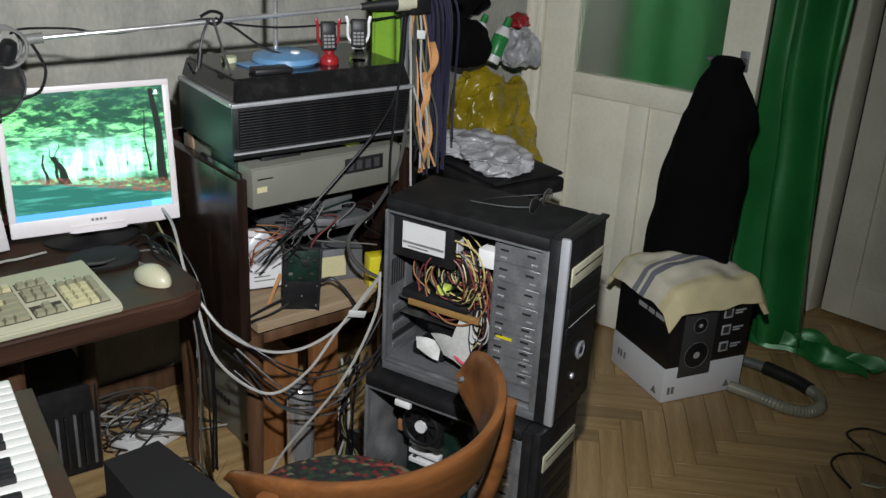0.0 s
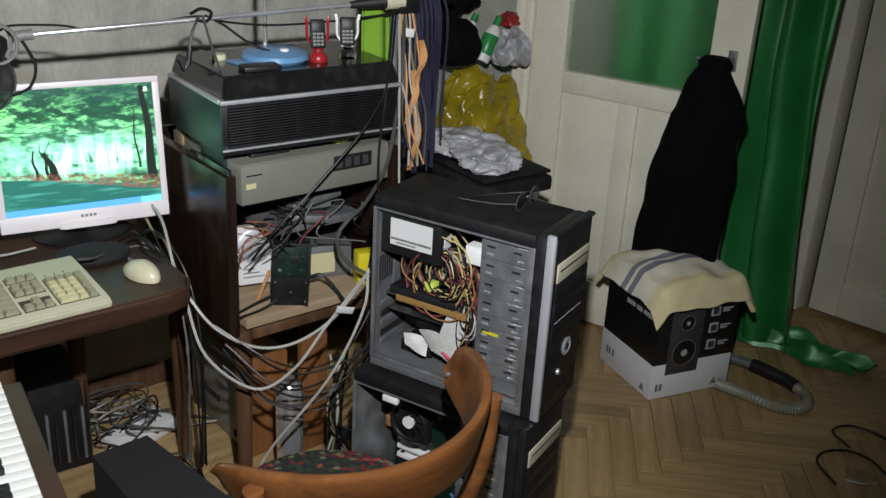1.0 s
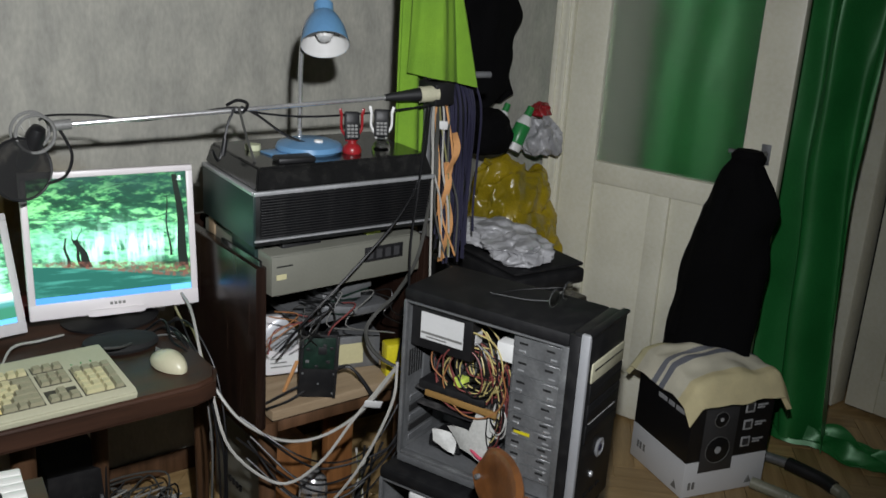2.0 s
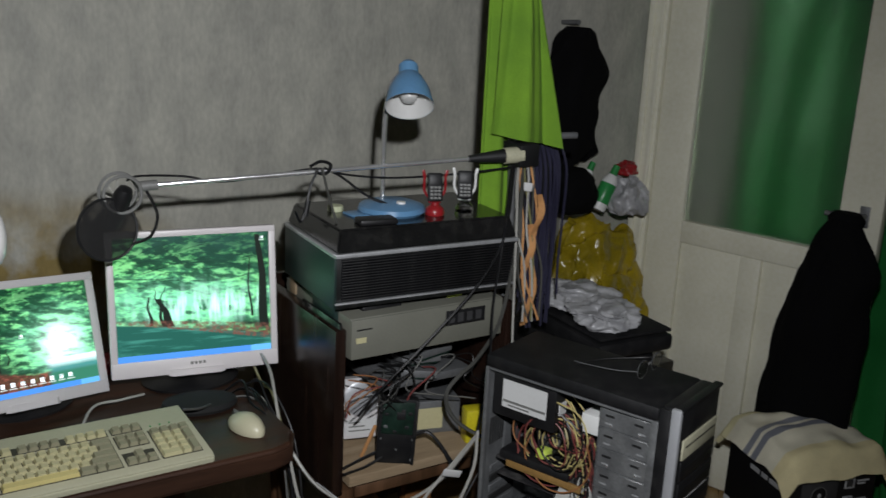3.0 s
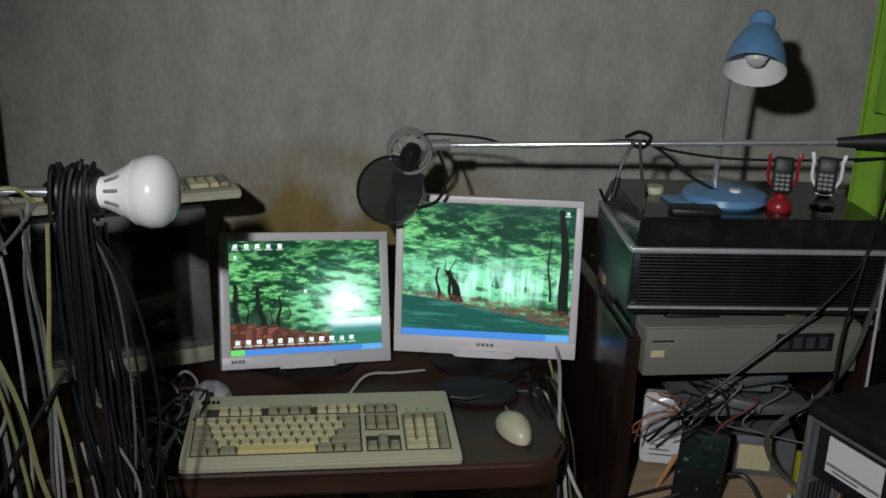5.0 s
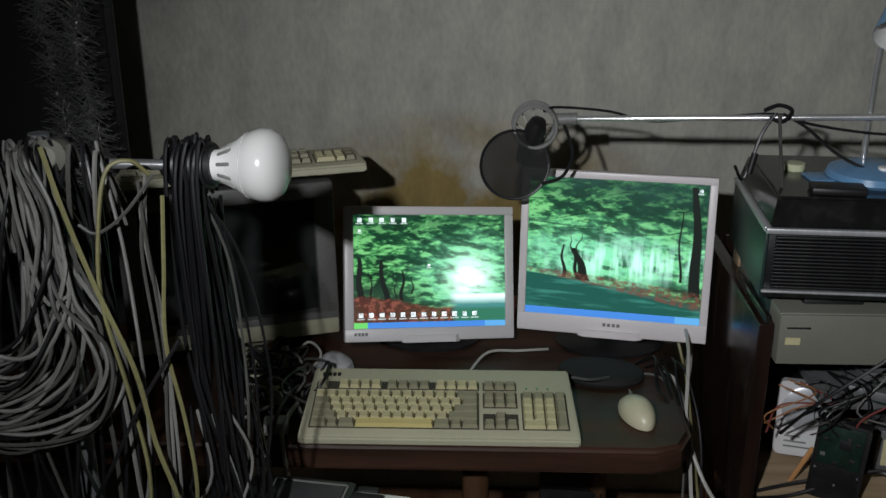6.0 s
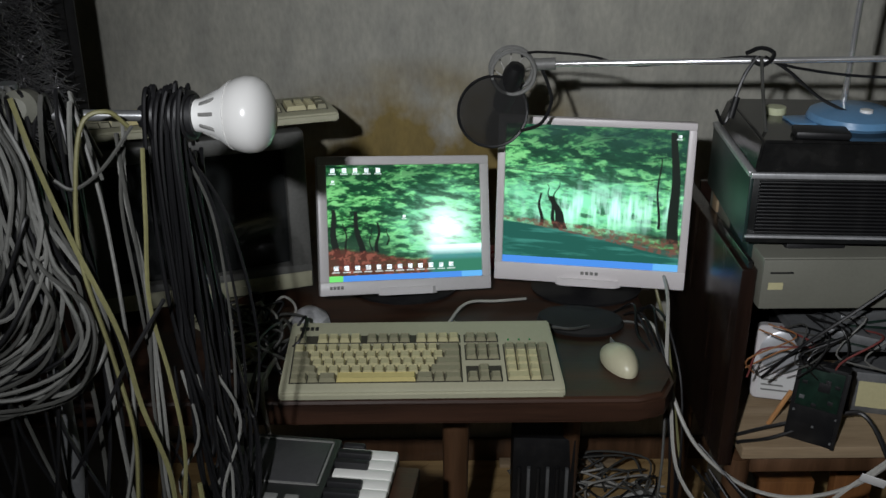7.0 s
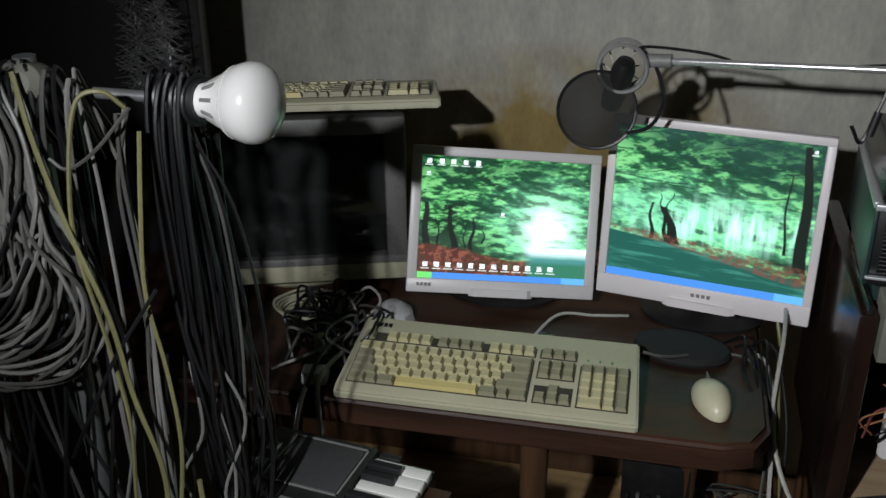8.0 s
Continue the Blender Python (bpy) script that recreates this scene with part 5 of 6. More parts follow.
        card = part("graphics_card", box(B(), (0.03, c1 + 0.03, 0.172), (W - 0.02, D - 0.02, 0.178), 0.001), M_PCBB, pc)
        part("shroud", box(B(), (0.024, c1 + 0.06, 0.178), (W - 0.03, D - 0.03, 0.198), 0.005), M_BLACKDUST, card)
        part("board_edge", box(B(), (0.022, c1 + 0.03, 0.166), (0.03, D - 0.05, 0.18), 0.001), M_PCBO, card)
        part("card", box(B(), (0.04, c1 + 0.05, 0.13), (W - 0.02, D - 0.02, 0.134), 0.001), M_PCBB, pc, "dark expansion card")
        part("plug", box(B(), (0.03, D - 0.14, 0.205), (0.055, D - 0.115, 0.225), 0.002), M_NEON, pc, "pale green plug")
        part("drive_back", box(B(), (0.03, c1, H - 0.115), (W - 0.03, c1 + 0.045, H - 0.075), 0.002), M_WHITE, pc, "pale drive rear")
        cooler = part("cooler", box(B(), (0.07, D - 0.19, 0.215), (W - 0.02, D - 0.09, 0.3), 0.004), M_BLACKDUST, pc)
        for k in range(8):
            part("fin", box(B(), (0.064, D - 0.186 + 0.012 * k, 0.218), (0.07, D - 0.182 + 0.012 * k, 0.297)), M_STEELD, cooler)
        part("fan_ring", tube(B(), [(0.06, D - 0.14 + 0.04 * math.cos(a), 0.258 + 0.04 * math.sin(a)) for a in [2 * math.pi * k / 20 for k in range(21)]], 0.006, 8, 2), M_RUB, cooler)
        wire_nest(pc, (0.045, c1 + 0.105, 0.25), (0.07, 0.12, 0.1), 34, (M_WYEL, M_WBLK, M_WRED, M_WYEL, M_WRED, M_WYEL, M_WBLK, M_WBLK, M_WORG, M_WRED), 0.0017)
        wire_nest(pc, (0.04, c1 + 0.045, 0.18), (0.03, 0.045, 0.11), 12, (M_WBLK, M_WRED, M_WBLK, M_WYEL), 0.0014)
        wire_nest(pc, (0.045, c1 + 0.035, 0.16), (0.04, 0.03, 0.055), 14, (M_WBLK, M_RIBBON, M_WBLK, M_WRED), 0.0018)

        # wide flat ribbons folded over one another: two top corners, then two bottom corners, as (x, y, z)
        for a, b, c, d in (((0.03, 0.345, 0.088), (0.05, 0.292, 0.078), (0.02, 0.335, 0.062), (0.03, 0.285, 0.052)),
                           ((0.036, 0.31, 0.105), (0.03, 0.245, 0.112), (0.028, 0.27, 0.062), (0.024, 0.22, 0.07)),
                           ((0.03, 0.236, 0.168), (0.05, 0.198, 0.165), (0.024, 0.262, 0.07), (0.028, 0.212, 0.056))):
            def ribbon(u, v, a=Vector(a), b=Vector(b), c=Vector(c), d=Vector(d)):
                p = a.lerp(b, u).lerp(c.lerp(d, u), v)
                return p + Vector((-0.003 * math.sin(math.pi * u) * math.sin(2.5 * v + 0.4), 0, 0.006 * math.sin(3 * u + 2 * v)))

            part("ribbon_cable", sheet(B(), 10, 10, ribbon, 0.001), M_RIBBON, pc, "grey flat ribbon cable")
        part("data_cable", tube(B(), [(0.03, c1 + 0.02, 0.1), (0.02, c1 + 0.05, 0.065), (0.03, c1 + 0.09, 0.075), (0.06, c1 + 0.12, 0.06)], 0.004), M_PINK, pc, "pink data cable")
        part("heatsink", box(B(), (0.05, D - 0.13, 0.035), (0.12, D - 0.05, 0.06), 0.003), M_BLACKDUST, pc)
    else:
        fan = part("fan", box(B(), (0.09, D - 0.15, H - 0.20), (0.115, D - 0.05, H - 0.10), 0.006), M_BLACKDUST, pc, "dusty black fan")
        hub_c = Vector((0.086, D - 0.1, H - 0.15))
        part("hub", rod(B(), hub_c + Vector((0.004, 0, 0)), hub_c - Vector((0.004, 0, 0)), 0.015, seg=20), M_WHITE, fan, "white hub")
        part("fan_ring", tube(B(), [hub_c + Vector((0, 0.046 * math.cos(a), 0.046 * math.sin(a))) for a in [2 * math.pi * k / 24 for k in range(25)]], 0.005, 8, 2), M_RUB, fan)
        for k in range(9):
            a = 2 * math.pi * k / 9
            d = Vector((0, math.cos(a), math.sin(a)))
            e = Vector((0, -math.sin(a), math.cos(a)))
            bm = B()
            bm.faces.new([bm.verts.new(p) for p in (hub_c + 0.015 * d - 0.006 * e, hub_c + 0.042 * d + 0.004 * e, hub_c + 0.042 * d + 0.022 * e + Vector((0.008, 0, 0)), hub_c + 0.015 * d + 0.006 * e + Vector((0.006, 0, 0)))])
            bmesh.ops.solidify(bm, geom=list(bm.faces), thickness=0.0012)
            part("blade", bm, M_BLACKDUST, fan)
        for k in range(3):
            part("card_slot", box(B(), (W - 0.04, D - 0.115, 0.212 + 0.026 * k), (W - 0.0195, D - 0.03, 0.224 + 0.026 * k), 0.001), M_WHITE, board, "white card slot")
        part("connector", box(B(), (0.11, D - 0.04, H - 0.2), (0.13, D - 0.02, H - 0.17), 0.002), M_WORG, board, "orange connector")
        for k in range(3):
            part("slot_cover", box(B(), (0.02, D - 0.0075, 0.18 + 0.03 * k), (0.11, D - 0.0045, 0.196 + 0.03 * k)), M_MATTE if k % 2 else M_STEEL, pc)
        part("cage_lip", box(B(), (0.0, D - 0.12, H - 0.055), (0.012, D - 0.08, H - 0.04), 0.002), M_WHITE, pc)
    for x in (0.02, W - 0.04):
        for y in (0.06, D - 0.06):
            part("foot", rod(B(), (x, y, -0.008), (x, y, 0.002), 0.011, seg=12), M_RUB, pc)
    return pc


tower("open black computer tower showing drives, boards and wires", pose(0.935, 0.812, 0.535, 0, 0, 19.7), 0.185, 0.415, 0.412, True)
tower("open black computer tower with a dusty fan, under another", pose(0.905, 0.81, 0.008, 0, 0, 19.7), 0.19, 0.43, 0.519, False)

# glasses and a tiny lamp on the upper tower
specs = thing("spectacles", "folded thin metal-framed spectacles on the tower", "spectacles", pose(1.015, 0.965, 0.9475, 0, 0, 19.7))
for k in range(2):
    ring = [(-0.03 + 0.06 * k + 0.022 * math.cos(a), -0.0, 0.02 + 0.018 * math.sin(a)) for a in [2 * math.pi * j / 16 for j in range(17)]]
    part("rim", tube(B(), ring, 0.0007, 5, 2), M_STEELD, specs)
    lens = part("lens", lathe(B(), [(0, 0), (0.0225, 0), (0.0225, 0.001), (0, 0.001)], 20, pose(-0.03 + 0.06 * k, 0, 0.02, 90) @ Matrix.Diagonal((1, 0.76, 1, 1))), M_CLEAR, specs)
part("bridge", tube(B(), [(-0.007, 0, 0.022), (0, 0, 0.026), (0.007, 0, 0.022)], 0.001, 5), M_CHROME, specs)
part("temple", tube(B(), [(-0.054, 0, 0.022), (-0.055, 0.05, 0.012), (-0.05, 0.12, 0.004), (-0.045, 0.14, 0.002)], 0.0011, 5), M_STEELD, specs)
part("temple", tube(B(), [(0.054, 0, 0.022), (0.05, 0.04, 0.01), (0.0, 0.1, 0.004), (-0.06, 0.13, 0.002)], 0.0013, 5), M_RUB, specs)

# ---- carton with a towel on it, coat, hose ----
carton = thing("carton", "black and white loudspeaker carton with printed pictures", "box", pose(1.96, 1.275, 0, 0, 0, -15.3))
KW, KD, KH = 0.312, 0.295, 0.37
part("lower_band", box(B(), (0, 0, 0.002), (KW, KD, 0.125), 0.003), M_CARDW, carton, "white lower band")
part("upper_band", box(B(), (0.0006, 0.0006, 0.1245), (KW - 0.0006, KD - 0.0006, KH), 0.003), M_CARDB, carton, "glossy black upper band")
pic = part("printed_loudspeaker", box(B(), (0.05, -0.0015, 0.085), (0.175, 0.0008, 0.33), 0.0005), M_CARDG, carton, "printed picture of a loudspeaker")
for cz, r in ((0.265, 0.026), (0.16, 0.045)):
    part("printed_cone", lathe(B(), [(0, 0), (r, 0), (r * 0.92, 0.0012), (r * 0.4, 0.0012), (r * 0.36, 0.0022), (0, 0.0022)], 32, pose(0.112, -0.0015, cz, 90)), M_CARDB, pic)
    part("printed_ring", tube(B(), [(0.112 + r * math.cos(a), -0.002, cz + r * math.sin(a)) for a in [2 * math.pi * k / 28 for k in range(29)]], 0.001, 5, 2), M_GREY, pic)
    part("printed_cap", lathe(B(), [(0, 0), (r * 0.3, 0), (0, 0.001)], 20, pose(0.112, -0.0036, cz, 90)), M_PRINT, pic)
for k in range(3):
    part("printed_icon", box(B(), (0.2, -0.0012, 0.155 + 0.06 * k), (0.235, 0.0008, 0.19 + 0.06 * k), 0.0005), M_PRINT, carton)
    part("printed_icon", box(B(), (0.206, -0.002, 0.161 + 0.06 * k), (0.229, 0.0, 0.184 + 0.06 * k), 0.0005), M_CARDG, carton)
    for j in range(2):
        part("text_bar", box(B(), (0.245, -0.0012, 0.175 + 0.06 * k - 0.009 * j), (0.285 - 0.012 * j, 0.0008, 0.18 + 0.06 * k - 0.009 * j)), M_PRINT, carton)
for j, (y0, y1) in enumerate(((0.04, 0.085), (0.095, 0.125), (0.135, 0.18))):
    part("text_bar", box(B(), (-0.001, y0, 0.275), (0.0012, y1, 0.29)), M_PRINT, carton)
for x in (0.02, 0.035):
    part("text_bar", box(B(), (x, -0.001, 0.03), (x + 0.01, 0.001, 0.055)), M_GREY, carton)
part("printed_mark", prism(B(), [(0.24, 0.02), (0.268, 0.02), (0.254, 0.046)], -0.001, 0.001, Matrix(((1, 0, 0, 0), (0, 0, 1, 0), (0, 1, 0, 0), (0, 0, 0, 1)))), M_GREY, carton)
part("printed_mark", prism(B(), [(0.03, 0.02), (0.058, 0.02), (0.044, 0.046)], -0.001, 0.001, Matrix(((0, 0, 1, 0), (1, 0, 0, 0), (0, 1, 0, 0), (0, 0, 0, 1)))), M_GREY, carton)
for y in (0.215, 0.235, 0.25):
    part("text_bar", box(B(), (-0.001, y, 0.05), (0.001, y + 0.01, 0.075)), M_GREY, carton)


def cover_place(u, v):
    """Towel laid over the carton: it sags over both edges."""
    x, y = -0.04 + 0.385 * u, -0.04 + 0.36 * v
    drop = 0.0
    for over in (-x, x - KW, -y, y - KD):
        if over > 0:
            drop += over * 1.4
    z = KH + 0.022 + 0.045 * math.sin(math.pi * u) * math.sin(math.pi * v) - drop + 0.014 * noise.noise((u * 5, v * 5, 2))
    return Vector((x, y, z))


bm = B()
uv = bm.loops.layers.uv.new("UVMap")
n_u, n_v = 40, 40
grid = [[bm.verts.new(cover_place(i / n_u, j / n_v)) for j in range(n_v + 1)] for i in range(n_u + 1)]
for i in range(n_u):
    for j in range(n_v):
        f = bm.faces.new((grid[i][j], grid[i + 1][j], grid[i + 1][j + 1], grid[i][j + 1]))
        for loop, (a, b) in zip(f.loops, ((i, j), (i + 1, j), (i + 1, j + 1), (i, j + 1))):
            loop[uv].uv = (b / n_v, a / n_u)
bm.normal_update()
bmesh.ops.solidify(bm, geom=list(bm.faces), thickness=0.016)
cover = solo("folded_towel", bm, M_STRIPE, "faded cream towel with grey stripes on the carton", "towel", m=pose(1.96, 1.275, 0, 0, 0, -15.3))


def coat_place(u, v):
    """A limp coat hung by its collar on the door handle."""
    a = 2 * math.pi * u
    w = 0.026 + 0.094 * min(1, v * 3.6) ** 0.75 - 0.014 * math.exp(-((v - 0.42) / 0.12) ** 2) + 0.026 * v
    d = 0.025 + 0.05 * min(1, v * 2)
    fold = 1 + 0.09 * math.sin(a * 4 + v * 3) * v + 0.1 * noise.noise((math.cos(a) * 2, math.sin(a) * 2, v * 5))
    return Vector((w * math.cos(a) * fold - 0.004 - 0.04 * v + 0.022 * max(0.0, 1 - abs(v - 0.24) * 7), d * math.sin(a) * fold, -0.68 * v + 0.03 * math.cos(a) * v + 0.015 * math.sin(a * 3) * v))


coat = thing("coat", "black wool coat hanging on the door handle", "coat", leaf.matrix_basis @ Matrix.Translation((LW - 0.075, -0.08, 1.06)))
part("body", sheet(B(), 48, 40, coat_place), M_COAT, coat)


def sleeve(u, v):
    a = 2 * math.pi * u
    return Vector((-0.045 - 0.09 * v + 0.034 * math.cos(a), -0.02 + 0.035 * math.sin(a), -0.1 - 0.52 * v + 0.01 * math.sin(a * 2 + v * 9)))


part("sleeve", sheet(B(), 20, 20, sleeve), M_COAT, coat)
part("collar", lathe(B(), [(0.0, 0.012), (0.04, 0.008), (0.055, -0.01), (0.05, -0.03), (0.0, -0.035)], 20, Matrix.Diagonal((1, 0.7, 1, 1))), M_COAT, coat)

hose = thing("vacuum_hose", "grey ribbed vacuum hose with black grip on the floor", "hose")
line = smooth_line([(2.2, 1.19, 0.03), (2.235, 1.09, 0.022), (2.25, 1.0, 0.022), (2.29, 0.95, 0.022), (2.35, 0.945, 0.022), (2.395, 0.98, 0.025), (2.405, 1.025, 0.03)], 14)
bm = B()
tube(bm, line, 0.019, 12, 1, taper=lambda u: 1 + 0.09 * math.sin(u * 260))
part("ribbed_tube", bm, M_HOSE, hose)
part("grip", tube(B(), [(2.405, 1.02, 0.03), (2.41, 1.07, 0.034), (2.405, 1.13, 0.036), (2.4, 1.19, 0.036)], 0.023, 12), M_RUB, hose, "black grip")
part("metal_tube", tube(B(), [(2.4, 1.185, 0.036), (2.385, 1.25, 0.034), (2.36, 1.33, 0.03)], 0.017, 12), M_STEEL, hose, "steel tube")

lead = solo("lead_on_floor", tube(B(), [(2.05, 0.66, 0.006), (2.1, 0.75, 0.008), (2.17, 0.77, 0.007), (2.24, 0.73, 0.006), (2.25, 0.66, 0.006), (2.22, 0.58, 0.006), (2.3, 0.52, 0.006)], 0.004), M_CBLACK, "black lead curling on the parquet", "cable")
solo("lead_on_floor", tube(B(), [(2.26, 0.74, 0.006), (2.3, 0.82, 0.007), (2.38, 0.8, 0.006), (2.4, 0.7, 0.006), (2.34, 0.6, 0.006)], 0.004), M_CBLACK, "black lead curling on the parquet", "cable")
solo("clear_bottle", lathe(B(), [(0, 0), (0.02, 0), (0.021, 0.05), (0.01, 0.07), (0.009, 0.085), (0, 0.086)], 20), M_CLEAR, "small clear bottle lying by the lead", "bottle", m=pose(2.1, 0.66, 0.021, 90, 0, 30))
for k in range(5):
    solo("lead_on_floor", tube(B(), [(1.75 + 0.03 * k, 1.75, 0.02), (1.85, 1.7 - 0.03 * k, 0.05 + 0.015 * k), (1.95, 1.68, 0.03 + 0.02 * k), (2.05, 1.75 - 0.02 * k, 0.015)], 0.004), M_CBLACK if k % 2 else M_CGREY, "lead heaped behind the carton", "cable")

# ---- chair ----
chair = thing("chair", "bentwood chair with curved back and patterned woven seat", "chair", pose(0.46, 0.845, 0))
R = 0.255


def back_place(u, v):
    """The bent back band: it lies round the sitter, thick at the middle, rounded off at both ends."""
    a = radians(-168 + 166 * u)
    end = (1 - abs(2 * u - 1) ** 6) ** 0.5
    c, s = math.cos(2 * math.pi * v), math.sin(2 * math.pi * v)
    tall, thick = 0.052 * (0.25 + 0.75 * end) + 0.02 * u**3 * end, 0.0125 * (0.5 + 0.5 * end)
    sq = lambda q: math.copysign(abs(q) ** 0.55, q)
    r = R + thick * sq(c) + 0.012 * sq(s)
    return Vector((r * math.cos(a), r * math.sin(a), 0.712 + 0.02 * u**2 + tall * sq(s)))


bm = B()
n_u, n_v = 60, 20
grid = [[bm.verts.new(back_place(i / n_u, j / n_v)) for j in range(n_v)] for i in range(n_u + 1)]
for i in range(n_u):
    for j in range(n_v):
        bm.faces.new((grid[i][j], grid[i + 1][j], grid[i + 1][(j + 1) % n_v], grid[i][(j + 1) % n_v]))
bm.faces.new(grid[0]), bm.faces.new(grid[-1][::-1])
part("backrest", bm, M_CHAIR, chair, "bent beech back")
for a in (-32, -148):
    c, s = math.cos(radians(a)), math.sin(radians(a))
    part("back_post", tube(B(), [(0.2 * c, 0.2 * s, 0.0), (0.23 * c, 0.23 * s, 0.42), (0.272 * c, 0.272 * s, 0.6), (0.284 * c, 0.284 * s, 0.735)], 0.017, 10), M_CHAIR, chair)
    part("screw", rod(B(), ((R - 0.008) * math.cos(radians(-163 if a < -90 else -6)), (R - 0.008) * math.sin(radians(-163 if a < -90 else -6)), 0.72), ((R - 0.02) * math.cos(radians(-163 if a < -90 else -6)), (R - 0.02) * math.sin(radians(-163 if a < -90 else -6)), 0.72), 0.005, seg=10), M_STEELD, chair)
for a in (40, 140):
    c, s = math.cos(radians(a)), math.sin(radians(a))
    part("leg", rod(B(), (0.22 * c, 0.22 * s + 0.04, 0), (0.17 * c, 0.17 * s + 0.04, 0.42), 0.013, 0.02), M_CHAIR, chair)
part("seat_frame", lathe(B(), [(0.0, 0.405), (0.2, 0.405), (0.212, 0.42), (0.205, 0.438), (0, 0.438)], 40, Matrix.Translation((0.02, 0.045, 0))), M_CHAIR, chair)
bm = lathe(B(), [(0, 0.438), (0.196, 0.438), (0.206, 0.45), (0.198, 0.464), (0.15, 0.474), (0.07, 0.479), (0, 0.48)], 44, Matrix.Translation((0.02, 0.045, 0)))
part("cushion", bm, M_SEAT, chair, "red, green and black woven cushion")

# ---- piano keyboard on its crossed stand ----
synth = thing("piano_keyboard", "black and white electronic piano keyboard on a folding stand", "keyboard", pose(-0.242, 1.238, 0.728, 0, 0, -8))
SL = 0.98
body = part("body", box(B(), (0, -SL, 0), (0.25, 0, 0.03), 0.006), M_BLACK, synth)
part("panel", box(B(), (0.0, -SL, 0.03), (0.165, 0, 0.046), 0.008), M_BLACK, synth)
part("end_cheek", box(B(), (0.165, -0.012, 0.03), (0.2, 0, 0.041), 0.005), M_BLACK, synth)
part("side_rail", box(B(), (0.25, -SL, 0.0), (0.285, -0.03, 0.024), 0.003), M_DESK, synth, "brown wooden edge")
part("control_field", box(B(), (0.045, -0.115, 0.045), (0.15, -0.018, 0.0472), 0.001), M_CARDG, synth)
for lo, hi in (((0.04, -0.12), (0.155, -0.117)), ((0.04, -0.016), (0.155, -0.013)), ((0.152, -0.12), (0.155, -0.013)), ((0.038, -0.12), (0.041, -0.013))):
    part("printed_line", box(B(), (*lo, 0.0455), (*hi, 0.0476)), M_GREY, synth)
for k in range(8):
    part("text_bar", box(B(), (0.012, -0.06 - 0.04 * k, 0.0455), (0.03, -0.04 - 0.04 * k, 0.0468)), M_GREY, synth)
for k in range(12):
    part("button", box(B(), (0.055 + 0.03 * (k % 3), -0.16 - 0.03 * (k // 3), 0.045), (0.075 + 0.03 * (k % 3), -0.146 - 0.03 * (k // 3), 0.05), 0.002), M_GREY, synth)
wk = mesh_of("white_key", box(B(), (0.166, -0.0226, 0.028), (0.252, 0, 0.043), 0.003))
wk.materials.append(M_IVORY)
bk = mesh_of("black_key", box(B(), (0.166, -0.006, 0.035), (0.215, 0.006, 0.054), 0.0025))
bk.materials.append(M_RUB)
for k in range(41):
    y = -0.02 - 0.0232 * k
    if y < -SL + 0.03:
        break
    part("white_key", wk, M_IVORY, synth, m=Matrix.Translation((0, y, 0)))
    if k % 7 not in (2, 6):
        part("black_key", bk, M_RUB, synth, m=Matrix.Translation((0, y - 0.0228, 0)))
for y in (-0.2, -0.8):
    for s in (0, 1):
        a, b = ((0.02, y, 0.0), (0.28, y + 0.02, -0.716)) if s else ((0.24, y + 0.024, 0.0), (0.0, y + 0.044, -0.716))
        part("stand_tube", rod(B(), a, b, 0.0125), M_STEELD, synth, "grey steel stand tube")
solo("foot_rest", prism(B(), [(0.0, 0.0), (0.12, 0.02), (0.2, -0.3), (0.04, -0.33)], 0.0, 0.44), M_FOAM, "dark angular padded stool under the desk", "stool", m=pose(0.2, 1.34, 0.0, 0, 0, -6))

# ---- cable stand with a clip-on bulb ----
rack = thing("cable_stand", "thin metal stand with arm holding draped cables", "stand", pose(-0.42, 1.02, 0))
part("pole", rod(B(), (0, 0.03, 0.03), (0, 0.03, 1.36), 0.0125), M_STEELD, rack)
part("knob", lathe(B(), [(0, -0.02), (0.017, -0.02), (0.02, -0.01), (0.02, 0.012), (0.012, 0.022), (0, 0.023)], 20, pose(0.03, -0.005, 1.342, 80, 0, 0)), M_VCR, rack)
part("arm", rod(B(), (-0.45, -0.02, 1.345), (0.16, 0.03, 1.322), 0.0065), M_STEEL, rack)
for k in range(3):
    a = radians(-80 + 120 * k)
    part("foot", rod(B(), (0, 0.03, 0.12), (0.2 * math.cos(a), 0.03 + 0.2 * math.sin(a), 0.012), 0.01), M_STEELD, rack)

bulb = thing("led_bulb", "large white LED bulb in a taped black holder, unlit", "bulb", pose(-0.211, 1.05, 1.322, 0, 87, -8) @ Matrix.Diagonal((0.97, 0.97, 0.78, 1)))
part("dome", lathe(B(), [(0.039, 0.055), (0.0425, 0.064), (0.045, 0.078), (0.0435, 0.092), (0.037, 0.104), (0.025, 0.112), (0.012, 0.1155), (0, 0.1165)], 40), M_OPAL, bulb, "opal dome")
part("body", lathe(B(), [(0.0, 0.0), (0.019, 0.0), (0.0205, 0.012), (0.026, 0.03), (0.036, 0.047), (0.0405, 0.055), (0.0, 0.056)], 40), M_WHITE, bulb)
# no ribs: grey boxes whose colour stands for the dark inside of cooling slots
for k in range(10):
    part("dark_slot_inlay", box(B(), (0.0225, -0.0022, 0.012), (0.0262, 0.0022, 0.04), 0.0015, Matrix.Rotation(2 * math.pi * k / 10, 4, "Z") @ pose(0, 0, 0, 0, 20, 0) @ Matrix.Translation((-0.0095, 0, 0.006))), M_GREY, bulb)
part("holder", lathe(B(), [(0, -0.085), (0.013, -0.085), (0.022, -0.06), (0.025, -0.03), (0.024, 0.0), (0, 0.004)], 24), M_RUB, bulb, "black holder wound with tape")
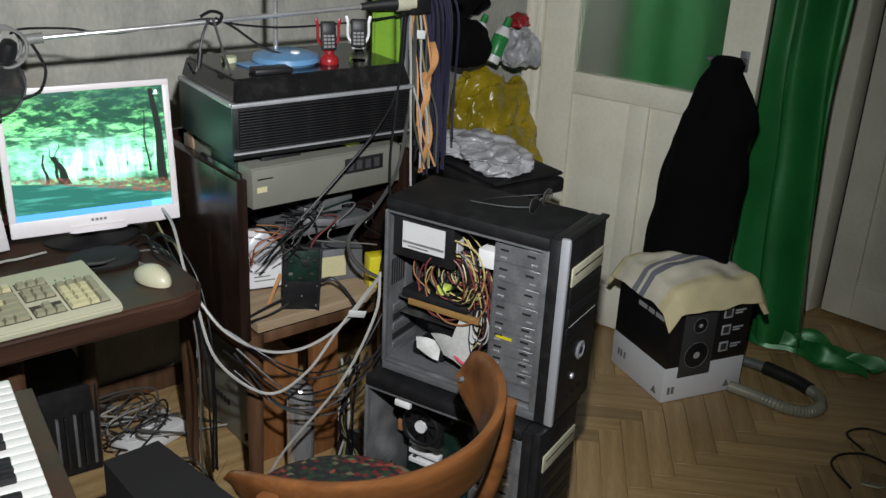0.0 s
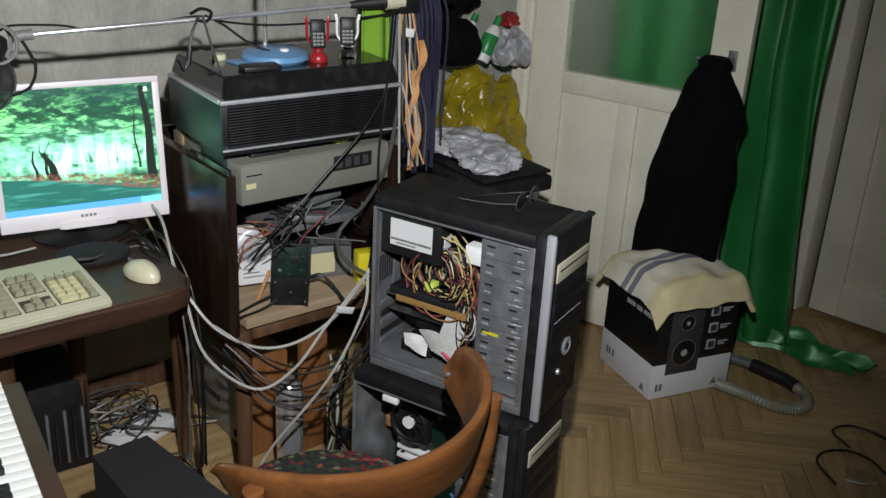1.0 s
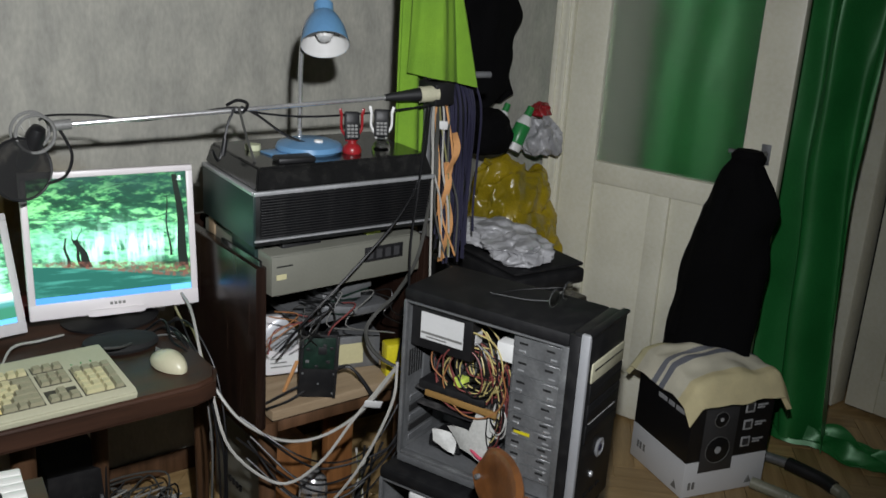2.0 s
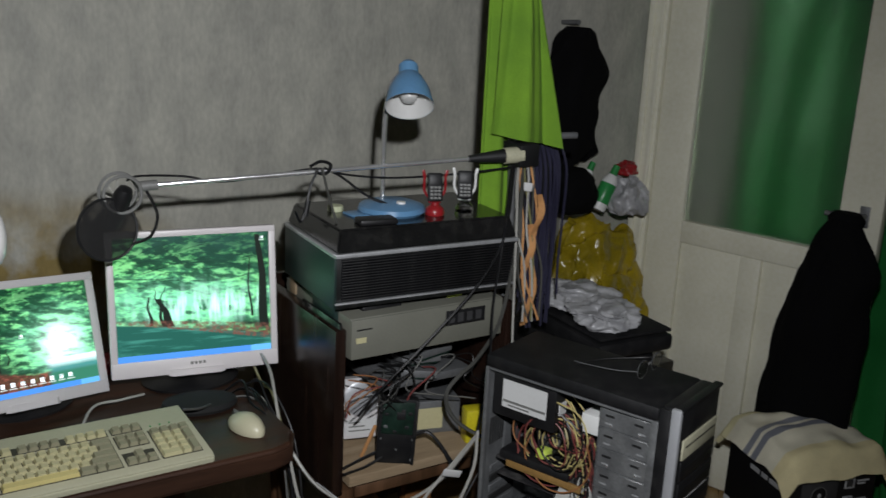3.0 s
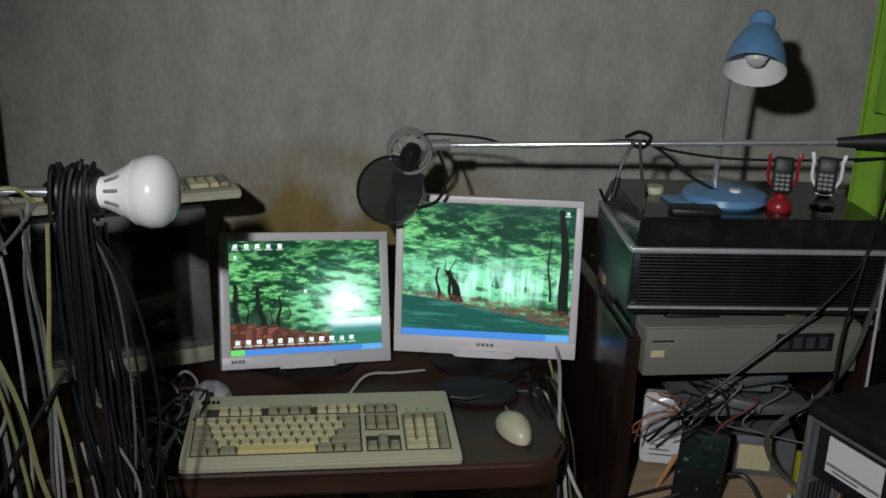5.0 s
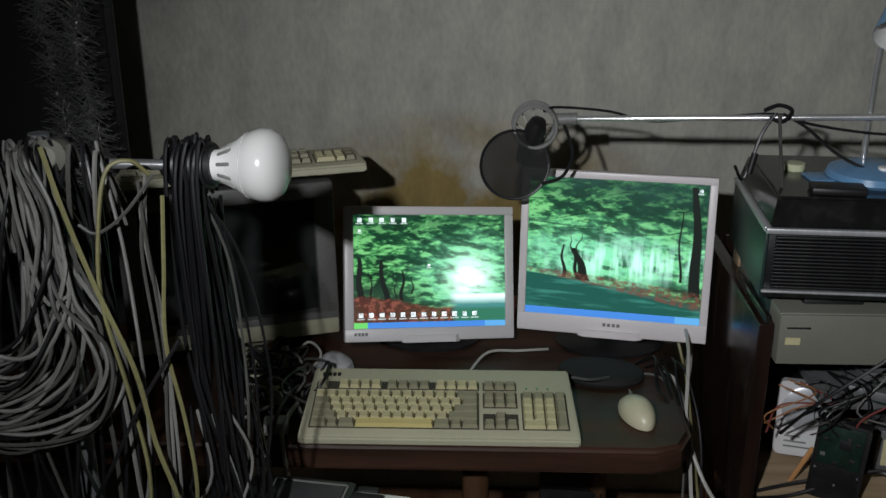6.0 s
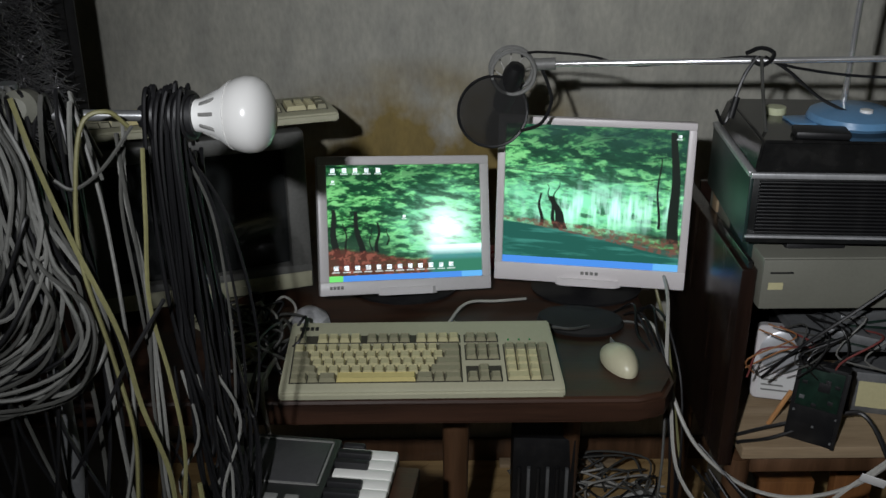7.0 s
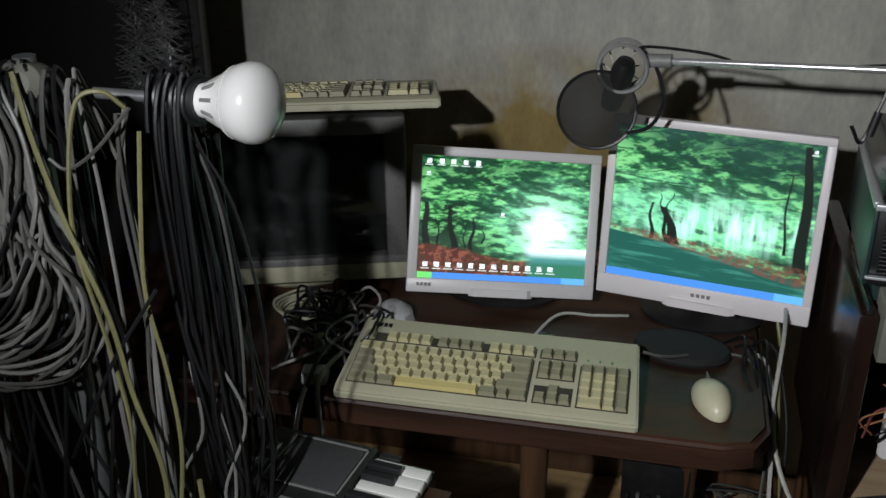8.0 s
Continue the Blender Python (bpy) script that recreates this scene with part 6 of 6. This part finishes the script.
for k in range(7):
    ring = [(0.0265 * math.cos(a), 0.0265 * math.sin(a), -0.062 + 0.009 * k + 0.003 * math.sin(a)) for a in [2 * math.pi * j / 14 for j in range(15)]]
    part("winding", tube(B(), ring, 0.0035, 6, 2), M_CBLACK, bulb)

rng = random.Random(23)
# black coil hanging from the bulb holder: long narrow loops, loose at the foot
for k in range(17):
    x, y = -0.262 + 0.042 * rng.random(), 1.03 + 0.03 * rng.random()
    low = 0.76 + 0.2 * rng.random() ** 2
    out = rng.uniform(-0.25, 1.0) * 0.03
    strand([(x, y + 0.03, 1.28), (x, y, 1.352), (x - 0.002, y - 0.02, 1.29), (x + out * 0.3, y - 0.02, 1.1), (x + out, y - 0.02, low + 0.1), (x + out + 0.012, y, low), (x + out + 0.02, y + 0.03, low + 0.12), (x + 0.006, y + 0.035, 1.1), (x, y + 0.03, 1.27)], 0.0026, M_CBLACK, "black cable coiled over the bulb holder", "coil under the bulb", 0.006)
# thin black loops that stand away from the coil on its far side
for k in range(5):
    x = -0.222 + 0.011 * k
    strand([(-0.235, 1.05, 1.3), (x - 0.004, 1.05, 1.2), (x + 0.012, 1.05, 1.05), (x + 0.006, 1.05, 0.93), (x - 0.012, 1.05, 0.86 + 0.02 * k)], 0.0019, M_CBLACK if k != 2 else M_CGREY, "thin black loop beside the coil" if k != 2 else "thin grey lead beside the coil", "coil under the bulb", 0.006)
HUES = {"grey_cable": "grey", "pale_grey_cable": "pale grey", "white_cable": "white", "black_cable": "black", "yellowish_cable": "yellowed"}
PALE = (M_CGREY, M_CSILV, M_CGREY, M_CBLACK, M_CSILV, M_CGREY, M_CSILV, M_CBLACK, M_CGREY)
# the main bundle: nested loops that drop from the knob, lean outwards and swing back in a bowl to the far end of the arm
for k in range(26):
    f = (k + rng.random()) / 26
    x, y = -0.43 + 0.035 * rng.random(), 0.985 + 0.03 * rng.random()
    right, low = -0.318 - 0.1 * f, 0.985 + 0.12 * f + 0.02 * rng.uniform(-1, 1)
    far = -0.6 - 0.07 * rng.random()
    mat = PALE[k % 9]
    mid = (right + far) / 2
    strand([(x - 0.012, y + 0.05, 1.26), (x - 0.006, y + 0.02, 1.345), (x + 0.004, y - 0.015, 1.35), (x + 0.022, y - 0.03, 1.28), (x + (right - x) * 0.55, y - 0.035, 1.19), (right - 0.008, y - 0.035, low + 0.13), (right - 0.01, y - 0.035, low + 0.065), (right - 0.045, y - 0.04, low + 0.015), (mid, y - 0.04, low - 0.012), (far + 0.04, y - 0.03, low + 0.03), (far, y - 0.02, low + 0.15), (far + 0.03, y, 1.2), (far + 0.09, y + 0.01, 1.345)], 0.0022 + 0.0009 * rng.random(), mat, HUES[mat.name] + " cable looped over the stand arm", "cables on the arm", 0.011)
# shorter loops hanging nearer the knob
for k in range(9):
    x, y = -0.47 + 0.02 * rng.random(), 0.975 + 0.025 * rng.random()
    low = 1.03 + 0.1 * rng.random()
    mat = PALE[(k * 2) % 9]
    strand([(x, y + 0.04, 1.22), (x, y + 0.015, 1.345), (x - 0.01, y - 0.015, 1.33), (x - 0.05, y - 0.02, 1.22), (x - 0.06, y - 0.035, low + 0.08), (x - 0.02, y - 0.04, low + 0.01), (x + 0.04, y - 0.04, low + 0.015), (x + 0.085, y - 0.03, low + 0.1), (x + 0.07, y - 0.01, 1.25), (x + 0.04, y, 1.34)], 0.0021 + 0.0008 * rng.random(), mat, HUES[mat.name] + " cable looped over the stand arm", "cables on the arm", 0.009)
# strands that run on down to the floor, most of them black
for k in range(20):
    x = -0.53 + 0.2 * rng.random()
    mat = (M_CBLACK, M_CBLACK, M_CSILV, M_CBLACK, M_CGREY, M_CBLACK, M_CBLACK)[k % 7]
    strand([(x, 1.06, 1.25), (x, 1.01, 1.352), (x + 0.01, 0.995, 1.22), (x + 0.03 * rng.uniform(-1, 1), 0.995, 0.98), (x + 0.07 * rng.uniform(-0.6, 1), 0.985, 0.72), (x + 0.1 * rng.uniform(-0.6, 1), 0.99, 0.45), (x + 0.12 * rng.uniform(-1, 1), 1.0, 0.12)], 0.0022 + 0.001 * rng.random(), mat, HUES[mat.name] + " cable hanging from the stand arm to the floor", "cables on the arm", 0.021)
# loose leads below the coil beside the piano keyboard
for k in range(9):
    x = -0.275 + 0.07 * rng.random()
    mat = (M_CBLACK, M_CSILV, M_CBLACK, M_CBLACK, M_CSILV)[k % 5]
    strand([(x - 0.01, 1.035, 1.0), (x + 0.02 * rng.uniform(-1, 1), 1.02, 0.92), (x + 0.035 * rng.uniform(-1, 1), 1.01, 0.84), (x + 0.03 * rng.uniform(-1, 1), 1.0, 0.74), (x - 0.03, 0.99, 0.6)], 0.0021, mat, HUES[mat.name] + " lead hanging below the black coil", "cables on the arm", 0.008)
# a few single yellowed ones
strand([(-0.39, 0.985, 1.36), (-0.365, 0.965, 1.29), (-0.335, 0.955, 1.2), (-0.3, 0.95, 1.1), (-0.285, 0.95, 1.0), (-0.262, 0.95, 0.9), (-0.268, 0.95, 0.8), (-0.3, 0.95, 0.6)], 0.0032, M_CYEL, "yellowed cable hanging from the arm", "cables on the arm")
strand([(-0.275, 1.0, 1.325), (-0.29, 0.985, 1.345), (-0.315, 0.975, 1.335), (-0.328, 0.965, 1.27), (-0.333, 0.96, 1.18), (-0.314, 0.96, 1.06), (-0.302, 0.96, 0.95), (-0.311, 0.96, 0.82), (-0.3, 0.96, 0.68), (-0.315, 0.96, 0.5)], 0.0026, M_CYEL, "yellowed cable bowed above the arm", "cables on the arm")
strand([(-0.262, 1.0, 1.3), (-0.264, 0.985, 1.22), (-0.27, 0.98, 1.12), (-0.257, 0.98, 1.02), (-0.249, 0.975, 0.92), (-0.262, 0.97, 0.8), (-0.285, 0.97, 0.6)], 0.0027, M_CYEL, "yellowed cable hanging from the bulb holder", "cables on the arm")
strand([(-0.24, 0.99, 0.86), (-0.235, 0.985, 0.76), (-0.25, 0.98, 0.66), (-0.27, 0.98, 0.45)], 0.0034, M_CYEL, "yellowed cable end above the piano keyboard", "cables on the arm")
strand([(-0.27, 1.0, 1.325), (-0.3, 0.975, 1.285), (-0.33, 0.965, 1.265), (-0.35, 0.965, 1.275)], 0.0022, M_CGREY, "thin grey lead by the bulb holder", "cables on the arm")
strand([(-0.25, 0.97, 1.13), (-0.3, 0.95, 1.05), (-0.34, 0.94, 0.97), (-0.38, 0.95, 0.9)], 0.0026, M_CBLACK, "thin black lead crossing the bundle", "cables on the arm")
for k in range(4):
    strand([(-0.29, 1.01, 1.32), (-0.293 + 0.004 * k, 0.99, 1.25), (-0.283 + 0.003 * k, 0.985, 1.12), (-0.275, 0.985, 1.0 - 0.04 * k), (-0.28, 0.99, 0.8)], 0.0022, M_CSILV if k % 2 else M_CGREY, "thin pale lead by the bulb holder", "cables on the arm", 0.009)

# ---- black loudspeaker with tinsel ----
tall = thing("loudspeaker", "tall black floor loudspeaker hung with silver tinsel", "loudspeaker", pose(-0.612, 1.86, 0, 0, 0, 24))
part("cabinet", box(B(), (-0.48, 0.0, 0), (0, 0.3, 1.95), 0.006), M_BLACK, tall)
part("grille", box(B(), (-0.46, -0.012, 0.6), (-0.02, 0, 1.92), 0.006), M_FOAM, tall)
garland = thing("tinsel", "silver tinsel garland hanging down the loudspeaker", "tinsel")
for col in range(2):
    bm = B()
    for k in range(1500):
        z = 1.08 + 0.85 * rng.random()
        a, el = rng.uniform(0, 6.28), rng.uniform(-0.7, 0.7)
        c = Vector((-0.71 + 0.06 * col + 0.01 * math.sin(z * 17 + col), 1.775, z))
        d = Vector((math.cos(a) * math.cos(el), math.sin(a) * math.cos(el) * 0.5, math.sin(el))) * rng.uniform(0.03, 0.055)
        s = d.orthogonal().normalized() * 0.0012
        bm.faces.new([bm.verts.new(p) for p in (c - s, c + s, c + d + s * 0.5, c + d - s * 0.5)])
    part("garland_strand", bm, M_TINSEL, garland, kind="stuff")

# ---- clutter on the desk left of the keyboard ----
adapter = thing("plug_adapter", "white plug adapter with a lead on the desk edge", "adapter", pose(-0.24, 1.378, 0.75, 0, 0, 8))
part("body", box(B(), (-0.02, 0, 0.002), (0.022, 0.03, 0.026), 0.004), M_WHITE, adapter)
part("lead", tube(B(), [(-0.004, 0.0, 0.014), (-0.012, -0.03, 0.0), (-0.02, -0.055, -0.05), (-0.02, -0.06, -0.14)], 0.0042, 8), M_WHITE, adapter)
solo("plug", box(B(), (-0.014, -0.014, 0), (0.014, 0.014, 0.035), 0.006), M_CREAM, "cream mains plug among black leads", "plug", m=pose(-0.262, 1.488, 0.75, 0, 0, 20))
solo("usb_plug", box(B(), (0, 0, 0), (0.03, 0.012, 0.008), 0.002), M_CLEAR, "clear plug lying below the screens", "plug", m=pose(0.09, 1.615, 0.751, 0, 0, -20))
solo("paper_wad", lathe(B(), [(0, 0), (0.04, 0), (0.036, 0.018), (0.015, 0.034), (0, 0.036)], 9), M_BAGW, "crumpled white wrapper beside the small screen", "wrapper", m=pose(-0.175, 1.625, 0.75))
solo("red_case", box(B(), (0, 0, 0), (0.11, 0.07, 0.03), 0.005), M_RED, "red case lying behind the screens", "case", m=pose(0.13, 1.86, 0.75, 0, 0, 6))
solo("white_book", box(B(), (0, 0, 0), (0.08, 0.05, 0.055), 0.003), M_LABEL, "white carton behind the upright screen", "box", m=pose(0.42, 1.78, 0.75, 0, 0, -15))
for k in range(26):
    x, y = -0.31 + 0.1 * rng.random(), 1.43 + 0.17 * rng.random()
    strand([(x, y, 0.757), (x + 0.05 * rng.uniform(-1, 1), y + 0.03, 0.785 + 0.03 * rng.random()), (x + 0.07 * rng.uniform(-1, 1), y + 0.05 * rng.uniform(-1, 1), 0.775 + 0.04 * rng.random()), (x + 0.06 * rng.uniform(-1, 1), y - 0.03, 0.758)], 0.0026, (M_CBLACK, M_CBLACK, M_CGREY, M_CBLACK, M_CWHITE)[k % 5], "short lead tangled on the desk", "tangle on the desk", 0.006)
for k in range(6):
    r = 0.045 + 0.005 * k
    ring = [(-0.32 + r * math.cos(a), 1.6 + r * 0.8 * math.sin(a), 0.757 + 0.004 * k) for a in [2 * math.pi * j / 12 for j in range(12)]]
    strand(ring, 0.0028, M_BEIGE, "coiled beige lead on the desk", "tangle on the desk", 0.002)
strand([(-0.215, 1.45, 0.775), (-0.22, 1.40, 0.78), (-0.225, 1.36, 0.765), (-0.215, 1.335, 0.71), (-0.2, 1.32, 0.64), (-0.18, 1.32, 0.55)], 0.0042, M_CWHITE, "white lead hanging over the desk edge", "desk leads")
strand([(-0.2, 1.52, 0.775), (-0.225, 1.46, 0.795), (-0.24, 1.38, 0.78), (-0.25, 1.335, 0.7), (-0.24, 1.32, 0.55), (-0.23, 1.34, 0.3)], 0.0036, M_CGREY, "grey lead hanging over the desk edge", "desk leads")
strand([(0.272, 1.535, 0.79), (0.31, 1.54, 0.783), (0.36, 1.59, 0.765), (0.40, 1.62, 0.755), (0.45, 1.6, 0.755), (0.48, 1.54, 0.71), (0.475, 1.46, 0.55), (0.46, 1.44, 0.3), (0.5, 1.5, 0.02)], 0.0026, M_CGREY, "grey keyboard lead running off the desk", "desk leads")
strand([(0.08, 1.6, 0.755), (0.12, 1.65, 0.78), (0.18, 1.67, 0.775), (0.24, 1.7, 0.765)], 0.0028, M_CWHITE, "white lead between the screens", "desk leads")
strand([(0.49, 1.7, 0.8), (0.5, 1.66, 0.755), (0.49, 1.58, 0.765), (0.5, 1.52, 0.65), (0.52, 1.48, 0.5)], 0.0032, M_CYEL, "yellowed lead hanging behind the desk end", "desk leads")
for k in range(5):
    x = 0.41 + 0.012 * k
    strand([(x, 1.66, 0.755), (x + 0.02, 1.62, 0.775 + 0.01 * rng.random()), (x + 0.03, 1.56, 0.76), (x + 0.045, 1.5, 0.72 - 0.01 * k), (0.5, 1.46, 0.5), (0.52, 1.5, 0.2)], 0.0024, M_CBLACK, "lead gathered at the desk end", "desk leads", 0.008)

# ---- corner by the door ----
scan_stand = solo("low_cabinet", box(B(), (1.245, 1.36, 0), (1.44, 1.72, 0.79), 0.006), M_BLACK, "black low cabinet in the corner", "cabinet")
scanner = thing("scanner", "black flatbed scanner on the low cabinet", "scanner", pose(1.238, 1.345, 0.79, 0, 0, -4))
part("body", box(B(), (0, 0, 0.002), (0.235, 0.36, 0.045), 0.01), M_BLACK, scanner)
part("lid", box(B(), (0.004, 0.006, 0.05), (0.231, 0.36, 0.06), 0.006), M_BLACKDUST, scanner)


def crumple(name, label, centre, size, mat, seed, sub=4, rough=0.15):
    bm = B()
    bmesh.ops.create_icosphere(bm, subdivisions=sub, radius=1)
    for v in bm.verts:
        n1 = noise.noise(v.co * 1.7 + Vector((seed, 0, 0)))
        p = Vector((v.co.x * 2.1, v.co.y * 2.1, v.co.z * 1.6)) + Vector((0.6 * n1, seed, n1))
        n2 = 1 - abs(noise.noise(p)) * 2.4 + 0.28 * (1 - abs(noise.noise(p * 2.6)) * 2.4)
        f = 1 + rough * n1 + rough * 0.55 * n2
        v.co = Vector((v.co.x * size[0] * f, v.co.y * size[1] * f, max(-0.75, v.co.z * f) * size[2]))
    return solo(name, mesh_of(name, bm, 50), mat, label, "bag", m=Matrix.Translation(centre))


crumple("plastic_bag", "crumpled grey-white plastic bag on the scanner", (1.325, 1.43, 0.876), (0.085, 0.07, 0.03), M_BAGW, 3, 5, 0.36)
crumple("plastic_bag", "crumpled grey-white plastic bag on the scanner", (1.36, 1.57, 0.878), (0.085, 0.09, 0.03), M_BAGW, 8, 5, 0.36)
crumple("plastic_bag", "knotted white plastic bag in the corner", (1.985, 2.08, 0.985), (0.062, 0.06, 0.066), M_BAGW, 5, 5, 0.36)
crumple("plastic_bag", "red and white bag in the corner", (2.03, 2.14, 1.07), (0.035, 0.03, 0.025), M_RED, 6, 4, 0.4)
crumple("yellow_sack", "shiny yellow plastic sack in the corner", (1.86, 2.07, 0.71), (0.16, 0.11, 0.2), M_BAGY, 9, 6, 0.3)
crumple("yellow_sack", "shiny yellow plastic sack in the corner", (1.84, 1.98, 0.6), (0.14, 0.09, 0.16), M_BAGY, 21, 6, 0.32)
solo("crate", box(B(), (1.65, 1.85, 0), (2.06, 2.2, 0.47), 0.006), M_CAB, "dark wooden crate under the sack", "crate")
spray = thing("spray_bottle", "green and white spray bottle leaning in the corner", "bottle", pose(1.875, 2.1, 0.95, 0, 27, 0) @ Matrix.Scale(0.85, 4))
part("body", lathe(B(), [(0, 0), (0.03, 0), (0.032, 0.01), (0.032, 0.12), (0.018, 0.15), (0, 0.151)], 24), M_WHITE, spray)
part("label", lathe(B(), [(0.0325, 0.03), (0.033, 0.031), (0.033, 0.11), (0.0325, 0.111)], 24), M_GREEN, spray, "green wrap-round label")
part("cap", lathe(B(), [(0, 0.15), (0.016, 0.15), (0.014, 0.19), (0, 0.192)], 18), M_GREEN, spray)
copy_thing(spray, Matrix.Translation((-0.06, 0.04, 0.03)) @ spray.matrix_basis)
jacket = thing("jacket", "black jacket hanging on the corner wall", "jacket", pose(1.79, 2.17, 1.54))


def jacket_place(u, v):
    a = 2 * math.pi * u
    w = 0.025 + 0.075 * min(1, v * 4) ** 0.5 + 0.015 * math.sin(v * 6)
    fold = 1 + 0.35 * noise.noise((math.cos(a), math.sin(a), v * 4)) + 0.08 * math.sin(a * 7 + v * 3)
    return Vector((w * math.cos(a) * fold + 0.02 * v, 0.05 * math.sin(a) * fold, -0.42 * v - 0.03 * math.sin(a * 2) * v))


part("body", sheet(B(), 32, 24, jacket_place), M_COAT, jacket)
part("peg", rod(B(), (0, 0.08, 0.01), (0, 0.0, 0.015), 0.008), M_STEELD, jacket)
crumple("dark_bag", "dark cloth bag in the corner", (1.74, 2.1, 1.02), (0.1, 0.09, 0.08), M_COAT, 12)

# ---- under the desk ----
spk = thing("bookshelf_speaker", "teak-sided loudspeaker with a grey front on the floor", "loudspeaker", pose(0.765, 1.715, 0))
part("cabinet", box(B(), (0, 0, 0), (0.12, 0.36, 0.31), 0.003), M_TEAK, spk)
part("front_panel", box(B(), (-0.006, 0.02, 0.012), (0, 0.34, 0.298), 0.003), M_VCR, spk)
for k in range(5):
    part("vent_slot", box(B(), (-0.01, 0.17 + 0.022 * k, 0.1), (-0.004, 0.183 + 0.022 * k, 0.118), 0.001), M_RUB, spk)
for z in (0.06, 0.05):
    part("terminal", rod(B(), (-0.006, 0.06, z), (-0.02, 0.06, z), 0.006, seg=10), M_RUB, spk)
solo("teak_board", box(B(), (0.9, 1.66, 0), (0.98, 1.69, 0.42), 0.002), M_TEAK, "orange-brown teak board standing on the floor", "board")
solo("steel_flask", lathe(B(), [(0, 0), (0.032, 0), (0.034, 0.01), (0.036, 0.32), (0.032, 0.345), (0.02, 0.358), (0, 0.36)], 28), M_CHROME, "polished steel flask below the cabinet", "flask", m=pose(0.762, 1.5, 0))
solo("power_drill", box(B(), (-0.02, -0.02, 0), (0.025, 0.03, 0.2), 0.012), M_RUB, "black power adapter block on the floor", "adapter", m=pose(0.85, 1.45, 0.0, 5, 8, 20))
strip = thing("power_strip", "white power strip buried in leads on the floor", "power strip", pose(0.47, 1.90, 0.0, 0, 0, 18))
part("case", box(B(), (0, 0, 0.002), (0.2, 0.1, 0.045), 0.008), M_WHITE, strip)
for k in range(3):
    part("socket", lathe(B(), [(0, 0.045), (0.018, 0.045), (0.019, 0.048), (0.015, 0.048), (0.014, 0.0455), (0, 0.0455)], 20, Matrix.Translation((0.04 + 0.055 * k, 0.05, 0))), M_WHITE, strip)
for k in range(24):
    x, y = 0.34 + 0.3 * rng.random(), 1.93 + 0.2 * rng.random()
    strand([(x, y, 0.02 + 0.05 * rng.random()), (x + 0.08 * rng.uniform(-1, 1), y + 0.05 * rng.uniform(-1, 1), 0.05 + 0.06 * rng.random()), (x + 0.14 * rng.uniform(-1, 1), y + 0.06 * rng.uniform(-1, 1), 0.06 + 0.05 * rng.random()), (x + 0.2 * rng.uniform(-0.6, 1), y - 0.04, 0.02)], 0.003, (M_CGREY, M_CBLACK, M_CGREY, M_CWHITE, M_CGREY)[k % 5], "lead heaped round the power strip", "leads on the floor", 0.01)
old = thing("amplifier_chassis", "dark dusty chassis with upright slots under the desk", "amplifier", pose(0.25, 1.95, 0, 0, 0, -4))
part("case", box(B(), (0, 0, 0), (0.15, 0.22, 0.27), 0.004), M_BLACKDUST, old)
for k in range(6):
    part("fin", box(B(), (0.012 + 0.023 * k, -0.012, 0.03), (0.02 + 0.023 * k, 0, 0.19), 0.001), M_STEELD if k % 2 else M_BLACK, old)
solo("strip_of_wood", box(B(), (0.24, 2.2, 0.0), (0.56, 2.234, 0.012), 0.002), M_PLY, "pale wooden lath lying by the wall", "lath")
strand([(0.55, 1.85, 0.01), (0.58, 1.75, 0.06), (0.6, 1.6, 0.02), (0.64, 1.45, 0.01), (0.75, 1.35, 0.01)], 0.0035, M_CGREY, "grey lead lying on the floor", "leads on the floor")
strand([(0.3, 1.55, 0.006), (0.45, 1.5, 0.006), (0.6, 1.42, 0.006), (0.8, 1.36, 0.006)], 0.0025, M_CWHITE, "thin pale lead lying on the floor", "leads on the floor")
for k in range(8):
    strand([(0.82 + 0.01 * k, 1.4, 0.45), (0.84 - 0.006 * k, 1.38, 0.3), (0.82 + 0.01 * k, 1.4, 0.15), (0.8, 1.42, 0.02)], 0.0032, (M_CWHITE, M_CYEL, M_CBLACK, M_CBLACK)[k % 4], "lead hanging below the cabinet", "leads below the cabinet", 0.012)

# ---- herringbone parquet blocks ----
PL, PW = 0.35, 0.07
block = mesh_of("parquet_block", box(B(), (0.0008, 0.0008, -0.006), (PL - 0.0008, PW - 0.0008, 0.0), 0.0005, seg=1))
block.materials.append(M_PARQ)
turn45 = Matrix.Rotation(radians(-45), 4, "Z")
flip = Matrix.Rotation(radians(90), 4, "Z")
count = 0
outer = B()
for i in range(-70, 90):
    for j in range(-12, 14):
        # two sets of blocks, one along u and one along v, stepping by a block's width
        u0, v0 = i * PW + j * 2 * PL * 0.5, i * PW - j * 2 * PL * 0.5
        for k in range(2):
            loc = Matrix.Translation((u0, v0, 0)) if k == 0 else Matrix.Translation((u0 + PL + PW, v0 - PL + PW, 0)) @ flip
            mm = turn45 @ loc
            mid = mm @ Vector((PL / 2, PW / 2, 0))
            if 0.95 < mid.x < 2.95 and 0.35 < mid.y < 2.05 and count < 300:
                part("parquet_block", block, M_PARQ, floor, m=mm)
                count += 1
            elif -0.3 < mid.x < 3.0 and -0.2 < mid.y < 2.2:
                box(outer, (0.0008, 0.0008, -0.005), (PL - 0.0008, PW - 0.0008, 0.0), 0, mm)
part("parquet_rest", outer, M_PARQ, floor, kind="stuff")
